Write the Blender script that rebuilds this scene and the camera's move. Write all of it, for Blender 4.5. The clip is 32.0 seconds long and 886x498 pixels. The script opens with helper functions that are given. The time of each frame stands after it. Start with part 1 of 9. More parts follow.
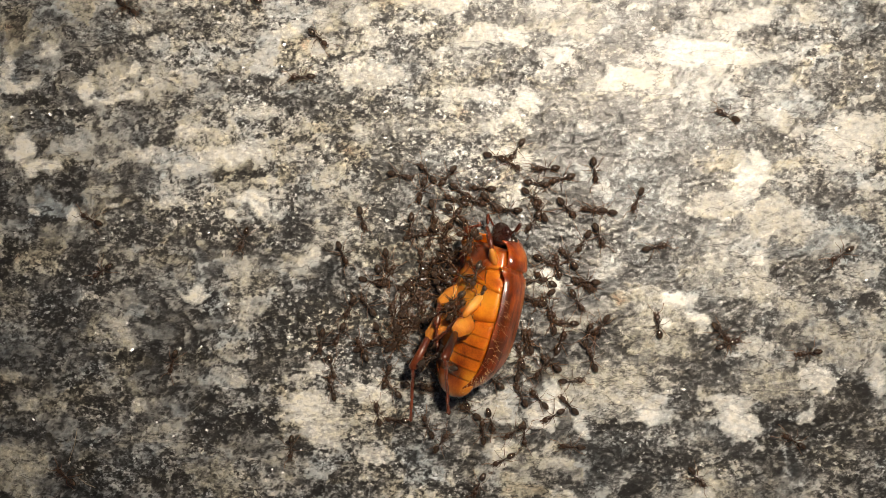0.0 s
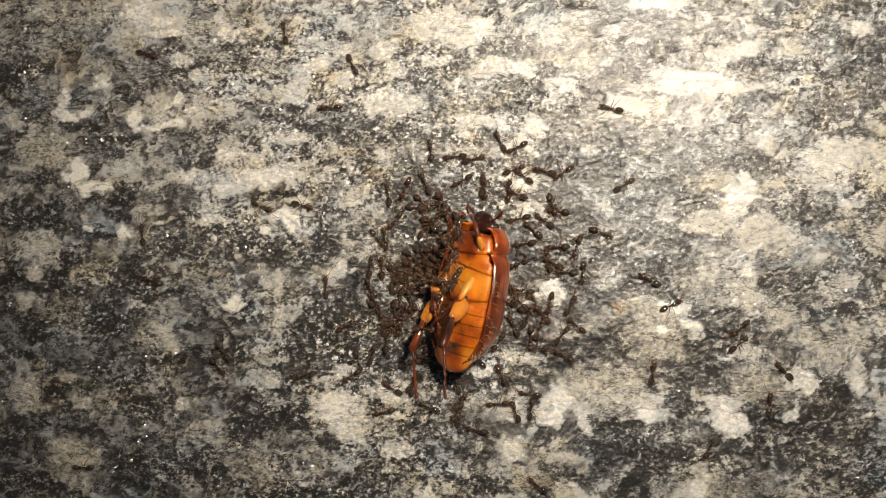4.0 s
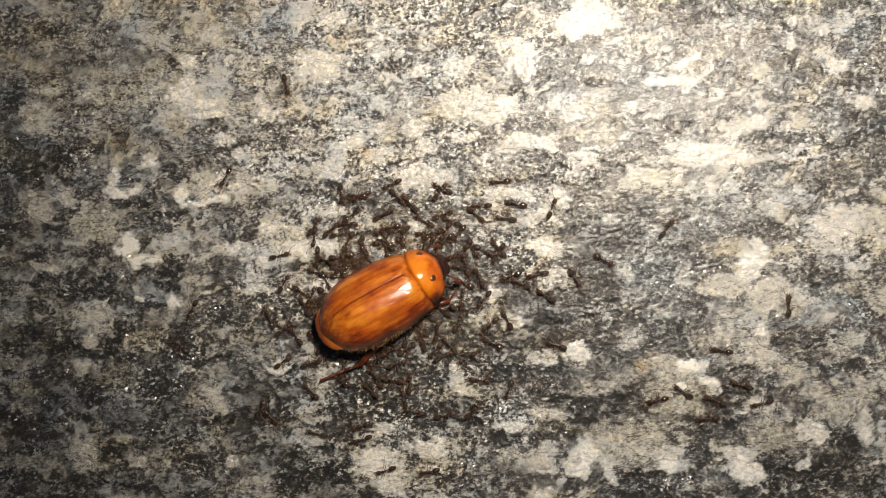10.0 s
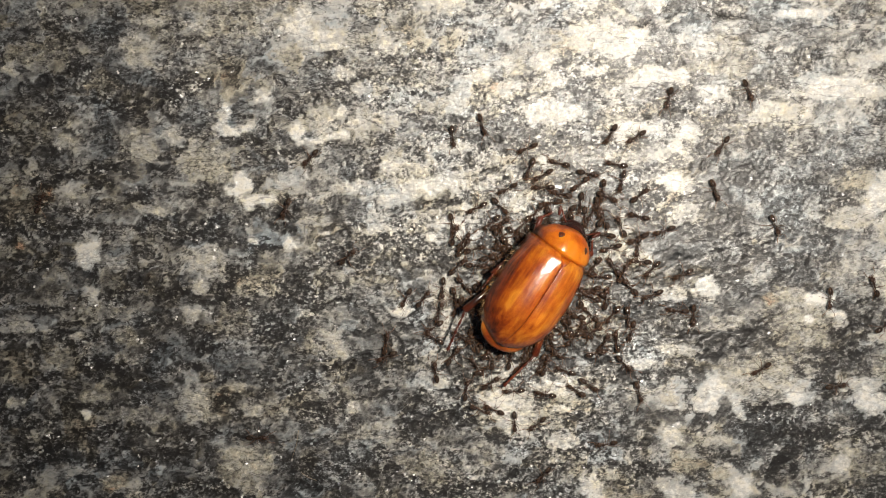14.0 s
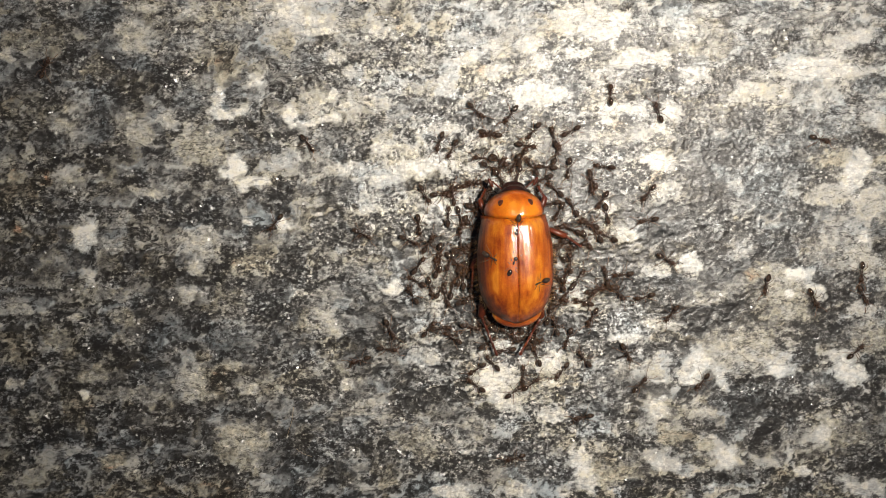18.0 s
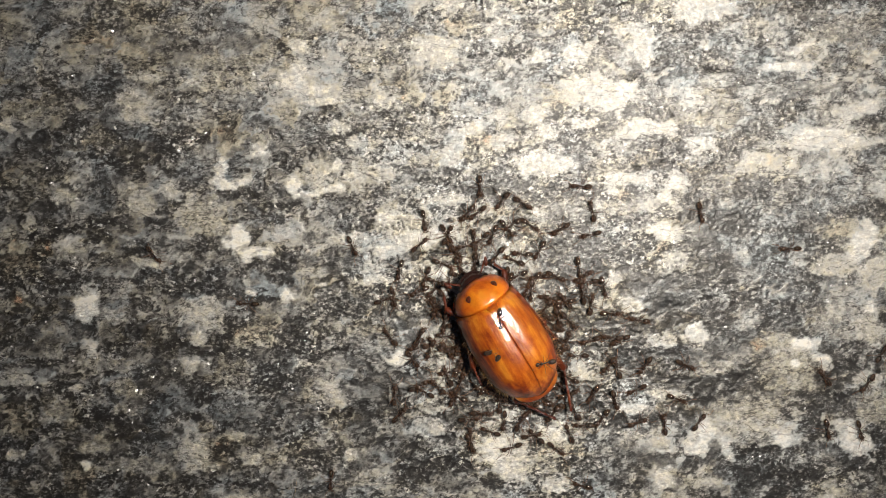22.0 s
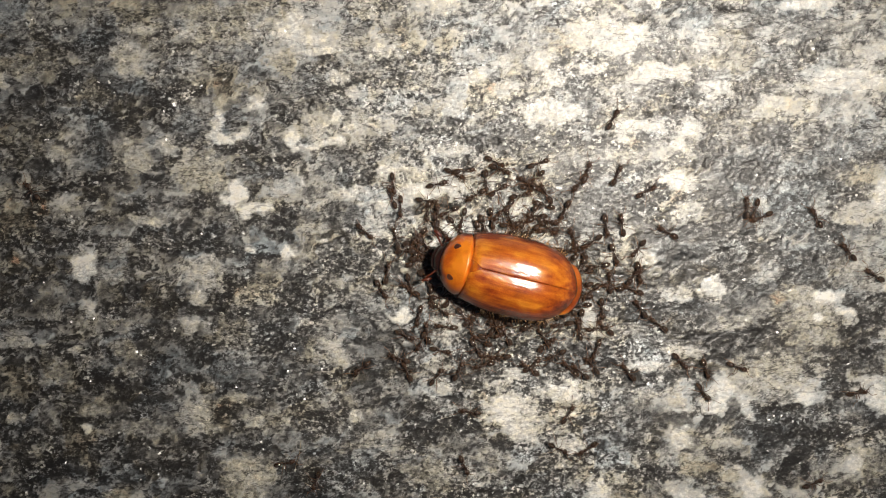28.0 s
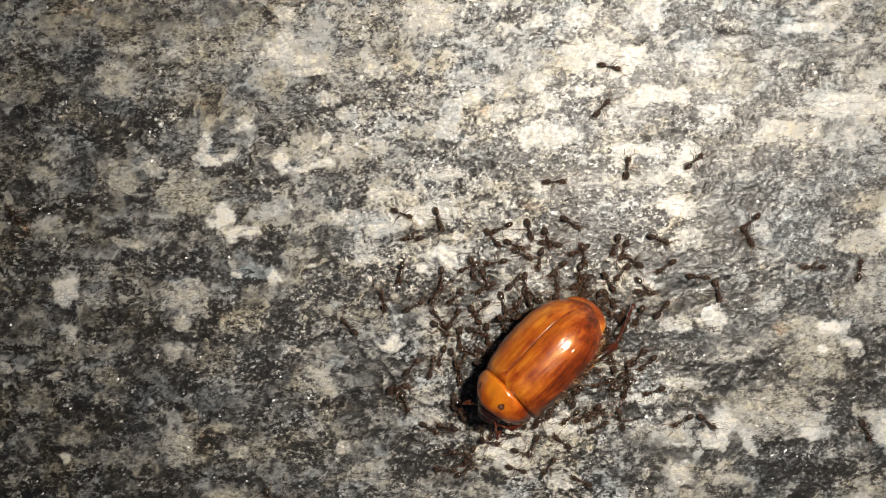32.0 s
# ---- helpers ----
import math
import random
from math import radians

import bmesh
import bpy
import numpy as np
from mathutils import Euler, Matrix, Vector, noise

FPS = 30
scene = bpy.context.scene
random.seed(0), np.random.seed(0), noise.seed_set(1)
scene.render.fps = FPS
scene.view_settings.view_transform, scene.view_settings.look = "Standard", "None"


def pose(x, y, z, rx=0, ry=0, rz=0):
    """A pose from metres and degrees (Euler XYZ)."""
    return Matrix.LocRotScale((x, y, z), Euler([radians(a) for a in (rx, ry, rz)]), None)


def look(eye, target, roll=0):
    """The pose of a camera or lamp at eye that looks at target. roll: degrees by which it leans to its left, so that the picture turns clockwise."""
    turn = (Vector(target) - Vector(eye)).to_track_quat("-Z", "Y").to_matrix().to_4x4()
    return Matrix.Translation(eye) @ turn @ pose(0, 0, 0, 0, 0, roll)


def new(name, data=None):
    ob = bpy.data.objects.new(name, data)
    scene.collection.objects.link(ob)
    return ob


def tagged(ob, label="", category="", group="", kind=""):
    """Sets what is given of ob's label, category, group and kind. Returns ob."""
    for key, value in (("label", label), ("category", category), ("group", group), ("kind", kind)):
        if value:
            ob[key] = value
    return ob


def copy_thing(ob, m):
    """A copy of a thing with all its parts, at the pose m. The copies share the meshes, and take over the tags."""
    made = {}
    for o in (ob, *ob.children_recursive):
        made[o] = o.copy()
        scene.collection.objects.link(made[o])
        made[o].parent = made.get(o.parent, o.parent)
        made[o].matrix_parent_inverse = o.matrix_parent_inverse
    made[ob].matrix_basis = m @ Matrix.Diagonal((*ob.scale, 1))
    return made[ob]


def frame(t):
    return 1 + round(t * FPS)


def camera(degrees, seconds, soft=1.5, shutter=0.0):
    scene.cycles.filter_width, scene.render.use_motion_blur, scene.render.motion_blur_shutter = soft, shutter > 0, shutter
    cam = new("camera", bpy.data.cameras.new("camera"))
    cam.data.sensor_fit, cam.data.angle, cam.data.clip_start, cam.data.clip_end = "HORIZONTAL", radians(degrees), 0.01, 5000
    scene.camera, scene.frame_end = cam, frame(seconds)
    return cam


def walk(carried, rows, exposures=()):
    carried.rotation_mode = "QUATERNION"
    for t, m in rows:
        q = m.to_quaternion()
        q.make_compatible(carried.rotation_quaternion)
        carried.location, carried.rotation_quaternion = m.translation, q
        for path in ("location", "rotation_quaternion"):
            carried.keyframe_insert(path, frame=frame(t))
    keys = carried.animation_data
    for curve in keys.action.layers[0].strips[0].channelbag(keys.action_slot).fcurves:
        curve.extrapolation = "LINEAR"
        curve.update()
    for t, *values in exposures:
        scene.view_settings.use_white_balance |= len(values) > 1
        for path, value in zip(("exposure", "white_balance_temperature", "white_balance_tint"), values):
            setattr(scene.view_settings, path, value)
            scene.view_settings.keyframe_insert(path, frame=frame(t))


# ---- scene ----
MM = 0.001

# ---- camera and its way ----
cam = camera(55, 32.0, soft=0.9)
walk(cam, [
    (0, pose(0.01888, -0.00274, 0.06457, -1.75, 3.41, 2.53)),
    (0.5, pose(0.01936, -0.00208, 0.06508, -2.36, 3.64, 2.49)),
    (1, pose(0.01965, -0.00137, 0.06567, -3.63, 4.11, 2.21)),
    (1.5, pose(0.01744, -0.00393, 0.06590, -1.89, 3.20, 2.14)),
    (2, pose(0.01746, -0.00426, 0.06601, -1.68, 3.51, 1.72)),
    (2.5, pose(0.01786, -0.00215, 0.06636, -1.54, 3.77, 2.18)),
    (3, pose(0.01525, -0.00275, 0.07101, -1.87, 3.79, 2.71)),
    (3.5, pose(0.01943, -0.00237, 0.07083, -1.55, 4.59, 2.60)),
    (5.5, pose(0.01868, 0.00075, 0.07167, -2.58, 4.11, 1.22)),
    (6, pose(0.01911, -0.00114, 0.07266, -2.00, 4.41, 0.77)),
    (6.5, pose(0.01826, 0.00067, 0.07344, -2.38, 4.19, 0.94)),
    (7, pose(0.01995, 0.00314, 0.07193, -2.50, 4.55, 1.00)),
    (7.5, pose(0.01879, 0.00272, 0.07221, -2.81, 4.35, 1.00)),
    (8, pose(0.01659, 0.00255, 0.07238, -1.99, 4.07, 1.14)),
    (8.5, pose(0.01725, 0.00511, 0.07309, -2.93, 3.99, 0.72)),
    (9, pose(0.01661, 0.00585, 0.07346, -2.44, 4.34, 1.11)),
    (9.5, pose(0.01675, 0.00461, 0.07527, -2.65, 4.01, 1.70)),
    (10, pose(0.01664, 0.00538, 0.07545, -2.59, 4.44, 1.25)),
    (10.5, pose(0.01832, 0.00662, 0.07397, -3.01, 4.27, 1.54)),
    (11, pose(0.01672, 0.00607, 0.07322, -2.67, 4.19, 1.45)),
    (11.5, pose(0.01397, 0.00530, 0.07406, -2.72, 3.97, 1.58)),
    (12, pose(0.01126, 0.00121, 0.07513, -3.08, 2.47, 1.10)),
    (12.5, pose(0.00784, 0.00138, 0.07425, -3.85, 1.95, 1.93)),
    (13, pose(-0.00284, 0.00131, 0.07538, -5.27, -0.98, 1.75)),
    (13.5, pose(-0.00003, 0.00201, 0.07445, -4.82, 0.33, 1.19)),
    (15.5, pose(-0.00157, 0.00103, 0.07493, -4.17, -1.09, 0.26)),
    (16, pose(0.00025, 0.00087, 0.07420, -4.09, -0.55, 0.98)),
    (16.5, pose(-0.00205, 0.00290, 0.07359, -4.37, -1.02, 1.09)),
    (17, pose(0.00110, -0.00180, 0.07671, -4.12, -0.51, 0.55)),
    (17.5, pose(0.00121, -0.00117, 0.07779, -4.89, -0.30, 0.26)),
    (18, pose(-0.00042, -0.00007, 0.07650, -4.26, -0.71, 0.29)),
    (18.5, pose(-0.00072, 0.00004, 0.07606, -4.00, -0.79, 0.24)),
    (19, pose(0.00000, 0.00010, 0.07578, -3.84, -0.51, 0.04)),
    (19.5, pose(0.00034, -0.00091, 0.07650, -3.92, -0.53, 0.05)),
    (20, pose(0.00057, 0.00199, 0.07613, -4.54, -0.25, 0.29)),
    (20.5, pose(-0.00104, 0.00208, 0.07595, -3.76, -0.48, -0.02)),
    (21, pose(0.00016, 0.00621, 0.07700, -4.64, -0.07, 0.32)),
    (21.5, pose(-0.00015, 0.00770, 0.07647, -4.80, -0.25, 0.37)),
    (22, pose(-0.00133, 0.00651, 0.07547, -4.52, -1.05, 0.36)),
    (22.5, pose(0.00101, -0.00430, 0.07472, -3.19, -0.80, -0.15)),
    (23, pose(-0.00030, -0.00442, 0.07447, -3.98, -1.00, -0.34)),
    (23.5, pose(0.00154, -0.00407, 0.07443, -3.25, -0.80, -0.12)),
    (24, pose(-0.00064, -0.00146, 0.07393, -3.86, -1.00, 0.33)),
    (24.5, pose(0.00037, -0.00071, 0.07297, -4.33, -0.65, 0.27)),
    (25, pose(0.00021, -0.00130, 0.07230, -3.62, -0.76, -0.06)),
    (25.5, pose(-0.00022, 0.00014, 0.07190, -3.41, -0.98, 0.10)),
    (27.5, pose(0.00139, 0.00071, 0.07553, -5.66, 0.50, -0.53)),
    (28, pose(0.00060, 0.00307, 0.07319, -5.12, 0.66, -0.53)),
    (28.5, pose(-0.00058, 0.00317, 0.07330, -5.50, 0.21, -0.80)),
    (29, pose(0.00067, 0.00171, 0.07361, -5.82, 0.47, -0.66)),
    (29.5, pose(0.00146, 0.00286, 0.07146, -3.79, 1.31, 0.01)),
    (30, pose(0.00267, 0.00450, 0.07161, -4.08, 1.58, 0.03)),
    (30.5, pose(0.00114, 0.00464, 0.07310, -5.54, 1.12, -0.05)),
    (31, pose(0.00106, 0.00357, 0.07228, -5.27, 0.67, 0.34)),
    (31.5, pose(0.00089, 0.00322, 0.07139, -4.41, 0.85, 0.39)),
    (32, pose(0.00175, 0.00278, 0.07107, -3.28, 1.07, -0.14)),
], exposures=[(0, 0.22, 7050, 11), (3, 0.22, 7050, 11), (7, 0.28, 6800, 10), (9.5, 0.29, 6850, 11), (11.2, 0.28, 6750, 10), (12, 0.17, 6700, 10), (13.2, 0.15, 6550, 10), (16, 0.14, 6450, 10), (19.5, 0.24, 6450, 10), (21.2, 0.14, 6450, 10), (22, 0.08, 6450, 10), (24, 0.14, 6450, 10), (26, 0.12, 6450, 10), (30, 0.08, 6450, 10), (32, 0.08, 6500, 10)])

# ---- light: a faint night sky; the unseen torch assumed to light the stone is built further down ----
world = bpy.data.worlds.new("night")
scene.world = world
world.use_nodes = True
world.node_tree.nodes["Background"].inputs[0].default_value = (0.62, 0.72, 1.0, 1)
world.node_tree.nodes["Background"].inputs[1].default_value = 0.035
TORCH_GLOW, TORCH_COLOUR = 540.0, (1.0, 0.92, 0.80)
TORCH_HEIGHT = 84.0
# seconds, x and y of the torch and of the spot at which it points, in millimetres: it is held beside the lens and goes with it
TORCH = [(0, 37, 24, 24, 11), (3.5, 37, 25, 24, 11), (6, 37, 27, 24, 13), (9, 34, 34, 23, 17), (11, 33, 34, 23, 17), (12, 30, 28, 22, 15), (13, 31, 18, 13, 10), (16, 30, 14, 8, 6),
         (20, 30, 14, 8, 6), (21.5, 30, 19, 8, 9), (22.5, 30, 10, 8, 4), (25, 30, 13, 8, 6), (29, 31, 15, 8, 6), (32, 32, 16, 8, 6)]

# ---- materials ----
def shader(name, rough=0.5, metal=0.0, coat=0.0, spec=0.5):
    m = bpy.data.materials.new(name)
    m.use_nodes = True
    b = m.node_tree.nodes["Principled BSDF"]
    b.inputs["Roughness"].default_value = rough
    b.inputs["Metallic"].default_value = metal
    b.inputs["Coat Weight"].default_value = coat
    b.inputs["Coat Roughness"].default_value = 0.08
    b.inputs["Specular IOR Level"].default_value = spec
    return m, m.node_tree, b


def node(tree, kind, **values):
    n = tree.nodes.new(kind)
    for key, value in values.items():
        n.inputs[key.replace("_", " ")].default_value = value
    return n


def calc(tree, op, a, b, c=None):
    n = tree.nodes.new("ShaderNodeMath")
    n.operation = op
    for slot, v in zip(n.inputs, (a, b, c)):
        if v is None:
            continue
        if isinstance(v, (int, float)):
            slot.default_value = v
        else:
            tree.links.new(v, slot)
    return n.outputs[0]


def ramp(tree, fac, stops):
    n = tree.nodes.new("ShaderNodeValToRGB")
    e = n.color_ramp.elements
    while len(e) < len(stops):
        e.new(0.5)
    for el, (p, c) in zip(e, stops):
        el.position, el.color = p, (*c, 1)
    tree.links.new(fac, n.inputs[0])
    return n.outputs[0]


def mixed(tree, fac, a, b, blend="MIX"):
    n = tree.nodes.new("ShaderNodeMix")
    n.data_type, n.blend_type = "RGBA", blend
    for slot, v in ((n.inputs[0], fac), (n.inputs[6], a), (n.inputs[7], b)):
        if isinstance(v, (int, float)):
            slot.default_value = v
        elif isinstance(v, tuple):
            slot.default_value = (*v, 1)
        else:
            tree.links.new(v, slot)
    return n.outputs[2]


def bumped(tree, bsdf, height, distance, strength=1.0):
    n = node(tree, "ShaderNodeBump", Strength=strength, Distance=distance)
    tree.links.new(height, n.inputs["Height"])
    tree.links.new(n.outputs[0], bsdf.inputs["Normal"])


def local(tree):
    return tree.nodes.new("ShaderNodeTexCoord").outputs["Object"]


def grain(tree, coords, scale, detail=2.0, rough=0.5):
    n = node(tree, "ShaderNodeTexNoise", Scale=scale, Detail=detail, Roughness=rough)
    tree.links.new(coords, n.inputs["Vector"])
    return n.outputs[0]


def granite_material():
    m, t, b = shader("granite", 0.5, spec=0.5)

    def field(name):
        n = t.nodes.new("ShaderNodeAttribute")
        n.attribute_name = name
        return n.outputs["Fac"]

    def along(turn, stretch):
        n = t.nodes.new("ShaderNodeMapping")
        n.inputs["Scale"].default_value = (stretch, 1.0, 1.0)
        n.inputs["Rotation"].default_value = (0, 0, radians(turn))
        t.links.new(xyz, n.inputs[0])
        return n.outputs[0]

    def chips(coords, scale):
        v = node(t, "ShaderNodeTexVoronoi", Scale=scale)
        t.links.new(coords, v.inputs["Vector"])
        n = t.nodes.new("ShaderNodeSeparateColor")
        t.links.new(v.outputs["Color"], n.inputs[0])
        return v, n

    xyz = local(t)
    mean, warm, speckle = field("tone"), field("warmth"), field("speckle")
    flat, drawn, long = along(-9, 0.9), along(-14, 0.62), along(-12, 0.4)
    _, bits = chips(flat, 9000.0)
    grit, lumps = chips(flat, 4600.0)
    _, crumbs = chips(drawn, 2600.0)
    n1, n2, n3 = grain(t, flat, 1300.0, 4.0, 0.62), grain(t, flat, 3400.0, 3.0, 0.6), grain(t, flat, 8000.0, 2.0, 0.5)
    flake = grain(t, drawn, 4000.0, 3.0, 0.65)
    # grains wander about the mineral's mean tone, more so in the speckled parts than in clean feldspar
    s = calc(t, "MULTIPLY_ADD", calc(t, "SUBTRACT", n3, 0.5), 0.8, calc(t, "MULTIPLY", calc(t, "SUBTRACT", n2, 0.5), 1.0))
    s = calc(t, "MULTIPLY_ADD", calc(t, "SUBTRACT", lumps.outputs[0], 0.5), 0.50, s)
    s = calc(t, "MULTIPLY_ADD", calc(t, "SUBTRACT", crumbs.outputs[0], 0.5), 0.42, s)
    s = calc(t, "MULTIPLY_ADD", calc(t, "SUBTRACT", flake, 0.5), 1.7, s)
    # bright quartz bits with their glints put into the tone, and dark pits
    s = calc(t, "MULTIPLY_ADD", calc(t, "GREATER_THAN", lumps.outputs[1], 0.94), 0.42, s)
    s = calc(t, "MULTIPLY_ADD", calc(t, "LESS_THAN", lumps.outputs[1], 0.14), -0.34, s)
    s = calc(t, "MULTIPLY", s, speckle)
    s = calc(t, "MULTIPLY_ADD", calc(t, "SUBTRACT", n1, 0.5), 0.46, s)
    s = calc(t, "MULTIPLY_ADD", calc(t, "SUBTRACT", flake, 0.5), 0.22, s)
    # hairline fissures along the grain of the rock
    line = calc(t, "ABSOLUTE", calc(t, "SUBTRACT", grain(t, long, 230.0, 5.0, 0.6), 0.5), 0.0)
    line = calc(t, "MAXIMUM", calc(t, "SUBTRACT", 1.0, calc(t, "DIVIDE", line, 0.009)), 0.0)
    s = calc(t, "MULTIPLY_ADD", line, -0.24, s)
    tone = calc(t, "MULTIPLY_ADD", s, calc(t, "SUBTRACT", 1.47, calc(t, "MULTIPLY", mean, 0.55)), mean)
    # scattered bright specks in the dark parts: sparkle of quartz painted into the tone
    tone = calc(t, "MULTIPLY_ADD", calc(t, "MULTIPLY", calc(t, "GREATER_THAN", bits.outputs[1], 0.975), speckle), 0.5, tone)
    grey = ramp(t, tone, [(0.0, (0.016, 0.0145, 0.0138)), (0.18, (0.036, 0.0335, 0.032)), (0.32, (0.076, 0.073, 0.0705)), (0.42, (0.150, 0.146, 0.141)),
                          (0.54, (0.235, 0.231, 0.222)), (0.62, (0.35, 0.345, 0.332)), (0.74, (0.455, 0.448, 0.435)), (0.86, (0.56, 0.552, 0.535)), (1.0, (0.78, 0.77, 0.75))])
    tint = ramp(t, calc(t, "MULTIPLY_ADD", calc(t, "SUBTRACT", n1, 0.5), 0.7, calc(t, "MULTIPLY_ADD", calc(t, "SUBTRACT", crumbs.outputs[2], 0.5), 0.10, warm)),
                [(0.0, (0.78, 0.90, 1.0)), (0.28, (0.92, 0.96, 1.0)), (0.5, (1.0, 0.98, 0.94)), (0.68, (1.0, 0.95, 0.80)), (0.84, (1.0, 0.88, 0.70)), (1.0, (1.0, 0.62, 0.42))])
    t.links.new(mixed(t, 1.0, grey, tint, "MULTIPLY"), b.inputs["Base Color"])
    t.links.new(calc(t, "MULTIPLY_ADD", n2, 0.5, 0.14), b.inputs["Roughness"])
    h = calc(t, "MULTIPLY_ADD", flake, calc(t, "MULTIPLY_ADD", speckle, 1.4, 0.4), calc(t, "MULTIPLY_ADD", n1, 1.5, calc(t, "MULTIPLY", n2, speckle)))
    bumped(t, b, h, 0.00004, 1.0)
    # mica and quartz facets: every chip of the face mirrors its own way
    lean = node(t, "ShaderNodeVectorMath")
    lean.operation = "SUBTRACT"
    t.links.new(grit.outputs["Color"], lean.inputs[0])
    lean.inputs[1].default_value = (0.5, 0.5, 0.5)
    wide = node(t, "ShaderNodeVectorMath")
    wide.operation = "MULTIPLY_ADD"
    t.links.new(lean.outputs[0], wide.inputs[0])
    wide.inputs[1].default_value = (1.3, 1.3, 0.2)
    t.links.new(t.nodes.new("ShaderNodeNewGeometry").outputs["Normal"], wide.inputs[2])
    unit = node(t, "ShaderNodeVectorMath")
    unit.operation = "NORMALIZE"
    t.links.new(wide.outputs[0], unit.inputs[0])
    t.links.new(unit.outputs[0], b.inputs["Coat Normal"])
    t.links.new(calc(t, "MULTIPLY_ADD", speckle, 0.45, 0.04), b.inputs["Coat Weight"])
    b.inputs["Coat Roughness"].default_value = 0.16
    return m


def chitin_material(name, light, mid, dark, rough, streak=0.0, coat=0.6, glow=0.0, polish=0.13, margin=False, shield=False):
    """Insect shell: mottled colour with fine pits, and lengthwise streaks if asked for."""
    m, t, b = shader(name, rough, coat=coat)
    xyz = local(t)
    flat = t.nodes.new("ShaderNodeMapping")
    flat.inputs["Scale"].default_value = (1.0, 0.14 if streak else 1.0, 1.0)
    t.links.new(xyz, flat.inputs[0])
    n1 = grain(t, flat.outputs[0], 2300.0 if streak else 420.0, 3.0, 0.55)
    n2 = grain(t, xyz, 9000.0, 1.0)
    tone = calc(t, "MULTIPLY_ADD", calc(t, "SUBTRACT", n2, 0.5), 0.15, calc(t, "MULTIPLY_ADD", n1, 0.72, 0.14) if margin else n1)
    tone = calc(t, "MULTIPLY_ADD", calc(t, "SUBTRACT", grain(t, xyz, 520.0 if margin else 330.0, 3.0), 0.5), 0.75 if streak else 0.7, tone)
    if margin:
        # the wing cases darken to red-brown along the outer rim, the tail and the seam
        axes = t.nodes.new("ShaderNodeSeparateXYZ")
        t.links.new(xyz, axes.inputs[0])
        across = calc(t, "DIVIDE", axes.outputs[0], 3.35 * MM)
        back = calc(t, "DIVIDE", calc(t, "MINIMUM", calc(t, "ADD", axes.outputs[1], 1.6 * MM), 0.0), 5.0 * MM)
        rim = calc(t, "MULTIPLY_ADD", across, across, calc(t, "MULTIPLY", back, back))
        rim = calc(t, "MINIMUM", calc(t, "MAXIMUM", calc(t, "MULTIPLY_ADD", rim, 1.9, -0.80), 0.0), 1.0)
        seam = calc(t, "MAXIMUM", calc(t, "SUBTRACT", 1.0, calc(t, "DIVIDE", calc(t, "ABSOLUTE", axes.outputs[0], 0.0), 0.22 * MM)), 0.0)
        tone = calc(t, "MULTIPLY_ADD", calc(t, "MAXIMUM", rim, calc(t, "MULTIPLY", seam, 0.5)), -0.32, tone)
        # wrinkles between the faint ribs break up the gloss
        fine = t.nodes.new("ShaderNodeMapping")
        fine.inputs["Scale"].default_value = (1.0, 0.4, 1.0)
        t.links.new(xyz, fine.inputs[0])
        rib = node(t, "ShaderNodeBump", Strength=1.0, Distance=0.000055)
        t.links.new(calc(t, "MULTIPLY_ADD", grain(t, fine.outputs[0], 3000.0, 3.0), 0.9, n1), rib.inputs["Height"])
        t.links.new(rib.outputs[0], b.inputs["Coat Normal"])
    if shield:
        # the neck shield darkens along its hind edge and its sides, and is cloudy
        axes = t.nodes.new("ShaderNodeSeparateXYZ")
        t.links.new(xyz, axes.inputs[0])
        across = calc(t, "DIVIDE", axes.outputs[0], 3.0 * MM)
        hind = calc(t, "MAXIMUM", calc(t, "SUBTRACT", 1.0, calc(t, "DIVIDE", calc(t, "SUBTRACT", axes.outputs[1], 2.85 * MM), 0.40 * MM)), 0.0)
        rim = calc(t, "MAXIMUM", calc(t, "MULTIPLY_ADD", calc(t, "MULTIPLY", across, across), 2.0, -1.1), calc(t, "MINIMUM", hind, 1.0))
        tone = calc(t, "MULTIPLY_ADD", calc(t, "MINIMUM", calc(t, "MAXIMUM", rim, 0.0), 1.0), -0.34, tone)
        tone = calc(t, "MULTIPLY_ADD", calc(t, "SUBTRACT", grain(t, xyz, 900.0, 3.0, 0.6), 0.5), 0.5, tone)
        pit = node(t, "ShaderNodeBump", Strength=1.0, Distance=0.000035)
        t.links.new(grain(t, xyz, 2600.0, 3.0, 0.6), pit.inputs["Height"])
        t.links.new(pit.outputs[0], b.inputs["Coat Normal"])
    t.links.new(ramp(t, tone, [(0.10, tuple(0.3 * c for c in dark)), (0.30, dark), (0.5, mid), (0.70, light)]), b.inputs["Base Color"])
    bumped(t, b, calc(t, "MULTIPLY_ADD", n1, streak, n2), 0.000030 if margin or shield else 0.000012, 0.5)
    b.inputs["Coat Roughness"].default_value = polish
    b.inputs["Coat IOR"].default_value = 1.8
    b.inputs["Specular IOR Level"].default_value = 0.15 if coat == 1.0 else 0.35
    b.inputs["Subsurface Weight"].default_value = glow
    b.inputs["Subsurface Radius"].default_value = (1.0, 0.32, 0.06)
    b.inputs["Subsurface Scale"].default_value = 0.0007
    return m


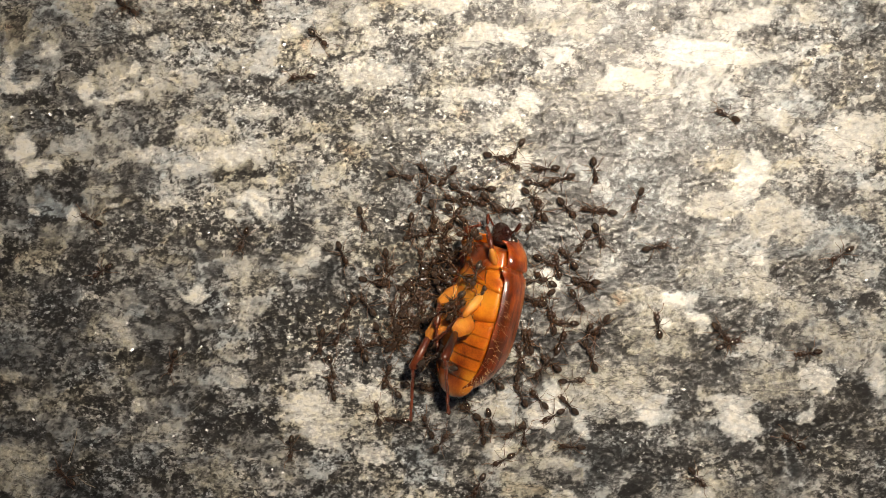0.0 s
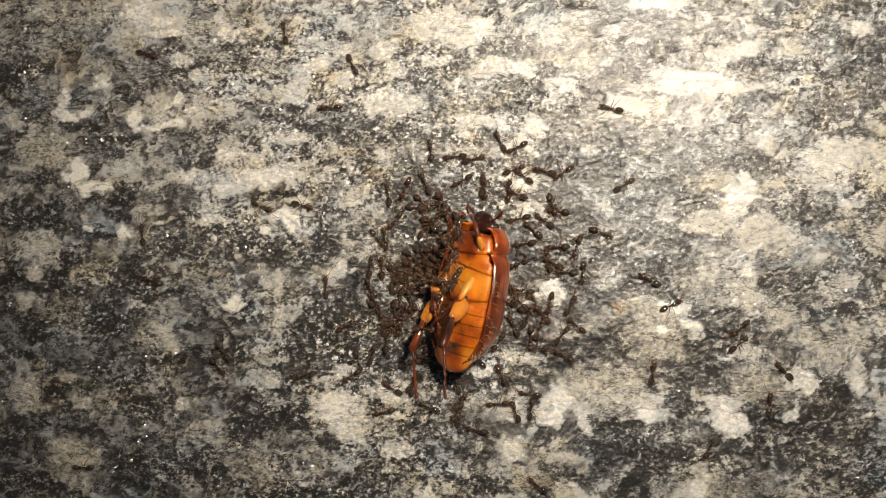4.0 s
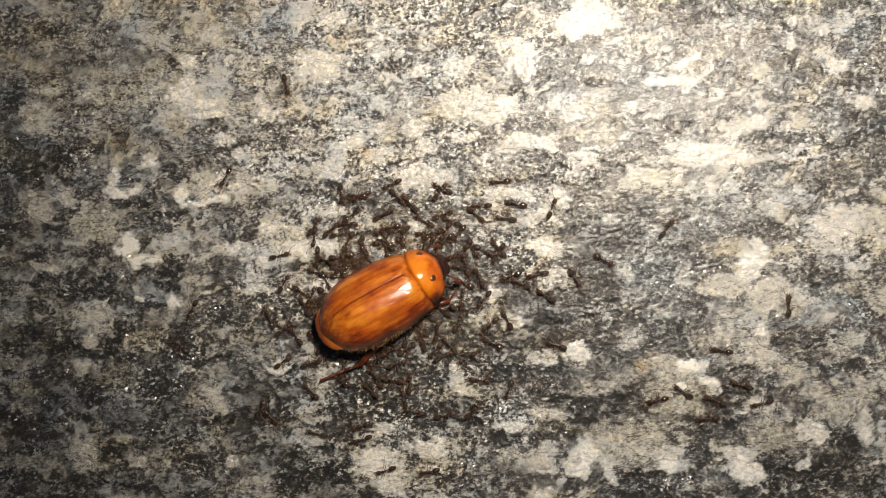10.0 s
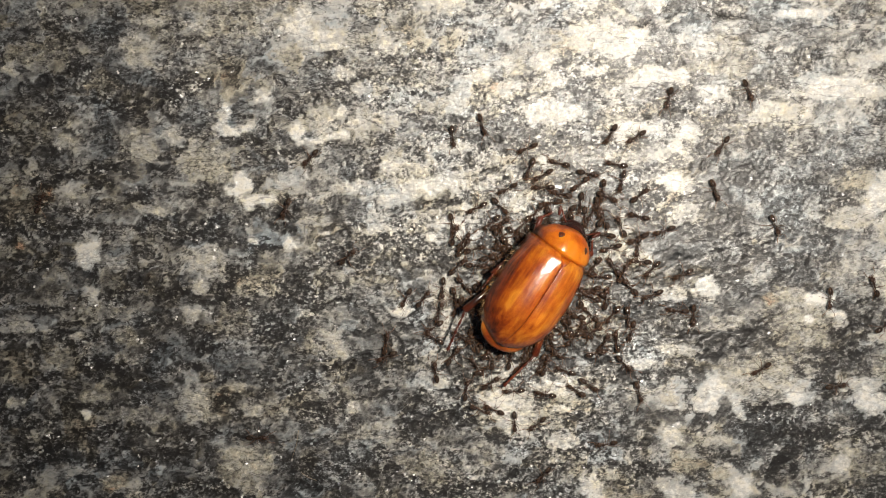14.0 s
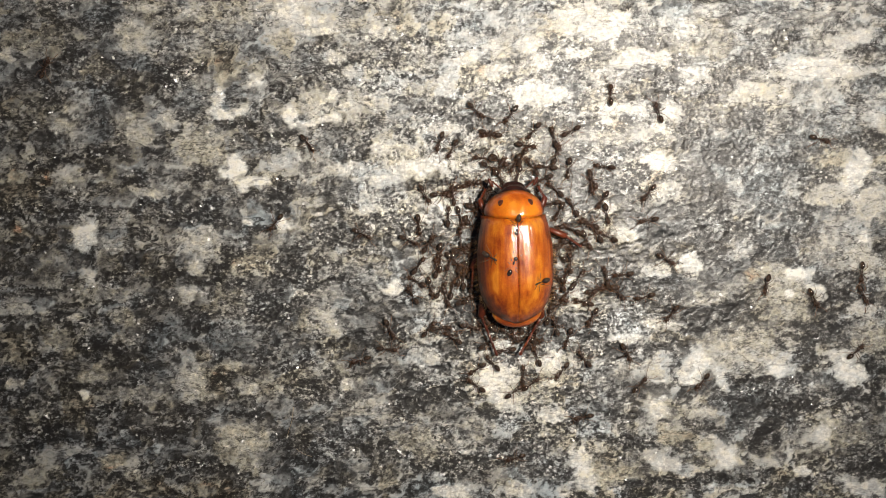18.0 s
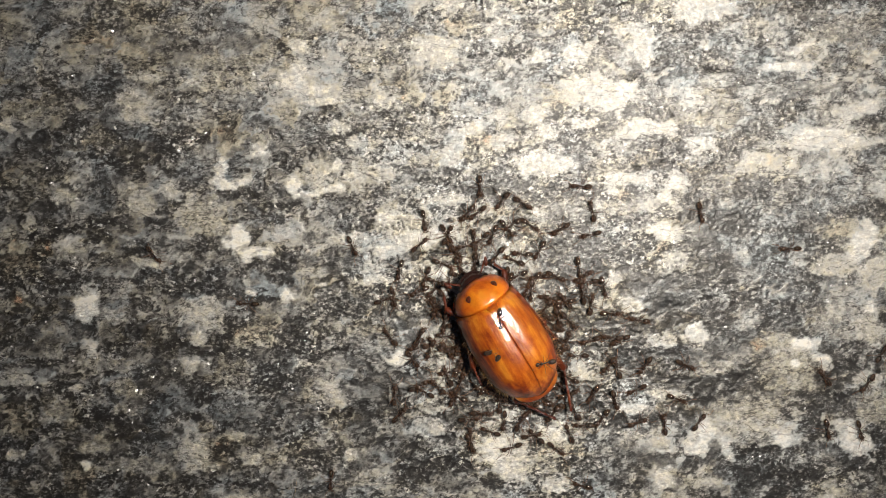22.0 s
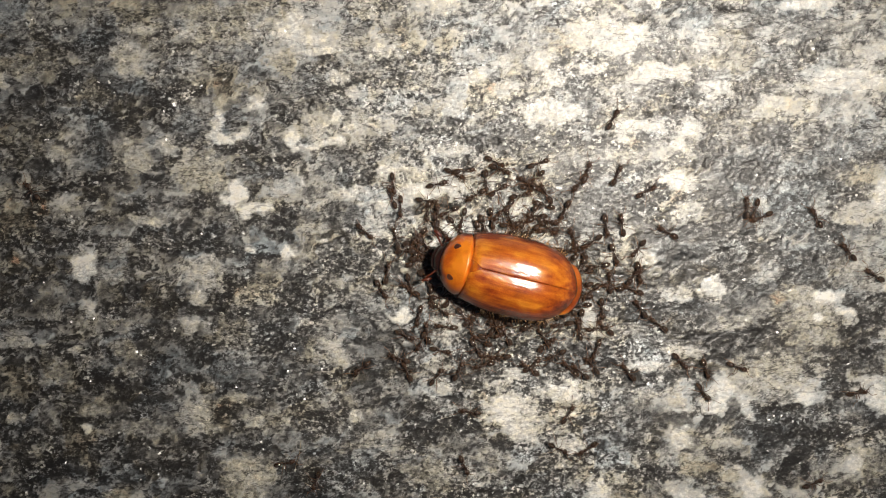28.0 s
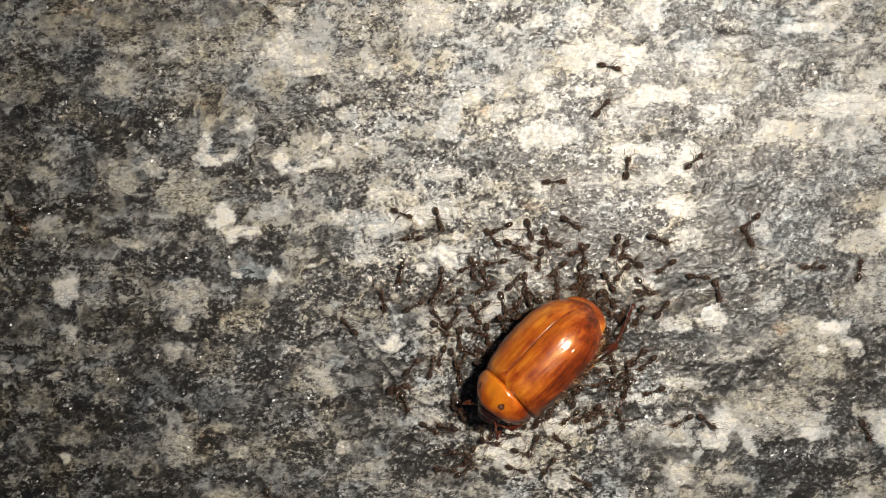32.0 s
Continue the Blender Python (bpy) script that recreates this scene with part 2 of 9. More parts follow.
GRANITE = granite_material()
ELYTRA = chitin_material("amber_elytra", (0.70, 0.235, 0.017), (0.49, 0.115, 0.007), (0.25, 0.038, 0.003), 0.42, 0.9, coat=1.0, glow=0.3, polish=0.21, margin=True)
PRONOTUM = chitin_material("orange_shell", (0.74, 0.215, 0.010), (0.56, 0.122, 0.005), (0.27, 0.040, 0.003), 0.42, coat=1.0, glow=0.35, polish=0.15, shield=True)
PYGIDIUM = chitin_material("pale_tail_shell", (0.66, 0.24, 0.026), (0.46, 0.12, 0.010), (0.24, 0.04, 0.004), 0.40, coat=0.8, glow=0.35, polish=0.2)
BELLY = chitin_material("pale_belly_shell", (0.72, 0.245, 0.020), (0.54, 0.125, 0.008), (0.18, 0.026, 0.003), 0.32, glow=0.3)
FEMUR = chitin_material("amber_femur", (0.74, 0.34, 0.070), (0.58, 0.21, 0.030), (0.30, 0.08, 0.010), 0.30, glow=0.25)
LEGS = chitin_material("red_brown_leg", (0.20, 0.042, 0.008), (0.10, 0.018, 0.005), (0.035, 0.008, 0.003), 0.30)
HAIR = chitin_material("golden_hair", (0.70, 0.46, 0.24), (0.52, 0.29, 0.12), (0.32, 0.15, 0.05), 0.4, coat=0.2)
DARK = chitin_material("dark_head_shell", (0.05, 0.014, 0.008), (0.022, 0.008, 0.006), (0.010, 0.005, 0.004), 0.25)
SPOT = chitin_material("dark_spot", (0.14, 0.028, 0.006), (0.07, 0.014, 0.005), (0.03, 0.008, 0.004), 0.3)
ANT = chitin_material("ant_brown", (0.115, 0.055, 0.026), (0.055, 0.027, 0.014), (0.020, 0.011, 0.007), 0.28, coat=0.8, polish=0.12)
GASTER = chitin_material("ant_black", (0.058, 0.034, 0.020), (0.030, 0.018, 0.012), (0.012, 0.008, 0.006), 0.24, coat=1.0, polish=0.10)
ANT_LEG = chitin_material("ant_leg", (0.20, 0.095, 0.040), (0.11, 0.050, 0.022), (0.05, 0.022, 0.011), 0.35, coat=0.2)


# ---- the stone ----
def value_noise(x, y, seed):
    """Smooth noise from 0 to 1 with cells of size 1."""
    table = np.random.RandomState(seed).rand(256, 256)
    i, j = np.floor(x).astype(int), np.floor(y).astype(int)
    u, v = x - i, y - j
    u, v = u * u * (3 - 2 * u), v * v * (3 - 2 * v)
    a, b = table[i % 256, j % 256], table[(i + 1) % 256, j % 256]
    c, d = table[i % 256, (j + 1) % 256], table[(i + 1) % 256, (j + 1) % 256]
    return (a * (1 - u) + b * u) * (1 - v) + (c * (1 - u) + d * u) * v


def layered(x, y, seed, octaves=3, fall=0.5):
    total, weight, k = 0.0, 0.0, 1.0
    for n in range(octaves):
        total, weight = total + k * value_noise(x * 2 ** n, y * 2 ** n, seed + n), weight + k
        k *= fall
    return total / weight


def cells(x, y, seed):
    """Irregular grains of size about 1: each one's random value from 0 to 1, and how far a point lies inside its grain."""
    rnd = np.random.RandomState(seed)
    jx, jy, value = rnd.rand(128, 128), rnd.rand(128, 128), rnd.rand(128, 128)
    i, j = np.floor(x).astype(int), np.floor(y).astype(int)
    best, second, out = np.full(x.shape, 9.0), np.full(x.shape, 9.0), np.zeros(x.shape)
    for di in (-1, 0, 1):
        for dj in (-1, 0, 1):
            a, b = (i + di) % 128, (j + dj) % 128
            d = np.sqrt((x - i - di - jx[a, b]) ** 2 + (y - j - dj - jy[a, b]) ** 2)
            near = d < best
            second = np.where(near, best, np.minimum(second, d))
            best, out = np.where(near, d, best), np.where(near, value[a, b], out)
    return out, second - best


class Stone:
    """The mineral map of the slab, on a grid in millimetres: fine where the insects are, coarser away from them."""

    def __init__(self):
        def axis(lo, hi, step):
            core = np.arange(lo, hi + step / 2, step)
            out = np.cumsum(step * 1.22 ** np.arange(1, 56))
            out = out[out < 320]
            return np.concatenate([core[0] - out[::-1], core, core[-1] + out])
        self.xs, self.ys = axis(-44, 54, 0.115), axis(-32, 30, 0.115)
        self.x, self.y = np.meshgrid(self.xs, self.ys)
        x, y = self.x, self.y
        # slow and quick wandering that makes every outline ragged
        self.sx, self.sy = layered(x / 2.1, y / 1.7, 11, 2) - 0.5, layered(x / 2.3, y / 1.7, 17, 2) - 0.5
        self.fx, self.fy = layered(x / 0.75, y / 0.62, 13, 3, 0.62) - 0.5, layered(x / 0.75, y / 0.62, 19, 3, 0.62) - 0.5
        wx, wy = x + 3.0 * self.sx + 1.7 * self.fx, y + 2.4 * self.sy + 1.5 * self.fy
        c, s = math.cos(radians(18)), math.sin(radians(18))
        self.u, self.v = wx * c + wy * s, wy * c - wx * s
        u, v = self.u, self.v
        self.cloud = layered(u / 3.4, v / 2.3, 31, 4, 0.6) - 0.5
        self.rag = layered(u / 0.62, v / 0.52, 61, 3, 0.65) - 0.5
        self.fleck = cells(u / 0.9, v / 0.62, 67)[0] - 0.5
        self.crumb = cells(u / 0.40, v / 0.27, 73)[0] - 0.5
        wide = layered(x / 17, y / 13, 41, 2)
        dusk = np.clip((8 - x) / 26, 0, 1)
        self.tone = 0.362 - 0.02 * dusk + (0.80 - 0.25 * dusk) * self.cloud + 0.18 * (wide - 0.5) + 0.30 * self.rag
        self.warmth = 0.47 + 0.75 * (layered(x / 5, y / 3.5, 53) - 0.5) + 0.42 * (cells(u / 2.2, v / 1.5, 59)[0] - 0.5)
        self.speckle = np.clip(0.55 + 2.2 * (layered(x / 6, y / 3, 83, 3, 0.6) - 0.5) - 0.022 * np.clip(2 - x, 0, 30), 0.10, 1.2)
        # gaps where darker grains show through the crystals
        self.holes = np.clip((layered(u / 0.9, v / 0.6, 103, 4, 0.7) - 0.53) / 0.10, 0, 1)
        # cloudy feldspar and quartz in four sizes
        for size, share, seed, low, rim in ((3.1, 0.13, 23, 0.52, 0.40), (1.75, 0.20, 27, 0.54, 0.40), (0.95, 0.24, 29, 0.60, 0.24), (0.55, 0.26, 33, 0.64, 0.24)):
            calm = 1.0 if size > 1 else 0.65
            gx, gy = x + calm * (wx - x) + 0.25 * self.rag, y + calm * (wy - y) - 0.2 * self.rag
            value, inside = cells((gx * c + gy * s) / size, (gy * c - gx * s) / (0.84 * size), seed)
            k = (0.82 if size > 1 else 0.9) * np.clip(inside / rim, 0, 1) * (value > 1 - share * (1 + 0.55 * dusk * (size < 2))) * (1 - (0.6 if size > 1 else 0.35) * self.holes)
            self.tone += k * (low + 0.24 * np.maximum(value - 1 + share, 0) / share + 0.5 * self.cloud + 0.4 * self.rag - self.tone)
            self.speckle *= 1 - 0.55 * k
        # crisp little feldspar grains, thick in the pale clouds and sparse in the dark ones
        for size, share, seed in ((1.25, 0.16, 113), (0.72, 0.17, 127)):
            gx, gy = x + 0.9 * self.sx + 1.0 * self.fx + 0.34 * self.rag, y + 0.8 * self.sy + 0.9 * self.fy - 0.28 * self.rag
            value, inside = cells((gx * c + gy * s) / size, (gy * c - gx * s) / (0.72 * size), seed)
            k = 0.9 * np.clip(inside / 0.20, 0, 1) * (value > 1 - share * np.clip(1 + 3.2 * self.cloud + 0.5 * dusk, 0.1, 2.2))
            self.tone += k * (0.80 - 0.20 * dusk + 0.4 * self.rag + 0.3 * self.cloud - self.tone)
            self.speckle *= 1 - 0.5 * k
        # clusters of black mica
        self.mica(0.590 - 0.03 * dusk, 0.06, 37)
        self.mica(0.600, 0.05, 43, 0.5)
        # thin dark seams that run with the grain and split
        thread = np.abs(layered(u / 5.0, v / 0.85, 91, 4, 0.62) - 0.5)
        self.seam = np.clip(1 - thread / 0.030, 0, 1) * np.clip(3.6 * (layered(x / 7, y / 4, 97, 2) - 0.36), 0, 1)
        streak = np.abs(layered(u / 2.4, v / 0.42, 107, 3, 0.6) - 0.5)
        self.seam = np.maximum(self.seam, 0.7 * np.clip(1 - streak / 0.022, 0, 1) * np.clip(3.0 * (layered(x / 4, y / 3, 109, 2) - 0.45), 0, 1) * (1 - 0.5 * dusk))

    def mica(self, level, width, seed, size=1.0):
        k = np.clip((layered(self.u / (2.3 * size), self.v / (1.15 * size), seed, 4, 0.62) - level) / width, 0, 1)
        self.tone += 0.75 * k * (0.22 + 0.22 * self.fleck - self.tone)
        self.speckle += 0.5 * k * (0.75 - self.speckle)

    def patch(self, x, y, a, b, turn, tone, warmth=None, hold=0.80):
        """A crystal or blotch: an ellipse of half-axes a, b with a ragged rim, drawn towards a tone."""
        r = max(a, b) * 1.9 + 0.4
        j = slice(*np.searchsorted(self.ys, (y - r, y + r)))
        i = slice(*np.searchsorted(self.xs, (x - r, x + r)))
        c, s = math.cos(radians(turn)), math.sin(radians(turn))
        wander, jag = min(2.6, 1.35 * min(a, b) + 0.1), min(2.2, 1.45 * min(a, b) + 0.1)
        dx = self.x[j, i] - x + wander * self.sx[j, i] + jag * self.fx[j, i]
        dy = self.y[j, i] - y + wander * self.sy[j, i] + jag * self.fy[j, i]
        calm, big = min(1.0, min(a, b) / 0.6), max(0.0, min(1.0, (min(a, b) - 0.8) / 0.8))
        d = np.sqrt(((dx * c + dy * s) / a) ** 2 + ((dy * c - dx * s) / b) ** 2) + calm * (1.1 * self.rag[j, i] + 0.24 * self.fleck[j, i])
        pale = tone > 0.55
        own = (x * 12.9898 + y * 78.233) % 1.0 - 0.5
        tone, soft = (0.90 + 0.14 * own - 0.05 * max(0.0, min(a, b) - 0.8), 0.30) if tone > 0.8 else (tone - 0.06 + 0.16 * own, 0.62) if pale else (tone + 0.03 + 0.1 * own, 0.5)
        inner_field = -37 < x < 46 and -23 < y < 22
        k = (0.5 if inner_field else hold - 0.20 * big) * np.clip((1.0 + soft / 2 - d) / soft, 0, 1)
        k *= 1 - ((0.10 if tone > 0.8 else 0.40) + 0.35 * big) * self.holes[j, i]
        inner = tone + (0.5 * self.cloud[j, i] + 0.35 * self.rag[j, i] + 0.08 * self.fleck[j, i] if pale else 0.4 * self.cloud[j, i] + 0.5 * self.rag[j, i] + 0.2 * self.fleck[j, i])
        self.tone[j, i] += k * (inner - self.tone[j, i])
        if pale:
            self.speckle[j, i] *= 1 - 0.55 * k
            self.seam[j, i] *= 1 - 0.85 * k
        elif tone < 0.3:
            self.speckle[j, i] += 0.5 * k * (1.0 - self.speckle[j, i])
        if warmth is not None:
            warmth = warmth + 0.13 if tone > 0.8 else warmth
            self.warmth[j, i] += 0.7 * k * (warmth - self.warmth[j, i])

    # mean tone, warmth, and how much finer grains show, for the minerals that can be told apart
    MINERALS = {"white": (0.93, 0.52, 0.3), "pale": (0.72, 0.58, 0.3), "cream": (0.61, 0.66, 0.35), "olive": (0.47, 0.68, 0.35), "grey": (0.56, 0.44, 0.3),
                "blue": (0.38, 0.18, 0.6), "mica": (0.15, 0.52, 0.7), "pink": (0.52, 0.98, 0.5), "peach": (0.64, 0.82, 0.4)}

    def crystal(self, x, y, a, b, turn, mineral):
        """A clearly outlined grain of one mineral; mica frays along the grain of the rock, feldspar is rounded."""
        tone, warmth, fine = self.MINERALS[mineral]
        own = (x * 12.9898 + y * 78.233) % 1.0 - 0.5
        # white grains lighten towards -x: local brightening put into their tone
        tone += 0.08 * own + (0.14 * min(1.0, max(0.0, (2 - x) / 18)) if tone > 0.9 else 0.0)
        mica, m = mineral in ("mica", "blue"), min(a, b)
        r = max(a, b) * 1.8 + 0.4
        j = slice(*np.searchsorted(self.ys, (y - r, y + r)))
        i = slice(*np.searchsorted(self.xs, (x - r, x + r)))
        c, s = math.cos(radians(turn)), math.sin(radians(turn))
        wander, jag, soft = (1.4 * m, 2.0 * m, 0.65) if mica else (0.9 * m, 1.5 * m, 0.34)
        dx = self.x[j, i] - x + wander * self.sx[j, i] + jag * self.fx[j, i]
        dy = self.y[j, i] - y + wander * self.sy[j, i] + jag * self.fy[j, i]
        d = np.sqrt(((dx * c + dy * s) / a) ** 2 + ((dy * c - dx * s) / b) ** 2) + min(1.0, m / 0.5) * ((1.4 if mica else 0.7) * self.rag[j, i] + 0.16 * self.fleck[j, i])
        k = (0.82 if mica else 0.90) * np.clip((1.0 + soft / 2 - d) / soft, 0, 1) * (1 - 0.12 * self.holes[j, i])
        self.tone[j, i] += k * (tone + 0.35 * self.cloud[j, i] + (0.45 if mica else 0.25) * self.rag[j, i] + (0.25 if mica else 0.08) * self.fleck[j, i] - self.tone[j, i])
        self.speckle[j, i] += k * (fine - self.speckle[j, i]) * (0.5 if mica else 0.8)
        self.warmth[j, i] += 0.7 * k * (warmth - self.warmth[j, i])
        if not mica:
            self.seam[j, i] *= 1 - 0.9 * k

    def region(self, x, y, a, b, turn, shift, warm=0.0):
        """A wide zone, lighter or darker in all its grains, with no rim; some zones carry light falloff."""
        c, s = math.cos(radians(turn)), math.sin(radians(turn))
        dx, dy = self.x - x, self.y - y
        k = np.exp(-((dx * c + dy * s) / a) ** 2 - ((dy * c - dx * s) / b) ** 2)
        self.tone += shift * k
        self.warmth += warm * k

    def build(self):
        x, y = self.x, self.y
        # paler towards the upper side, with less between light and dark minerals: brighter light put into the tone
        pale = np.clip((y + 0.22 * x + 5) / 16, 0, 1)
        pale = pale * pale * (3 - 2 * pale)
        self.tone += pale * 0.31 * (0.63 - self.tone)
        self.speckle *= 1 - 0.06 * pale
        # past the dark band the rock is milky, with softer grains
        milky = np.clip((x - 13) / 12, 0, 1)
        self.speckle *= 1 - 0.42 * milky
        self.warmth -= 0.06 * milky
        self.tone += 0.16 * self.crumb * np.clip(self.speckle, 0.1, 1) - 0.42 * self.seam * (1 - 0.4 * milky)
        z = 0.10 * (layered(x / 3, y / 2, 71) - 0.5) + 0.10 * np.clip(self.tone - 0.5, -0.5, 0.5) + 0.10 * self.rag - 0.09 * self.seam
        ny, nx = x.shape
        co = np.stack([x, y, z - 0.03], -1).reshape(-1, 3) * MM
        k = (np.arange(ny - 1)[:, None] * nx + np.arange(nx - 1)[None]).ravel()
        quads = np.stack([k, k + 1, k + nx + 1, k + nx], -1)
        # the slab's sides and underside
        rim = np.concatenate([np.arange(nx), np.arange(1, ny) * nx + nx - 1, (ny - 1) * nx + np.arange(nx - 2, -1, -1), np.arange(ny - 2, 0, -1) * nx])
        low = len(co) + np.arange(len(rim))
        below = co[rim].copy()
        below[:, 2] = -30 * MM
        co = np.concatenate([co, below, [[co[:, 0].mean(), co[:, 1].mean(), -30 * MM]]])
        side = np.stack([rim, low, np.roll(low, -1), np.roll(rim, -1)], -1)
        quads = np.concatenate([quads, side])
        foot = np.stack([np.roll(low, -1), low, np.full(len(low), len(co) - 1)], -1)
        me = bpy.data.meshes.new("granite_ground")
        me.vertices.add(len(co))
        me.vertices.foreach_set("co", co.ravel())
        me.loops.add(quads.size + foot.size)
        me.loops.foreach_set("vertex_index", np.concatenate([quads.ravel(), foot.ravel()]))
        me.polygons.add(len(quads) + len(foot))
        me.polygons.foreach_set("loop_start", np.concatenate([np.arange(0, quads.size, 4), quads.size + np.arange(0, foot.size, 3)]))
        me.update(calc_edges=True)
        me.polygons.foreach_set("use_smooth", np.arange(len(quads) + len(foot)) < (ny - 1) * (nx - 1))
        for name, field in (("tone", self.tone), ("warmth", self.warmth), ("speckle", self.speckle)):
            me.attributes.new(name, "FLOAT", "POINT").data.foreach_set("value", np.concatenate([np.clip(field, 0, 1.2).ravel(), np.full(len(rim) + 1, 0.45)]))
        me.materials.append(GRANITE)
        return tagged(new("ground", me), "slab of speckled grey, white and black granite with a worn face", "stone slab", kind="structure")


stone = Stone()
# wide tone shifts: darker and paler rock, plus light falloff painted in
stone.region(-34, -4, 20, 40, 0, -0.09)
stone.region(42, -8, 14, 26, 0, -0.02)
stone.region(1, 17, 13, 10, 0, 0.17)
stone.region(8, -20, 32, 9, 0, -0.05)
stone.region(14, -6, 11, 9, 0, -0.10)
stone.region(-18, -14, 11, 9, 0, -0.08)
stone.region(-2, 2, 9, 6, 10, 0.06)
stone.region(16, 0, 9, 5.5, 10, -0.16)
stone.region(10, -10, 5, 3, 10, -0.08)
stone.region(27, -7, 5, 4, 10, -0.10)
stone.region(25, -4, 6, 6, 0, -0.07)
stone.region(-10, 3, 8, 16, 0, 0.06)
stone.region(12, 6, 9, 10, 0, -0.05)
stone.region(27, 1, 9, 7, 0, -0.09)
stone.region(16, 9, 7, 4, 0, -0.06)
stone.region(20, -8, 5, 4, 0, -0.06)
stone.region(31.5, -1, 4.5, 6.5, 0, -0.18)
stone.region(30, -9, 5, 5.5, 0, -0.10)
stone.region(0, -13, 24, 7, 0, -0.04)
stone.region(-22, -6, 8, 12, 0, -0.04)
stone.patch(-35.86, 12.65, 1.77, 1.33, 8, 0.67, 0.5)
stone.patch(-26.50, 12.53, 1.66, 1.22, 8, 0.67, 0.5)
stone.patch(-12.38, 15.14, 1.33, 1.66, 8, 0.86, 0.34)
stone.patch(-10.42, 13.54, 1.77, 0.50, 8, 0.86, 0.34)
stone.patch(-20.89, 8.61, 1.38, 1.00, 8, 0.67, 0.5)
stone.patch(-19.27, 7.68, 0.66, 1.00, 8, 0.86, 0.34)
stone.patch(-19.70, 6.20, 1.22, 0.89, 8, 0.86, 0.34)
stone.patch(-17.71, 6.25, 0.89, 0.55, 8, 0.86, 0.34)
stone.patch(-13.28, 6.36, 0.55, 1.11, 8, 0.86, 0.34)
stone.patch(-11.25, 5.47, 2.21, 0.28, 8, 0.86, 0.34)
stone.patch(-9.35, 6.06, 0.50, 0.44, 8, 0.86, 0.34)
stone.patch(-9.58, 7.79, 0.44, 0.44, 8, 0.86, 0.34)
stone.patch(-11.23, 6.75, 1.55, 1.00, 8, 0.52, 0.36)
stone.patch(-16.18, 8.87, 0.77, 0.39, 8, 0.86, 0.34)
stone.patch(-24.18, 5.65, 0.77, 0.89, 8, 0.67, 0.5)
stone.patch(-27.90, 5.64, 0.77, 0.77, 8, 0.67, 0.5)
stone.patch(-26.69, 4.46, 1.11, 1.00, 8, 0.67, 0.5)
stone.patch(-25.21, 3.77, 0.77, 0.55, 8, 0.86, 0.34)
stone.patch(-20.75, 3.07, 2.55, 1.77, -15, 0.74, 0.56)
stone.patch(-21.97, 3.97, 1.11, 1.22, 8, 0.74, 0.56)
stone.patch(-18.43, 1.18, 1.11, 0.83, 8, 0.86, 0.34)
stone.patch(-16.31, -0.16, 1.55, 0.66, 15, 0.86, 0.34)
stone.patch(-13.29, 1.19, 1.66, 0.44, 8, 0.67, 0.5)
stone.patch(-4.77, 3.34, 1.33, 1.00, 8, 0.86, 0.34)
stone.patch(-2.27, 1.20, 2.88, 0.50, 10, 0.86, 0.34)
stone.patch(-31.65, -4.18, 1.11, 1.11, 8, 0.86, 0.34)
stone.patch(-20.86, -5.74, 2.44, 1.49, 8, 0.74, 0.56)
stone.patch(-17.01, -3.52, 0.61, 0.39, 8, 0.67, 0.5)
stone.patch(-11.57, -1.66, 1.11, 0.44, 8, 0.67, 0.5)
stone.patch(8.71, 8.47, 2.55, 1.11, 10, 0.86, 0.34)
stone.patch(16.74, 6.60, 1.88, 0.72, 8, 0.97, 0.36)
stone.patch(17.41, 11.54, 1.88, 0.83, 8, 0.86, 0.34)
stone.patch(20.50, 6.21, 1.33, 1.11, 8, 0.86, 0.34)
stone.patch(16.52, 4.36, 2.32, 0.72, 8, 0.67, 0.5)
stone.patch(19.82, 2.12, 1.66, 1.00, 8, 0.86, 0.34)
stone.patch(23.19, 9.68, 1.33, 0.66, 8, 0.86, 0.34)
stone.patch(26.96, 9.09, 1.22, 0.83, 8, 0.86, 0.34)
stone.patch(33.95, 10.34, 3.32, 0.94, 5, 0.97, 0.36)
stone.patch(33.92, 7.96, 0.50, 0.77, 8, 0.97, 0.36)
stone.patch(34.02, 7.86, 2.21, 1.38, 8, 0.67, 0.5)
stone.patch(37.99, 2.13, 1.27, 1.55, 8, 0.74, 0.56)
stone.patch(36.30, -0.38, 2.10, 1.00, 15, 0.67, 0.5)
stone.patch(38.38, -1.89, 1.66, 1.38, 8, 0.67, 0.5)
stone.patch(1.49, -3.02, 0.83, 0.77, 8, 0.86, 0.34)
stone.patch(5.73, 6.28, 2.44, 0.61, -5, 0.25, 0.42)
stone.patch(9.43, 12.41, 1.99, 0.66, 25, 0.25, 0.42)
stone.patch(19.92, 10.95, 2.32, 0.66, 30, 0.25, 0.42)
stone.patch(24.55, 4.62, 3.04, 1.38, 10, 0.36, 0.42)
stone.patch(18.01, 5.21, 1.38, 0.44, 8, 0.25, 0.42)
stone.patch(-2.52, 5.98, 2.32, 1.11, 8, 0.36, 0.42)
stone.patch(-23.37, 8.41, 2.10, 1.22, 8, 0.25, 0.42)
stone.patch(-15.50, 3.97, 2.77, 0.77, 8, 0.25, 0.42)
stone.patch(-21.79, 0.68, 2.21, 0.66, 8, 0.25, 0.42)
stone.patch(-35.56, 1.77, 1.44, 0.66, 8, 0.15, 0.36)
stone.patch(-35.53, -0.42, 0.66, 0.55, 8, 0.15, 0.36)
stone.patch(-14.21, 7.15, 0.77, 0.55, 8, 0.25, 0.42)
stone.patch(-2.03, -3.42, 1.99, 1.00, 8, 0.25, 0.42)
stone.patch(-37.63, -11.26, 1.22, 0.83, 8, 0.74, 0.56)
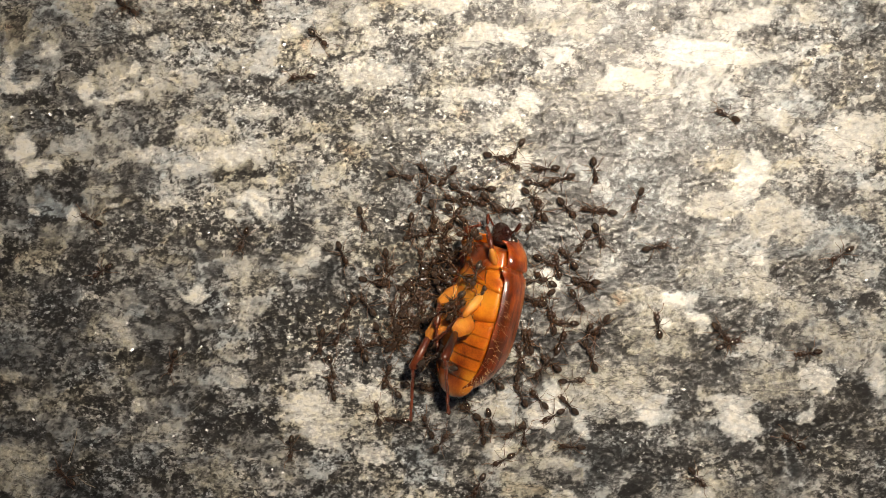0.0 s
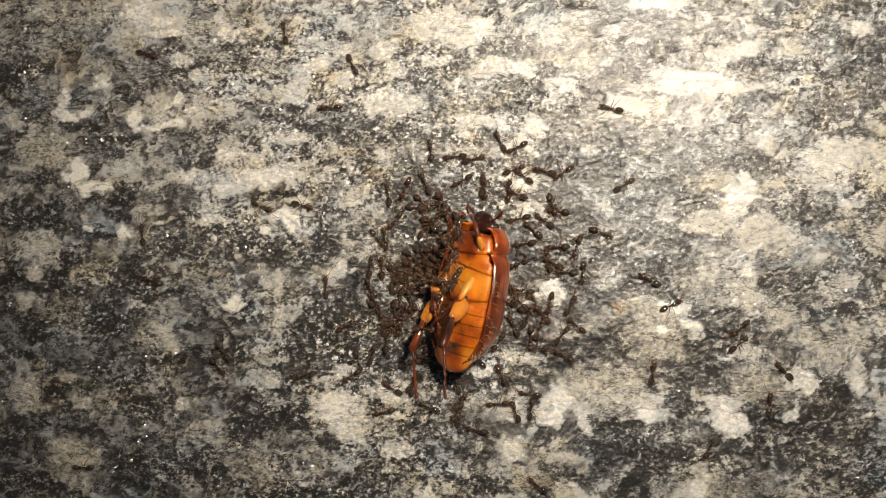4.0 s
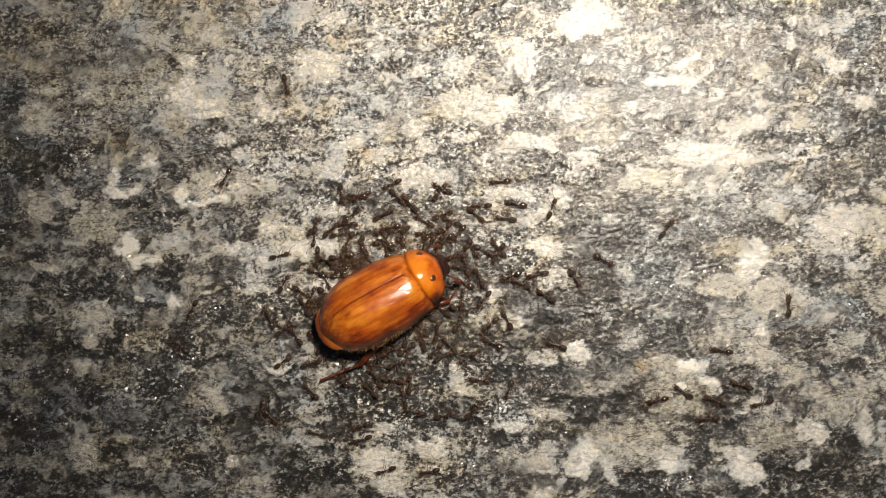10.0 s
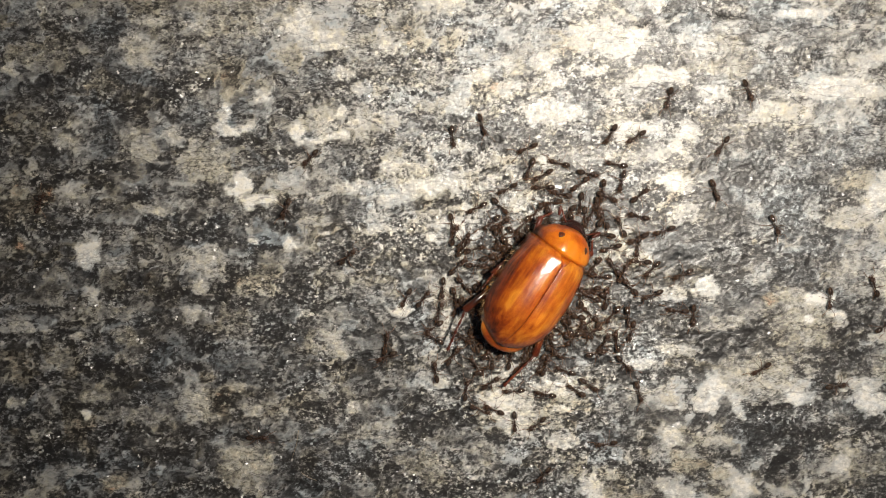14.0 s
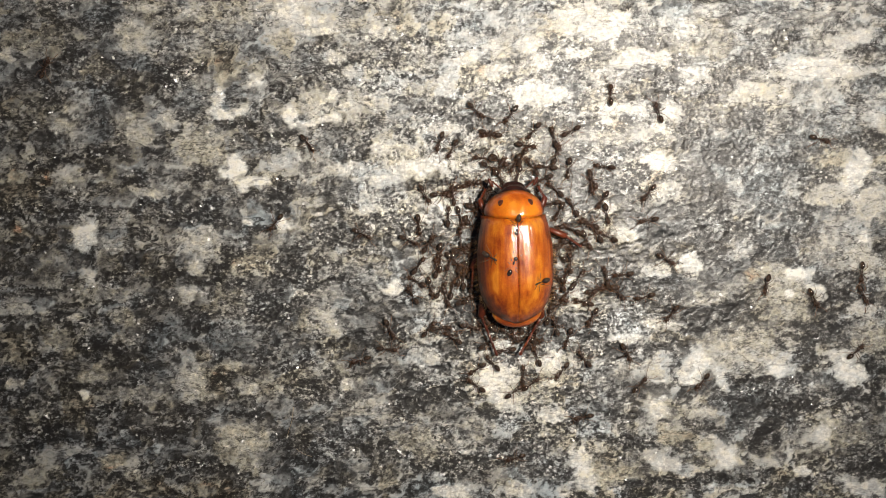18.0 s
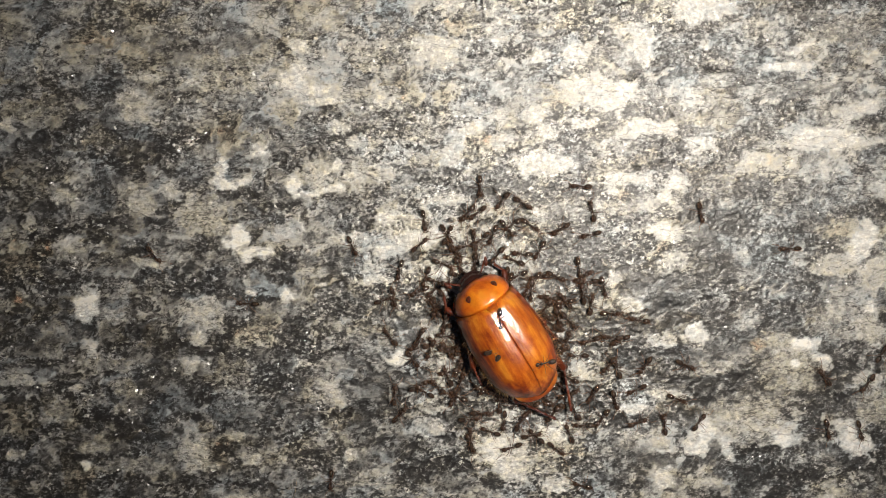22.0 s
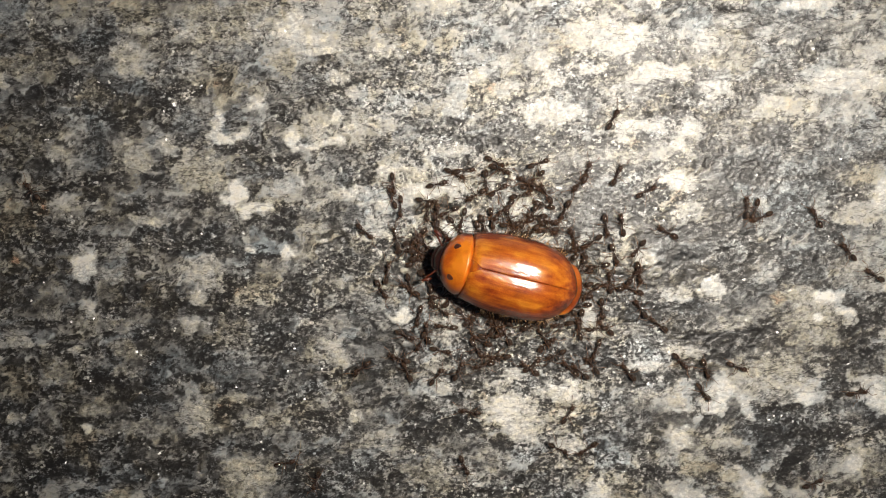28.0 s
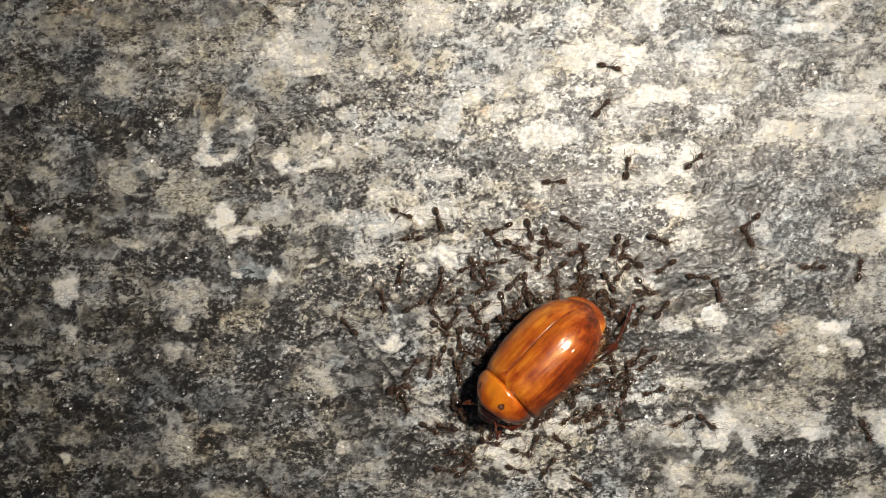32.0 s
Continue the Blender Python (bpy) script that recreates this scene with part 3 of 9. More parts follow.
stone.patch(-31.51, -8.27, 0.83, 0.66, 8, 0.86, 0.34)
stone.patch(-34.18, -13.81, 0.83, 1.11, 8, 0.67, 0.5)
stone.patch(-27.86, -13.05, 1.77, 1.33, 8, 0.63, 0.68)
stone.patch(-27.99, -14.38, 0.66, 0.39, 8, 0.86, 0.34)
stone.patch(-22.15, -17.94, 1.88, 1.66, 8, 0.74, 0.56)
stone.patch(-21.59, -15.11, 0.89, 1.00, 8, 0.86, 0.34)
stone.patch(-16.90, -24.01, 3.43, 2.21, 8, 0.63, 0.68)
stone.patch(-10.66, -12.04, 1.33, 1.11, 8, 0.67, 0.5)
stone.patch(-9.40, -13.17, 0.66, 0.44, 8, 0.67, 0.5)
stone.patch(-4.07, -9.29, 0.77, 0.55, 8, 0.86, 0.34)
stone.patch(-17.23, -18.30, 1.11, 0.89, 8, 0.67, 0.5)
stone.patch(-27.25, -19.22, 2.88, 0.83, 8, 0.67, 0.5)
stone.patch(-30.76, -17.67, 1.99, 0.55, 8, 0.67, 0.5)
stone.patch(-28.91, -25.03, 1.44, 0.66, 8, 0.63, 0.68)
stone.patch(-27.92, -25.87, 1.11, 0.66, 8, 0.67, 0.5)
stone.patch(-7.41, -18.84, 1.55, 0.72, 8, 0.63, 0.68)
stone.patch(-8.17, -18.32, 0.66, 0.39, 8, 0.86, 0.34)
stone.patch(-3.58, -16.26, 1.11, 0.77, 8, 0.67, 0.5)
stone.patch(-1.54, -15.90, 1.44, 0.83, 8, 0.86, 0.34)
stone.patch(-1.56, -24.57, 2.49, 1.77, 8, 0.63, 0.68)
stone.patch(-7.20, -25.50, 0.66, 0.55, 8, 0.67, 0.5)
stone.patch(-10.20, -16.77, 0.89, 0.72, 8, 0.52, 0.36)
stone.patch(-36.03, -8.47, 1.77, 0.89, 8, 0.63, 0.68)
stone.patch(-29.97, -6.85, 1.22, 0.89, 8, 0.67, 0.5)
stone.patch(-19.17, -13.06, 0.44, 0.33, 8, 0.86, 0.34)
stone.patch(-15.20, -10.92, 1.55, 0.33, 8, 0.25, 0.42)
stone.patch(-10.47, -18.73, 1.88, 0.83, 8, 0.25, 0.42)
stone.patch(-22.04, -25.57, 2.44, 0.55, 8, 0.25, 0.42)
stone.patch(-34.17, -21.90, 2.44, 0.77, 10, 0.25, 0.42)
stone.patch(-31.45, -15.10, 1.44, 1.22, 30, 0.25, 0.42)
stone.patch(-23.87, -15.21, 1.88, 0.44, 8, 0.25, 0.42)
stone.patch(-26.85, -13.26, 1.66, 0.44, 8, 0.25, 0.42)
stone.patch(-4.63, -25.09, 1.55, 0.77, 40, 0.25, 0.42)
stone.patch(-0.27, -25.62, 0.89, 0.61, 8, 0.15, 0.36)
stone.patch(-36.50, -23.45, 1.88, 0.72, 8, 0.25, 0.42)
stone.patch(-38.21, -21.37, 1.33, 0.55, 8, 0.25, 0.42)
stone.patch(6.01, -18.55, 2.55, 1.66, 8, 0.97, 0.36)
stone.patch(4.98, -17.30, 1.88, 0.77, 8, 0.86, 0.34)
stone.patch(9.41, -15.92, 1.99, 0.77, 8, 0.86, 0.34)
stone.patch(10.80, -17.31, 0.89, 0.66, 8, 0.86, 0.34)
stone.patch(10.48, -21.15, 1.22, 0.77, 8, 0.86, 0.34)
stone.patch(14.39, -25.81, 1.44, 1.88, -15, 0.97, 0.36)
stone.patch(17.99, -25.66, 1.99, 1.88, 8, 0.67, 0.5)
stone.patch(21.34, -25.46, 1.88, 0.50, -30, 0.86, 0.34)
stone.patch(17.86, -16.96, 1.77, 1.00, 8, 0.86, 0.34)
stone.patch(14.75, -14.12, 1.77, 0.61, 8, 0.67, 0.5)
stone.patch(24.47, -15.16, 1.99, 1.11, 8, 0.86, 0.34)
stone.patch(25.43, -16.81, 1.11, 1.11, 8, 0.86, 0.34)
stone.patch(20.98, -19.82, 1.77, 1.66, 8, 0.63, 0.68)
stone.patch(22.22, -23.05, 1.66, 0.72, 8, 0.6, 0.97)
stone.patch(24.92, -23.74, 1.44, 0.77, 8, 0.86, 0.34)
stone.patch(32.00, -9.51, 3.04, 1.99, 8, 0.74, 0.56)
stone.patch(29.06, -14.13, 2.10, 2.21, 8, 0.63, 0.68)
stone.patch(31.94, -16.72, 1.22, 0.66, 8, 0.86, 0.34)
stone.patch(38.63, -17.04, 1.55, 1.00, 8, 0.86, 0.34)
stone.patch(38.77, -13.63, 1.33, 0.83, 8, 0.67, 0.5)
stone.patch(26.74, -24.63, 1.44, 1.33, 8, 0.67, 0.5)
stone.patch(19.30, -11.55, 1.44, 0.83, 8, 0.67, 0.5)
stone.patch(33.48, -7.98, 1.88, 0.39, 8, 0.86, 0.34)
stone.patch(32.52, -9.77, 0.44, 0.44, 8, 0.86, 0.34)
stone.patch(23.82, -8.49, 1.55, 1.33, 8, 0.67, 0.5)
stone.patch(35.19, -22.19, 1.33, 1.11, 8, 0.67, 0.5)
stone.patch(28.63, -7.47, 0.39, 0.22, 8, 0.6, 0.97)
stone.patch(-37.64, -4.03, 0.28, 0.28, 8, 0.6, 0.97)
stone.patch(-18.07, -16.76, 0.50, 0.33, 8, 0.6, 0.97)
stone.patch(19.97, -20.96, 2.44, 0.61, 10, 0.25, 0.42)
stone.patch(32.29, -19.83, 3.54, 0.83, 14, 0.25, 0.42)
stone.patch(27.11, -18.37, 1.77, 0.77, 8, 0.25, 0.42)
stone.patch(30.57, -23.07, 1.77, 0.66, 8, 0.25, 0.42)
stone.patch(21.31, -23.78, 4.70, 0.33, -10, 0.25, 0.42)
stone.patch(27.91, -9.10, 3.04, 1.11, 8, 0.36, 0.42)
stone.patch(29.24, -1.49, 4.70, 1.55, 8, 0.36, 0.42)
stone.patch(36.11, -10.28, 0.77, 1.88, 8, 0.25, 0.42)
stone.patch(20.37, -14.64, 1.77, 0.77, 8, 0.25, 0.42)
stone.patch(3.17, -25.00, 2.44, 0.77, 8, 0.25, 0.42)
stone.patch(9.23, -25.12, 2.99, 0.50, 5, 0.25, 0.42)
stone.patch(39.67, -24.66, 1.55, 0.50, 8, 0.25, 0.42)
stone.patch(-6.59, -8.99, 2.21, 1.66, 8, 0.52, 0.36)
stone.patch(8.25, 3.20, 1.22, 1.00, 8, 0.86, 0.34)
stone.patch(-0.02, -10.01, 1.33, 1.11, 8, 0.67, 0.5)
stone.patch(2.99, 0.10, 1.11, 0.55, 8, 0.67, 0.5)
stone.patch(-0.02, 9.04, 1.66, 0.66, 10, 0.86, 0.34)
stone.patch(6.68, 13.97, 1.99, 1.11, 15, 0.86, 0.34)
stone.patch(2.46, 15.42, 2.21, 0.77, 10, 0.86, 0.34)
stone.patch(12.88, 14.96, 2.21, 1.11, 8, 0.86, 0.34)
stone.patch(22.85, 14.01, 1.55, 0.89, 8, 0.86, 0.34)
stone.patch(30.81, 15.00, 1.66, 0.89, 8, 0.67, 0.5)
stone.patch(35.37, 12.81, 1.66, 0.89, 8, 0.67, 0.5)
stone.patch(17.87, 13.99, 1.66, 0.89, 8, 0.36, 0.42)
stone.patch(28.39, 12.05, 2.21, 0.77, 15, 0.36, 0.42)
stone.patch(1.98, 5.58, 2.77, 0.77, 8, 0.36, 0.42)
stone.patch(-8.01, 4.58, 1.66, 0.66, 10, 0.67, 0.5)
stone.patch(-10.44, 11.97, 1.66, 0.89, 8, 0.67, 0.5)
stone.patch(-6.47, 12.47, 1.33, 0.77, 8, 0.67, 0.5)
stone.patch(-10.47, 9.03, 1.88, 0.89, 8, 0.36, 0.42)
stone.patch(-8.47, 10.01, 0.89, 1.44, 8, 0.36, 0.42)
stone.patch(-33.49, 1.07, 1.11, 0.77, 8, 0.67, 0.5)
stone.patch(-37.14, 10.94, 0.89, 0.77, 8, 0.67, 0.5)
stone.patch(-32.38, 5.04, 1.66, 0.55, 8, 0.67, 0.5)
stone.patch(-36.08, 5.78, 1.66, 1.11, 8, 0.67, 0.5)
stone.patch(-28.96, 3.07, 3.32, 0.55, 8, 0.36, 0.42)
stone.patch(-28.34, 8.01, 2.21, 0.66, 8, 0.25, 0.42)
stone.patch(-32.13, 13.88, 2.21, 0.77, 8, 0.36, 0.42)
stone.patch(-25.21, 14.87, 2.21, 0.89, 8, 0.36, 0.42)
stone.patch(-28.52, 0.58, 1.44, 0.55, 8, 0.67, 0.5)
stone.patch(-26.07, -0.92, 1.44, 0.55, 8, 0.67, 0.5)
stone.patch(-36.99, 0.57, 1.00, 0.55, 8, 0.67, 0.5)
stone.patch(-29.07, -1.17, 1.66, 0.66, 8, 0.36, 0.42)
stone.patch(-18.59, -1.92, 1.44, 0.55, 8, 0.36, 0.42)
stone.patch(-9.05, 0.09, 2.21, 0.89, 8, 0.36, 0.42)
stone.patch(-0.52, -6.45, 1.99, 1.00, 8, 0.67, 0.5)
stone.patch(-10.59, -4.93, 2.21, 1.22, 8, 0.36, 0.42)
stone.patch(-14.62, -5.44, 1.66, 0.77, 8, 0.52, 0.36)
stone.patch(-8.60, -6.96, 1.11, 0.55, 8, 0.86, 0.34)
stone.patch(-17.19, -8.98, 2.77, 0.66, 8, 0.36, 0.42)
stone.patch(-23.75, -9.49, 1.11, 0.89, 8, 0.67, 0.5)
stone.patch(-34.23, -6.95, 1.66, 0.66, 8, 0.67, 0.5)
stone.patch(-35.83, -9.99, 2.77, 0.44, 10, 0.36, 0.42)
stone.patch(-26.30, -11.01, 2.21, 0.55, 8, 0.36, 0.42)
stone.patch(-17.77, -14.09, 2.21, 1.66, 8, 0.52, 0.36)
stone.patch(-12.71, -14.09, 1.66, 0.77, 8, 0.36, 0.42)
stone.patch(-17.89, -21.82, 3.32, 0.66, 8, 0.36, 0.42)
stone.patch(-11.27, -22.36, 1.22, 0.77, 8, 0.67, 0.5)
stone.patch(-9.23, -23.40, 2.21, 1.11, 8, 0.52, 0.36)
stone.patch(-14.80, -19.24, 1.66, 0.55, 8, 0.36, 0.42)
stone.patch(-19.26, 22.93, 1.39, 1.18, 8, 0.86, 0.34)
stone.patch(-15.81, 21.71, 1.29, 1.29, 8, 0.67, 0.5)
stone.patch(-15.14, 20.87, 1.18, 1.29, 8, 0.86, 0.34)
stone.patch(-10.56, 21.09, 2.25, 1.50, 8, 0.67, 0.5)
stone.patch(-11.79, 16.06, 1.39, 1.50, 8, 0.86, 0.34)
stone.patch(-9.49, 14.36, 2.15, 0.32, 8, 0.86, 0.34)
stone.patch(-0.22, 17.62, 3.22, 1.39, 8, 0.74, 0.56)
stone.patch(2.53, 16.67, 2.25, 0.97, 8, 0.74, 0.56)
stone.patch(-1.03, 22.58, 2.47, 0.48, -15, 0.86, 0.34)
stone.patch(-2.27, 22.23, 0.97, 0.54, 8, 0.86, 0.34)
stone.patch(-9.99, 13.36, 0.75, 0.38, 8, 0.6, 0.97)
stone.patch(-10.15, 13.31, 1.39, 0.64, 8, 0.36, 0.42)
stone.patch(-25.50, 15.44, 2.25, 0.48, 8, 0.67, 0.5)
stone.patch(-21.32, 16.88, 2.25, 0.97, 8, 0.63, 0.68)
stone.patch(-19.77, 20.96, 1.39, 0.97, 8, 0.25, 0.42)
stone.patch(-17.86, 18.39, 1.82, 0.75, 8, 0.36, 0.42)
stone.patch(-26.71, 13.18, 1.29, 0.86, 8, 0.63, 0.68)
stone.patch(-23.41, 10.86, 1.72, 1.50, 8, 0.25, 0.42)
stone.patch(23.47, 22.06, 3.11, 1.39, 8, 0.86, 0.34)
stone.patch(17.11, 18.94, 1.61, 1.18, 8, 0.86, 0.34)
stone.patch(36.12, 20.60, 3.54, 2.04, 8, 0.74, 0.56)
stone.patch(40.27, 20.24, 0.75, 0.97, 8, 0.97, 0.36)
stone.patch(32.47, 18.99, 1.72, 0.48, 8, 0.86, 0.34)
stone.patch(32.59, 18.23, 0.80, 0.38, 8, 0.6, 0.97)
stone.patch(31.14, 16.90, 1.72, 0.54, 8, 0.86, 0.34)
stone.patch(43.39, 21.88, 1.50, 0.64, 20, 0.86, 0.34)
stone.patch(45.81, 17.95, 1.93, 0.75, 20, 0.25, 0.42)
stone.patch(43.98, 18.40, 0.75, 0.86, 8, 0.86, 0.34)
stone.patch(37.30, 13.38, 1.72, 0.70, 8, 0.86, 0.34)
stone.patch(37.57, 12.16, 1.82, 0.38, 10, 0.25, 0.42)
stone.patch(41.48, 12.31, 2.04, 0.38, 20, 0.25, 0.42)
stone.patch(40.09, 12.52, 0.75, 1.07, 8, 0.86, 0.34)
stone.patch(44.96, 5.07, 3.33, 0.97, 15, 0.86, 0.34)
stone.patch(43.17, 3.85, 3.00, 0.64, 10, 0.74, 0.56)
stone.patch(28.20, 21.37, 1.61, 1.39, 8, 0.67, 0.5)
stone.patch(23.52, 20.36, 2.36, 0.48, 20, 0.25, 0.42)
stone.patch(18.82, 17.66, 3.33, 0.38, 10, 0.25, 0.42)
stone.patch(13.17, 11.36, 2.68, 0.27, 22, 0.25, 0.42)
stone.patch(17.26, 12.66, 3.33, 0.27, 10, 0.25, 0.42)
stone.patch(20.90, 11.08, 1.93, 0.59, 15, 0.25, 0.42)
stone.patch(23.42, 6.21, 2.58, 1.50, 8, 0.36, 0.42)
stone.patch(13.20, 21.79, 2.36, 1.18, 8, 0.36, 0.42)
stone.patch(16.18, 6.90, 1.82, 1.07, 8, 0.86, 0.34)
stone.patch(4.68, 21.04, 1.61, 1.07, 8, 0.86, 0.34)
stone.patch(7.68, 17.68, 1.07, 0.86, 8, 0.86, 0.34)
stone.patch(8.36, 21.06, 1.93, 0.43, 20, 0.25, 0.42)
stone.patch(7.95, 16.62, 0.97, 0.43, 8, 0.25, 0.42)
stone.patch(2.83, 13.02, 1.29, 0.54, 8, 0.67, 0.5)
stone.patch(-0.14, 11.76, 1.61, 1.07, 8, 0.36, 0.42)
stone.patch(19.18, 22.52, 1.39, 0.86, 8, 0.86, 0.34)
stone.patch(24.12, 15.66, 1.61, 0.75, 8, 0.86, 0.34)
stone.patch(28.39, 14.99, 1.39, 0.54, 8, 0.86, 0.34)
stone.patch(32.60, 15.03, 1.61, 0.86, 8, 0.67, 0.5)
stone.patch(28.46, 12.61, 2.15, 0.64, 8, 0.36, 0.42)
stone.patch(25.61, 13.05, 1.29, 0.75, 8, 0.67, 0.5)
stone.patch(34.46, 15.05, 1.07, 0.54, 8, 0.36, 0.42)
stone.patch(43.03, 4.04, 3.42, 1.45, 20, 0.86, 0.34)
stone.patch(44.47, 5.92, 2.07, 0.62, 10, 0.86, 0.34)
stone.patch(40.20, -0.66, 1.76, 1.14, 8, 0.63, 0.68)
stone.patch(41.16, -1.67, 2.07, 1.04, 8, 0.74, 0.56)
stone.patch(42.58, -2.98, 3.22, 1.35, 8, 0.86, 0.34)
stone.patch(43.63, -5.55, 3.22, 0.62, 8, 0.36, 0.42)
stone.patch(42.28, 1.82, 3.73, 0.57, 5, 0.25, 0.42)
stone.patch(42.43, -0.55, 1.66, 0.47, 8, 0.25, 0.42)
stone.patch(36.13, -4.22, 2.70, 2.18, 8, 0.52, 0.36)
stone.patch(37.91, -5.98, 0.41, 0.62, 8, 0.86, 0.34)
stone.patch(34.85, -9.43, 0.67, 0.93, 8, 0.86, 0.34)
stone.patch(42.98, -9.41, 2.49, 1.56, 8, 0.67, 0.5)
stone.patch(45.03, -10.08, 2.07, 1.56, 8, 0.63, 0.68)
stone.patch(43.63, -12.66, 0.88, 1.14, 8, 0.97, 0.36)
stone.patch(39.60, -13.08, 2.70, 1.24, 8, 0.63, 0.68)
stone.patch(41.04, -14.48, 2.18, 1.04, 8, 0.63, 0.68)
stone.patch(37.51, -15.86, 1.66, 1.24, 8, 0.97, 0.36)
stone.patch(32.03, -15.86, 1.14, 1.04, 8, 0.86, 0.34)
stone.patch(43.46, -15.64, 0.57, 0.93, 8, 0.86, 0.34)
stone.patch(42.14, -17.67, 3.32, 0.47, 5, 0.25, 0.42)
stone.patch(45.66, -15.04, 2.18, 0.93, 8, 0.25, 0.42)
stone.patch(34.05, -19.12, 3.32, 0.83, 8, 0.25, 0.42)
stone.patch(46.46, -18.47, 2.18, 2.70, 8, 0.25, 0.42)
stone.patch(40.12, -21.55, 3.22, 1.14, 8, 0.63, 0.68)
stone.patch(41.56, -22.86, 2.70, 1.14, 8, 0.74, 0.56)
stone.patch(35.57, -21.75, 0.83, 0.83, 8, 0.86, 0.34)
stone.patch(33.83, -23.29, 1.35, 0.93, 8, 0.67, 0.5)
stone.patch(38.15, -9.90, 0.93, 1.35, 8, 0.25, 0.42)
stone.patch(41.45, -6.49, 1.56, 0.83, 8, 0.67, 0.5)
stone.patch(40.33, -10.25, 0.93, 0.83, 8, 0.25, 0.42)
stone.patch(36.90, -13.23, 2.07, 0.62, 15, 0.36, 0.42)
stone.patch(31.08, -23.47, 1.04, 0.83, 8, 0.67, 0.5)
stone.patch(46.04, -22.46, 1.24, 1.04, 8, 0.67, 0.5)
stone.patch(43.65, -20.28, 2.07, 1.04, 8, 0.36, 0.42)
stone.patch(6.97, -1.87, 2.23, 0.80, 8, 0.74, 0.56)
stone.patch(6.50, -3.93, 2.34, 1.17, 8, 0.97, 0.36)
stone.patch(4.79, -6.30, 1.17, 0.96, 8, 0.86, 0.34)
stone.patch(0.13, -1.57, 1.49, 0.48, 8, 0.86, 0.34)
stone.patch(2.13, -2.82, 0.53, 1.27, 8, 0.86, 0.34)
stone.patch(0.44, -3.19, 1.06, 1.17, 8, 0.52, 0.36)
stone.patch(-1.46, -2.97, 0.85, 0.69, 8, 0.67, 0.5)
stone.patch(-2.95, -4.57, 2.23, 1.17, 8, 0.25, 0.42)
stone.patch(-1.39, 1.69, 3.29, 0.58, 3, 0.86, 0.34)
stone.patch(8.87, 3.73, 1.17, 0.64, 8, 0.86, 0.34)
stone.patch(5.97, -0.18, 0.64, 0.74, 8, 0.86, 0.34)
stone.patch(4.48, 1.51, 2.23, 1.06, 8, 0.52, 0.36)
stone.patch(20.48, 2.15, 1.91, 0.74, 8, 0.86, 0.34)
stone.patch(10.89, -1.33, 1.59, 0.53, 8, 0.36, 0.42)
stone.patch(11.32, 3.02, 1.70, 1.06, 8, 0.36, 0.42)
stone.patch(21.01, -0.72, 1.38, 0.74, 8, 0.86, 0.34)
stone.patch(17.68, 4.28, 1.91, 0.69, 8, 0.67, 0.5)
stone.patch(-0.42, -8.28, 2.12, 0.96, 8, 0.63, 0.68)
stone.patch(-0.68, -7.05, 1.17, 0.74, 8, 0.67, 0.5)
stone.patch(11.54, 4.57, 1.59, 0.64, 8, 0.86, 0.34)
stone.patch(-7.50, -3.56, 2.12, 0.85, 8, 0.36, 0.42)
stone.patch(-10.56, 1.35, 1.59, 0.64, 8, 0.67, 0.5)
stone.patch(-23.33, 3.98, 2.20, 0.44, 8, 0.86, 0.34)
stone.patch(-5.79, 3.54, 1.43, 0.99, 8, 0.67, 0.5)
stone.patch(-16.64, 0.24, 2.20, 0.44, 5, 0.86, 0.34)
stone.patch(-13.94, 1.81, 1.65, 0.55, 8, 0.86, 0.34)
stone.patch(-8.67, -0.76, 2.42, 1.21, 8, 0.36, 0.42)
stone.patch(-4.61, -3.64, 2.42, 0.99, 5, 0.15, 0.36)
stone.patch(1.10, -1.71, 1.32, 0.88, 8, 0.86, 0.34)
stone.patch(6.06, -0.31, 0.99, 0.88, 8, 0.86, 0.34)
stone.patch(-13.36, -3.14, 1.10, 0.77, 8, 0.67, 0.5)
stone.patch(-17.35, -3.01, 0.66, 0.44, 8, 0.67, 0.5)
stone.patch(-14.72, 4.74, 3.30, 0.66, 8, 0.36, 0.42)
stone.patch(-34.53, 12.14, 1.27, 1.16, 8, 0.63, 0.68)
stone.patch(-31.89, 14.23, 2.11, 0.74, 8, 0.36, 0.42)
stone.patch(-32.07, 11.50, 1.37, 0.95, 8, 0.25, 0.42)
stone.patch(-30.14, 13.40, 0.48, 0.42, 8, 0.67, 0.5)
stone.patch(-28.89, 12.99, 0.74, 0.42, 25, 0.67, 0.5)
stone.patch(-30.79, 12.15, 1.32, 0.63, 8, 0.67, 0.5)
stone.patch(-26.57, 12.25, 1.16, 1.32, 8, 0.74, 0.56)
stone.patch(-25.15, 12.62, 0.95, 0.69, 8, 0.67, 0.5)
stone.patch(-25.12, 14.01, 1.58, 0.48, 12, 0.67, 0.5)
stone.patch(-23.49, 13.55, 2.11, 0.32, 8, 0.36, 0.42)
stone.patch(-22.09, 13.09, 1.58, 0.42, 8, 0.67, 0.5)
stone.patch(-19.96, 14.02, 1.58, 0.69, 8, 0.67, 0.5)
stone.patch(-17.86, 13.79, 1.27, 0.90, 8, 0.67, 0.5)
stone.patch(-22.07, 14.39, 1.06, 0.37, 8, 0.36, 0.42)
stone.patch(-32.01, 10.29, 0.53, 0.32, 8, 0.67, 0.5)
stone.patch(-30.59, 10.76, 3.17, 0.58, 8, 0.36, 0.42)
stone.patch(-34.60, 9.82, 1.32, 0.42, 8, 0.25, 0.42)
stone.patch(-30.17, 9.12, 3.17, 0.48, 8, 0.36, 0.42)
stone.patch(-29.91, 10.06, 0.95, 0.42, 8, 0.67, 0.5)
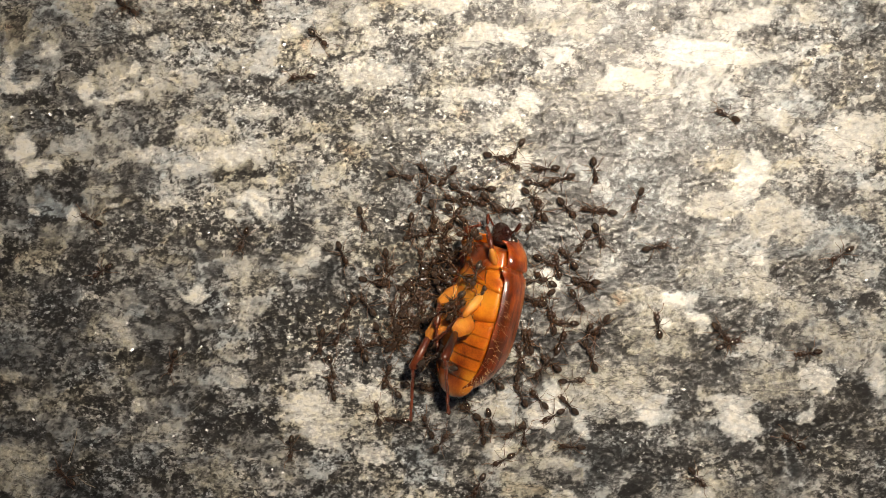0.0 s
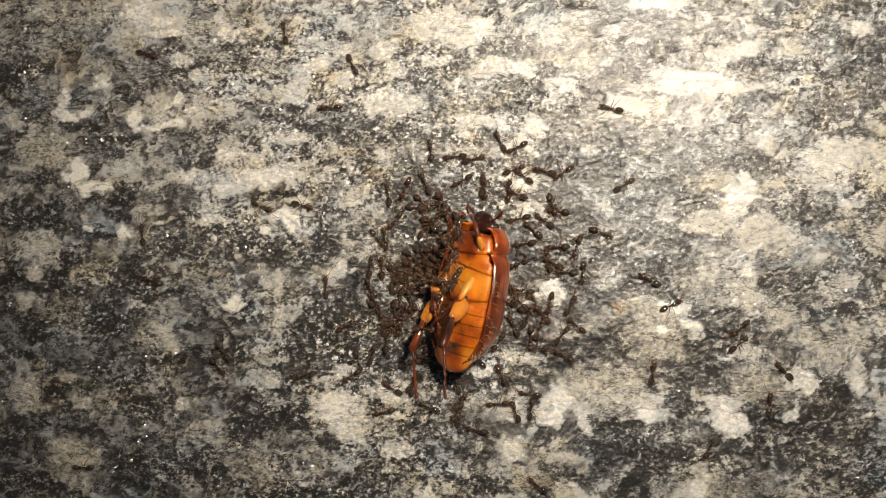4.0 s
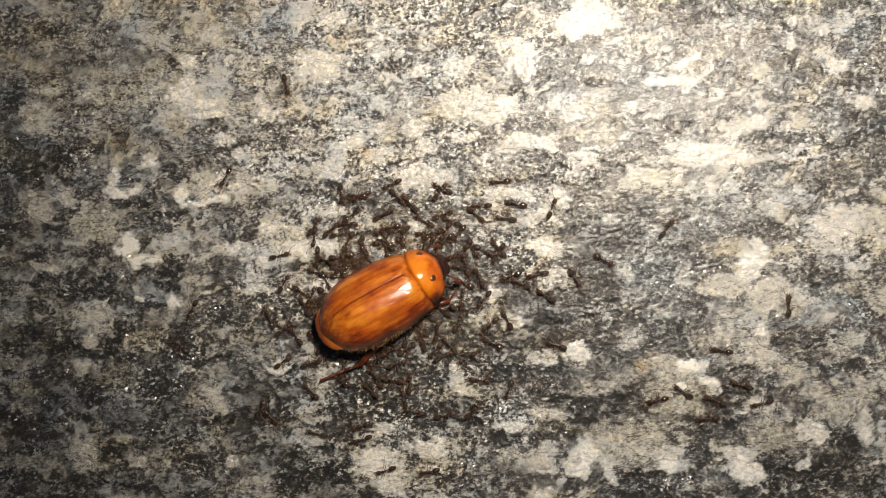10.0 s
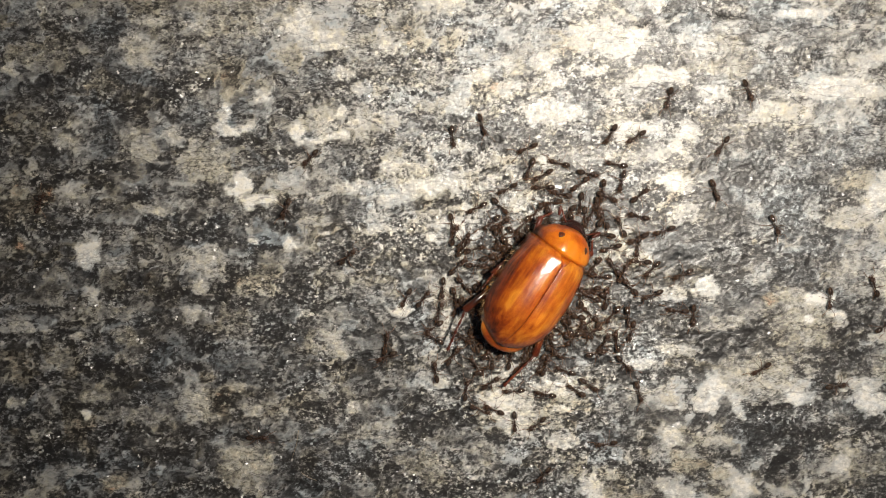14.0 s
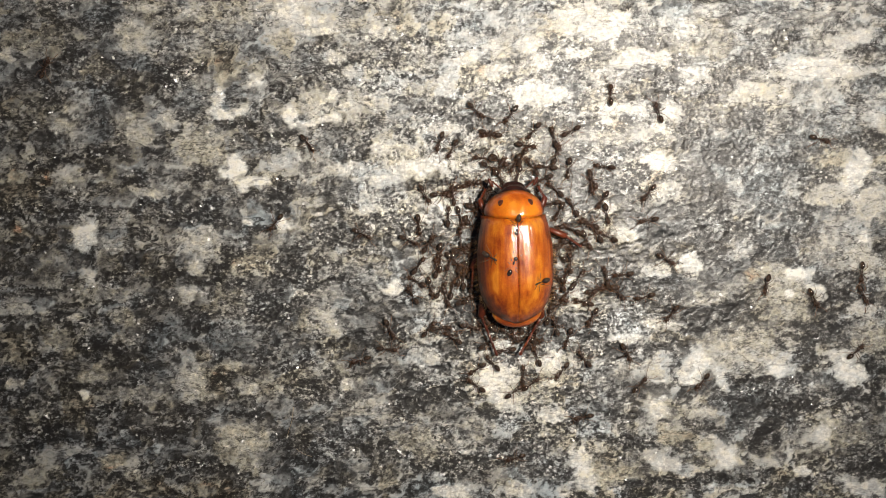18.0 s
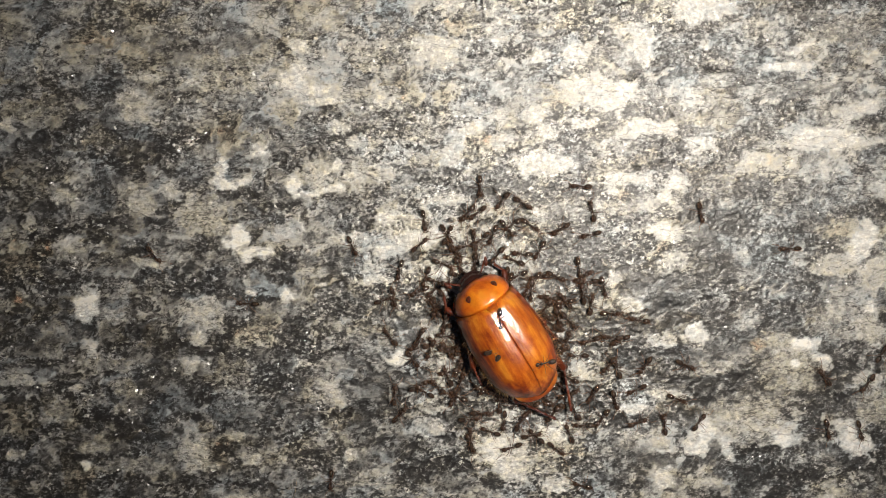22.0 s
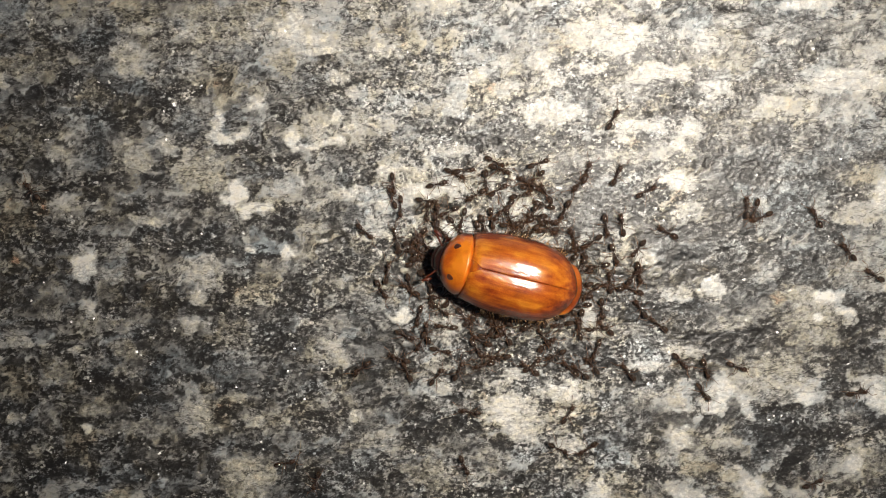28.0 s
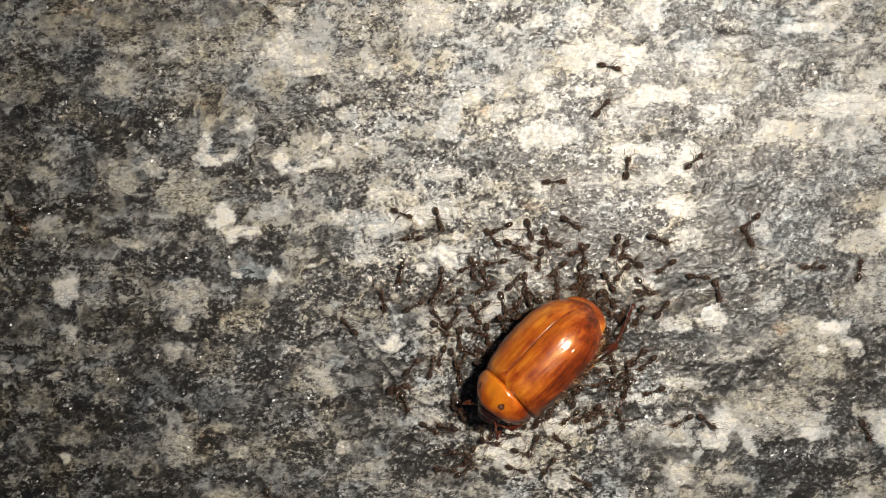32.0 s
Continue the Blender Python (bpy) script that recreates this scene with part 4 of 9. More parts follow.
stone.patch(-22.65, 9.36, 1.80, 0.90, 20, 0.25, 0.42)
stone.patch(-23.62, 7.96, 1.58, 0.58, 8, 0.25, 0.42)
stone.patch(-20.78, 8.66, 1.37, 0.79, 8, 0.67, 0.5)
stone.patch(-33.05, 7.25, 1.16, 0.74, 8, 0.25, 0.42)
stone.patch(-31.54, 7.49, 0.63, 0.63, 8, 0.86, 0.34)
stone.patch(-34.92, 7.49, 1.06, 0.63, 8, 0.67, 0.5)
stone.patch(-34.01, 6.32, 0.53, 1.06, 8, 0.25, 0.42)
stone.patch(-32.88, 5.00, 1.32, 0.53, 8, 0.67, 0.5)
stone.patch(-23.77, 5.71, 0.84, 0.95, 8, 0.86, 0.34)
stone.patch(-21.80, 4.91, 0.74, 0.42, 8, 0.86, 0.34)
stone.patch(-28.38, 6.08, 1.06, 0.42, 8, 0.67, 0.5)
stone.patch(-25.81, 5.14, 1.06, 0.69, 8, 0.67, 0.5)
stone.patch(-21.77, 6.32, 1.58, 0.90, 8, 0.36, 0.42)
stone.patch(-12.92, 14.27, 1.16, 0.90, 8, 0.86, 0.34)
stone.patch(-10.33, 13.81, 2.38, 0.42, 8, 0.86, 0.34)
stone.patch(-14.34, 13.34, 1.06, 0.48, 8, 0.86, 0.34)
stone.patch(-16.22, 13.33, 1.06, 0.42, 8, 0.36, 0.42)
stone.patch(-10.35, 12.50, 0.53, 0.58, 8, 0.6, 0.97)
stone.patch(-11.06, 11.94, 1.06, 0.42, 8, 0.25, 0.42)
stone.patch(-7.04, 13.11, 1.48, 0.90, 8, 0.67, 0.5)
stone.patch(-4.21, 12.65, 1.58, 0.79, 8, 0.36, 0.42)
stone.patch(-0.67, 11.96, 1.27, 0.58, 10, 0.86, 0.34)
stone.patch(-9.42, 11.25, 0.84, 0.53, 8, 0.86, 0.34)
stone.patch(-14.39, 10.07, 2.38, 0.63, 8, 0.52, 0.36)
stone.patch(-15.82, 8.76, 0.84, 0.42, 8, 0.86, 0.34)
stone.patch(-10.38, 9.84, 1.06, 0.63, 8, 0.25, 0.42)
stone.patch(-11.33, 8.91, 1.32, 0.48, 8, 0.25, 0.42)
stone.patch(-7.64, 9.71, 0.53, 0.53, 8, 0.86, 0.34)
stone.patch(-3.75, 10.08, 1.06, 0.42, 8, 0.86, 0.34)
stone.patch(-4.22, 11.02, 1.27, 0.53, 8, 0.36, 0.42)
stone.patch(-13.48, 7.73, 0.95, 0.26, 8, 0.25, 0.42)
stone.patch(-14.44, 6.56, 0.95, 1.06, 8, 0.36, 0.42)
stone.patch(-13.11, 6.56, 0.53, 1.06, 8, 0.86, 0.34)
stone.patch(-10.89, 6.79, 1.37, 0.84, 8, 0.52, 0.36)
stone.patch(-10.90, 5.52, 1.80, 0.26, 8, 0.86, 0.34)
stone.patch(-9.23, 6.09, 0.42, 0.42, 8, 0.86, 0.34)
stone.patch(-11.82, 7.87, 0.42, 0.32, 8, 0.86, 0.34)
stone.patch(-9.31, 8.20, 0.42, 0.53, 8, 0.86, 0.34)
stone.patch(-7.81, 5.85, 0.74, 0.32, 8, 0.86, 0.34)
stone.patch(-6.61, 7.97, 1.58, 0.74, 8, 0.67, 0.5)
stone.patch(-4.16, 5.85, 1.27, 0.42, 8, 0.86, 0.34)
stone.patch(-1.16, 6.80, 1.58, 1.06, 8, 0.25, 0.42)
stone.patch(-3.29, 7.03, 0.84, 0.84, 8, 0.36, 0.42)
stone.patch(-5.19, 7.27, 0.63, 0.53, 8, 0.86, 0.34)
stone.patch(-12.33, 5.05, 3.17, 0.37, 8, 0.36, 0.42)
stone.patch(-1.86, 8.68, 0.63, 0.37, 8, 0.86, 0.34)
stone.patch(-31.27, 3.73, 2.38, 0.69, 8, 0.67, 0.5)
stone.patch(-30.36, 2.69, 2.64, 0.32, 10, 0.25, 0.42)
stone.patch(-35.11, 1.70, 1.16, 0.53, 8, 0.25, 0.42)
stone.patch(-32.39, 1.04, 0.84, 0.63, 8, 0.63, 0.68)
stone.patch(-32.79, 0.19, 1.58, 0.58, 8, 0.63, 0.68)
stone.patch(-34.80, -0.52, 0.74, 0.53, 8, 0.15, 0.36)
stone.patch(-27.02, 3.97, 0.74, 0.63, 8, 0.86, 0.34)
stone.patch(-25.13, 3.73, 0.84, 0.37, 25, 0.86, 0.34)
stone.patch(-20.42, 3.02, 2.11, 1.48, 8, 0.74, 0.56)
stone.patch(-22.58, 1.84, 1.58, 0.79, 8, 0.74, 0.56)
stone.patch(-28.50, 1.60, 0.53, 0.48, 8, 0.67, 0.5)
stone.patch(-25.45, 0.42, 0.84, 0.63, 8, 0.67, 0.5)
stone.patch(-25.49, -1.24, 1.27, 0.53, 8, 0.67, 0.5)
stone.patch(-29.27, -0.53, 1.16, 0.53, 8, 0.67, 0.5)
stone.patch(-32.12, -1.00, 1.32, 0.53, 8, 0.25, 0.42)
stone.patch(-20.47, 0.41, 1.58, 0.79, 8, 0.36, 0.42)
stone.patch(-18.08, 1.36, 0.84, 1.06, 8, 0.86, 0.34)
stone.patch(-19.04, 0.89, 0.63, 0.53, 8, 0.86, 0.34)
stone.patch(-18.60, -1.01, 1.32, 0.69, 8, 0.67, 0.5)
stone.patch(-18.55, -1.01, 0.32, 0.26, 8, 0.15, 0.36)
stone.patch(-34.28, -1.95, 1.58, 0.74, 8, 0.5, 0.08)
stone.patch(-30.02, -1.95, 3.17, 0.32, 8, 0.36, 0.42)
stone.patch(-28.16, -3.48, 0.95, 0.84, 8, 0.67, 0.5)
stone.patch(-31.51, -4.43, 0.95, 1.16, 8, 0.86, 0.34)
stone.patch(-34.81, -3.62, 1.58, 0.42, 8, 0.25, 0.42)
stone.patch(-24.34, -2.91, 2.64, 0.90, 8, 0.36, 0.42)
stone.patch(-20.82, -5.07, 2.11, 0.95, 8, 0.74, 0.56)
stone.patch(-24.40, -5.21, 0.74, 0.53, 8, 0.67, 0.5)
stone.patch(-17.72, -5.08, 0.79, 0.74, 8, 0.25, 0.42)
stone.patch(-33.68, -5.29, 0.63, 0.63, 8, 0.67, 0.5)
stone.patch(-4.74, 3.49, 1.16, 1.06, 8, 0.86, 0.34)
stone.patch(-7.61, 1.59, 1.58, 0.69, 8, 0.86, 0.34)
stone.patch(-9.76, 1.59, 0.84, 0.63, 8, 0.86, 0.34)
stone.patch(-13.81, 1.12, 1.69, 0.48, 8, 0.86, 0.34)
stone.patch(-16.44, -0.06, 1.69, 0.58, 12, 0.86, 0.34)
stone.patch(-12.12, 2.54, 0.84, 0.32, 8, 0.86, 0.34)
stone.patch(-11.42, 1.60, 1.06, 0.63, 8, 0.36, 0.42)
stone.patch(-9.06, -0.17, 2.38, 0.95, 8, 0.36, 0.42)
stone.patch(-11.46, -1.40, 1.16, 0.53, 8, 0.67, 0.5)
stone.patch(-8.22, -2.08, 0.26, 0.26, 8, 0.86, 0.34)
stone.patch(-11.00, -2.60, 0.37, 0.32, 8, 0.86, 0.34)
stone.patch(-16.98, -3.50, 0.53, 0.42, 8, 0.86, 0.34)
stone.patch(-17.20, -2.54, 0.42, 0.53, 8, 0.86, 0.34)
stone.patch(-14.11, -3.41, 0.74, 0.63, 8, 0.86, 0.34)
stone.patch(-12.93, -4.13, 0.74, 0.42, 8, 0.63, 0.68)
stone.patch(-12.40, -0.54, 2.11, 0.69, 8, 0.36, 0.42)
stone.patch(-15.33, -4.84, 1.06, 0.69, 8, 0.52, 0.36)
stone.patch(-10.54, -4.85, 1.58, 0.48, 8, 0.36, 0.42)
stone.patch(-6.71, -4.38, 1.27, 0.74, 8, 0.67, 0.5)
stone.patch(-3.80, 0.88, 1.58, 0.69, 8, 0.86, 0.34)
stone.patch(-1.18, 1.11, 0.84, 0.63, 8, 0.86, 0.34)
stone.patch(-3.35, -3.42, 2.11, 0.95, 8, 0.36, 0.42)
stone.patch(-0.95, -3.19, 0.95, 0.63, 8, 0.86, 0.34)
stone.patch(-34.75, -9.13, 1.58, 0.69, 8, 0.67, 0.5)
stone.patch(-35.01, -9.85, 1.69, 0.32, 15, 0.25, 0.42)
stone.patch(-32.54, -6.97, 0.84, 0.74, 8, 0.67, 0.5)
stone.patch(-31.39, -8.27, 0.74, 0.63, 8, 0.86, 0.34)
stone.patch(-29.24, -8.18, 1.58, 0.48, 12, 0.25, 0.42)
stone.patch(-27.56, -7.80, 0.53, 0.42, 8, 0.86, 0.34)
stone.patch(-26.12, -7.46, 1.32, 0.26, 8, 0.25, 0.42)
stone.patch(-27.63, -10.35, 1.58, 0.79, 8, 0.5, 0.08)
stone.patch(-26.41, -9.63, 0.74, 0.42, 8, 0.67, 0.5)
stone.patch(-26.22, -11.32, 0.63, 0.69, 8, 0.25, 0.42)
stone.patch(-22.59, -9.88, 0.53, 0.74, 8, 0.67, 0.5)
stone.patch(-21.83, -7.71, 0.53, 0.69, 8, 0.67, 0.5)
stone.patch(-19.68, -7.96, 1.58, 0.48, 35, 0.25, 0.42)
stone.patch(-23.05, -8.92, 1.58, 0.26, 8, 0.25, 0.42)
stone.patch(-18.15, -7.72, 0.42, 0.42, 8, 0.63, 0.68)
stone.patch(-20.69, -10.37, 1.58, 0.21, 20, 0.25, 0.42)
stone.patch(-32.60, -12.18, 0.48, 0.32, 8, 0.86, 0.34)
stone.patch(-34.25, -13.00, 0.42, 0.42, 8, 0.86, 0.34)
stone.patch(-34.20, -14.21, 0.53, 0.95, 8, 0.67, 0.5)
stone.patch(-34.71, -15.18, 0.42, 0.32, 8, 0.86, 0.34)
stone.patch(-35.07, -11.54, 1.32, 0.95, 8, 0.67, 0.5)
stone.patch(-33.65, -12.03, 0.79, 0.63, 8, 0.25, 0.42)
stone.patch(-29.84, -12.53, 1.32, 0.48, 15, 0.25, 0.42)
stone.patch(-32.04, -14.22, 1.06, 1.27, 8, 0.25, 0.42)
stone.patch(-27.45, -12.53, 1.16, 0.79, 8, 0.63, 0.68)
stone.patch(-27.49, -14.23, 0.84, 0.42, 8, 0.86, 0.34)
stone.patch(-29.41, -14.47, 0.84, 0.74, 8, 0.67, 0.5)
stone.patch(-27.52, -15.45, 1.06, 0.48, 8, 0.25, 0.42)
stone.patch(-23.90, -14.88, 1.85, 0.42, 8, 0.25, 0.42)
stone.patch(-21.03, -15.47, 0.84, 0.74, 8, 0.67, 0.5)
stone.patch(-19.06, -12.95, 0.48, 0.37, 8, 0.86, 0.34)
stone.patch(-18.82, -13.05, 1.32, 0.95, 8, 0.67, 0.5)
stone.patch(-19.08, -13.92, 1.16, 0.32, 8, 0.25, 0.42)
stone.patch(-30.89, -15.93, 3.17, 0.58, 8, 0.36, 0.42)
stone.patch(-13.70, -8.21, 1.58, 0.58, 8, 0.25, 0.42)
stone.patch(-14.93, -10.39, 1.58, 0.58, 8, 0.36, 0.42)
stone.patch(-16.63, -11.26, 1.06, 0.32, 8, 0.25, 0.42)
stone.patch(-16.31, -6.76, 0.84, 0.53, 8, 0.63, 0.68)
stone.patch(-8.90, -8.47, 0.74, 0.79, 8, 0.25, 0.42)
stone.patch(-3.86, -9.21, 0.95, 0.58, 8, 0.86, 0.34)
stone.patch(-10.37, -10.64, 1.06, 0.63, 8, 0.67, 0.5)
stone.patch(-10.63, -12.10, 1.58, 0.90, 8, 0.74, 0.56)
stone.patch(-8.95, -13.08, 0.74, 0.42, 8, 0.67, 0.5)
stone.patch(-10.40, -13.07, 0.74, 0.32, 8, 0.25, 0.42)
stone.patch(-13.04, -12.97, 0.63, 0.42, 8, 0.25, 0.42)
stone.patch(-0.96, -7.04, 1.16, 0.79, 8, 0.67, 0.5)
stone.patch(-6.74, -8.71, 1.27, 0.95, 8, 0.52, 0.36)
stone.patch(-5.80, -12.11, 1.58, 0.69, 8, 0.36, 0.42)
stone.patch(-4.85, -14.07, 1.58, 0.84, 8, 0.25, 0.42)
stone.patch(-1.22, -14.08, 0.95, 0.53, 8, 0.67, 0.5)
stone.patch(-0.26, -15.80, 1.06, 0.53, 8, 0.86, 0.34)
stone.patch(-10.18, -15.51, 0.84, 0.42, 8, 0.67, 0.5)
stone.patch(-13.07, -14.53, 0.84, 0.79, 8, 0.36, 0.42)
stone.patch(-7.51, -14.55, 0.74, 0.63, 8, 0.67, 0.5)
stone.patch(-10.65, -14.54, 1.06, 0.48, 8, 0.36, 0.42)
stone.patch(-7.74, -12.35, 1.27, 0.69, 8, 0.67, 0.5)
stone.patch(-34.54, -17.38, 1.58, 0.79, 8, 0.67, 0.5)
stone.patch(-30.69, -17.15, 1.27, 0.48, 8, 0.67, 0.5)
stone.patch(-33.13, -18.36, 0.79, 0.95, 8, 0.25, 0.42)
stone.patch(-31.70, -18.86, 0.42, 0.48, 8, 0.86, 0.34)
stone.patch(-28.58, -19.12, 2.64, 0.69, 8, 0.67, 0.5)
stone.patch(-25.21, -19.13, 0.74, 0.53, 8, 0.67, 0.5)
stone.patch(-21.80, -17.92, 1.58, 1.48, 8, 0.74, 0.56)
stone.patch(-21.36, -19.64, 0.53, 0.53, 8, 0.67, 0.5)
stone.patch(-21.60, -17.43, 0.21, 0.21, 8, 0.15, 0.36)
stone.patch(-23.79, -20.37, 1.58, 0.79, 8, 0.36, 0.42)
stone.patch(-28.06, -17.89, 0.53, 0.63, 8, 0.25, 0.42)
stone.patch(-33.97, -22.29, 0.74, 0.42, 8, 0.67, 0.5)
stone.patch(-35.66, -22.53, 1.58, 0.90, 8, 0.25, 0.42)
stone.patch(-32.77, -22.54, 0.79, 0.63, 8, 0.25, 0.42)
stone.patch(-26.24, -22.08, 1.27, 0.95, 8, 0.67, 0.5)
stone.patch(-33.31, -24.27, 2.11, 0.69, 8, 0.67, 0.5)
stone.patch(-29.68, -24.04, 0.84, 0.90, 8, 0.67, 0.5)
stone.patch(-28.97, -24.78, 0.63, 0.42, 8, 0.63, 0.68)
stone.patch(-27.78, -25.53, 0.95, 0.63, 8, 0.67, 0.5)
stone.patch(-31.16, -25.27, 1.06, 0.42, 8, 0.25, 0.42)
stone.patch(-35.52, -25.49, 0.74, 0.84, 8, 0.67, 0.5)
stone.patch(-20.19, -21.61, 0.63, 0.53, 8, 0.86, 0.34)
stone.patch(-20.69, -22.60, 0.84, 0.48, 8, 0.25, 0.42)
stone.patch(-21.44, -23.59, 1.27, 0.42, 15, 0.25, 0.42)
stone.patch(-21.46, -24.58, 1.90, 0.42, 5, 0.67, 0.5)
stone.patch(-22.93, -25.31, 0.84, 0.32, 8, 0.25, 0.42)
stone.patch(-18.52, -23.11, 1.32, 1.27, 8, 0.63, 0.68)
stone.patch(-27.66, -20.84, 3.17, 0.42, 8, 0.36, 0.42)
stone.patch(-18.32, -25.34, 0.84, 0.95, 8, 0.67, 0.5)
stone.patch(-19.06, -25.83, 0.84, 0.42, 8, 0.25, 0.42)
stone.patch(-17.46, -17.94, 0.84, 0.79, 8, 0.67, 0.5)
stone.patch(-16.73, -17.45, 0.95, 0.21, 8, 0.25, 0.42)
stone.patch(-15.53, -17.94, 0.74, 0.63, 8, 0.67, 0.5)
stone.patch(-14.33, -18.69, 0.42, 0.42, 8, 0.86, 0.34)
stone.patch(-11.44, -19.44, 1.32, 0.69, 8, 0.25, 0.42)
stone.patch(-8.17, -18.07, 0.63, 0.53, 8, 0.86, 0.34)
stone.patch(-6.81, -17.73, 1.06, 0.53, 8, 0.67, 0.5)
stone.patch(-7.31, -19.21, 1.85, 0.58, 8, 0.36, 0.42)
stone.patch(-5.86, -19.46, 0.95, 0.42, 8, 0.67, 0.5)
stone.patch(-4.98, -19.56, 0.32, 0.26, 8, 0.86, 0.34)
stone.patch(-4.89, -20.21, 2.11, 0.16, 5, 0.25, 0.42)
stone.patch(-9.02, -19.94, 0.42, 0.42, 8, 0.67, 0.5)
stone.patch(-7.32, -20.44, 1.06, 0.42, 8, 0.63, 0.68)
stone.patch(-4.89, -20.70, 1.32, 0.42, 8, 0.67, 0.5)
stone.patch(-1.48, -19.48, 1.32, 0.63, 8, 0.5, 0.08)
stone.patch(-1.48, -17.26, 0.74, 0.63, 8, 0.67, 0.5)
stone.patch(0.22, -17.52, 0.74, 0.63, 8, 0.86, 0.34)
stone.patch(-17.07, -23.36, 2.11, 1.48, 8, 0.63, 0.68)
stone.patch(-8.80, -22.91, 2.11, 1.27, 8, 0.52, 0.36)
stone.patch(-3.93, -21.94, 1.06, 0.53, 8, 0.36, 0.42)
stone.patch(-4.67, -23.92, 0.79, 1.06, -30, 0.25, 0.42)
stone.patch(-7.61, -25.65, 0.95, 0.53, 8, 0.67, 0.5)
stone.patch(-1.99, -23.93, 1.58, 1.27, 8, 0.63, 0.68)
stone.patch(-0.77, -25.43, 0.95, 0.53, 8, 0.15, 0.36)
stone.patch(-1.01, -22.45, 1.58, 0.95, 8, 0.67, 0.5)
stone.patch(-15.16, -25.36, 1.58, 0.53, 8, 0.36, 0.42)
stone.patch(0.45, -26.44, 0.84, 0.53, 8, 0.86, 0.34)
stone.patch(10.22, 14.45, 1.16, 0.84, 8, 0.86, 0.34)
stone.patch(13.55, 14.17, 2.90, 0.84, 8, 0.86, 0.34)
stone.patch(8.34, 12.91, 1.27, 0.95, 8, 0.86, 0.34)
stone.patch(12.14, 11.65, 0.84, 0.63, 8, 0.86, 0.34)
stone.patch(18.58, 11.37, 2.22, 1.06, 8, 0.97, 0.36)
stone.patch(15.26, 9.63, 1.58, 1.16, 8, 0.86, 0.34)
stone.patch(14.04, 12.12, 1.58, 0.32, 35, 0.25, 0.42)
stone.patch(15.46, 12.68, 1.58, 0.26, 12, 0.25, 0.42)
stone.patch(13.34, 11.37, 0.63, 0.53, 8, 0.25, 0.42)
stone.patch(17.13, 13.06, 2.11, 0.32, 8, 0.36, 0.42)
stone.patch(18.12, 9.87, 2.11, 0.74, 10, 0.36, 0.42)
stone.patch(19.09, 9.02, 1.32, 0.37, 8, 0.25, 0.42)
stone.patch(8.84, 8.22, 2.11, 0.69, 20, 0.86, 0.34)
stone.patch(9.32, 7.51, 1.58, 0.37, 8, 0.86, 0.34)
stone.patch(7.18, 6.09, 1.16, 0.84, 8, 0.25, 0.42)
stone.patch(8.85, 6.09, 1.48, 0.53, 10, 0.25, 0.42)
stone.patch(10.76, 6.19, 0.95, 0.26, 8, 0.67, 0.5)
stone.patch(9.56, 7.27, 1.58, 0.53, 15, 0.36, 0.42)
stone.patch(7.40, 9.16, 1.90, 0.16, 25, 0.25, 0.42)
stone.patch(9.54, 10.10, 1.37, 0.16, 38, 0.25, 0.42)
stone.patch(5.03, 8.45, 0.84, 0.53, 8, 0.36, 0.42)
stone.patch(5.74, 7.60, 0.32, 0.37, 8, 0.86, 0.34)
stone.patch(4.31, 6.94, 0.95, 0.32, 8, 0.36, 0.42)
stone.patch(6.92, 11.03, 0.84, 1.06, 8, 0.36, 0.42)
stone.patch(16.73, 6.80, 2.01, 0.84, 8, 0.97, 0.36)
stone.patch(18.41, 6.33, 1.06, 0.63, 8, 0.86, 0.34)
stone.patch(17.94, 5.38, 1.27, 0.53, -12, 0.25, 0.42)
stone.patch(17.00, 4.44, 2.64, 0.48, 8, 0.74, 0.56)
stone.patch(15.34, 2.53, 2.11, 1.58, 8, 0.52, 0.36)
stone.patch(19.19, 2.29, 0.84, 1.06, 8, 0.86, 0.34)
stone.patch(16.82, -0.09, 2.11, 0.74, -5, 0.25, 0.42)
stone.patch(10.31, 2.54, 1.48, 0.74, 12, 0.25, 0.42)
stone.patch(10.77, 3.96, 1.16, 0.74, 8, 0.25, 0.42)
stone.patch(8.14, 3.72, 1.06, 0.32, 8, 0.86, 0.34)
stone.patch(3.84, 2.40, 0.42, 0.26, 8, 0.86, 0.34)
stone.patch(5.25, 12.90, 1.58, 0.95, 8, 0.67, 0.5)
stone.patch(5.25, 13.60, 1.32, 0.32, 8, 0.36, 0.42)
stone.patch(2.88, 11.03, 1.06, 0.63, 8, 0.67, 0.5)
stone.patch(3.60, 9.15, 0.63, 0.42, 8, 0.86, 0.34)
stone.patch(6.48, 0.39, 1.16, 0.84, 8, 0.67, 0.5)
stone.patch(14.91, -2.25, 0.74, 0.63, 8, 0.86, 0.34)
stone.patch(14.93, -3.93, 1.06, 0.84, 8, 0.86, 0.34)
stone.patch(17.59, -4.18, 0.74, 0.74, 8, 0.86, 0.34)
stone.patch(18.78, -2.97, 1.32, 1.06, 8, 0.36, 0.42)
stone.patch(17.80, -1.29, 1.27, 0.63, 8, 0.67, 0.5)
stone.patch(24.73, 14.10, 0.74, 0.42, 8, 0.86, 0.34)
stone.patch(24.27, 13.40, 1.32, 0.79, 8, 0.74, 0.56)
stone.patch(24.30, 11.99, 1.48, 0.74, 8, 0.74, 0.56)
stone.patch(26.87, 14.34, 0.63, 0.42, 8, 0.86, 0.34)
stone.patch(29.27, 14.01, 0.84, 0.37, 8, 0.86, 0.34)
stone.patch(29.58, 10.82, 1.58, 0.63, 8, 0.67, 0.5)
stone.patch(28.12, 12.00, 0.84, 0.53, 8, 0.36, 0.42)
stone.patch(20.97, 11.28, 0.84, 0.48, -10, 0.25, 0.42)
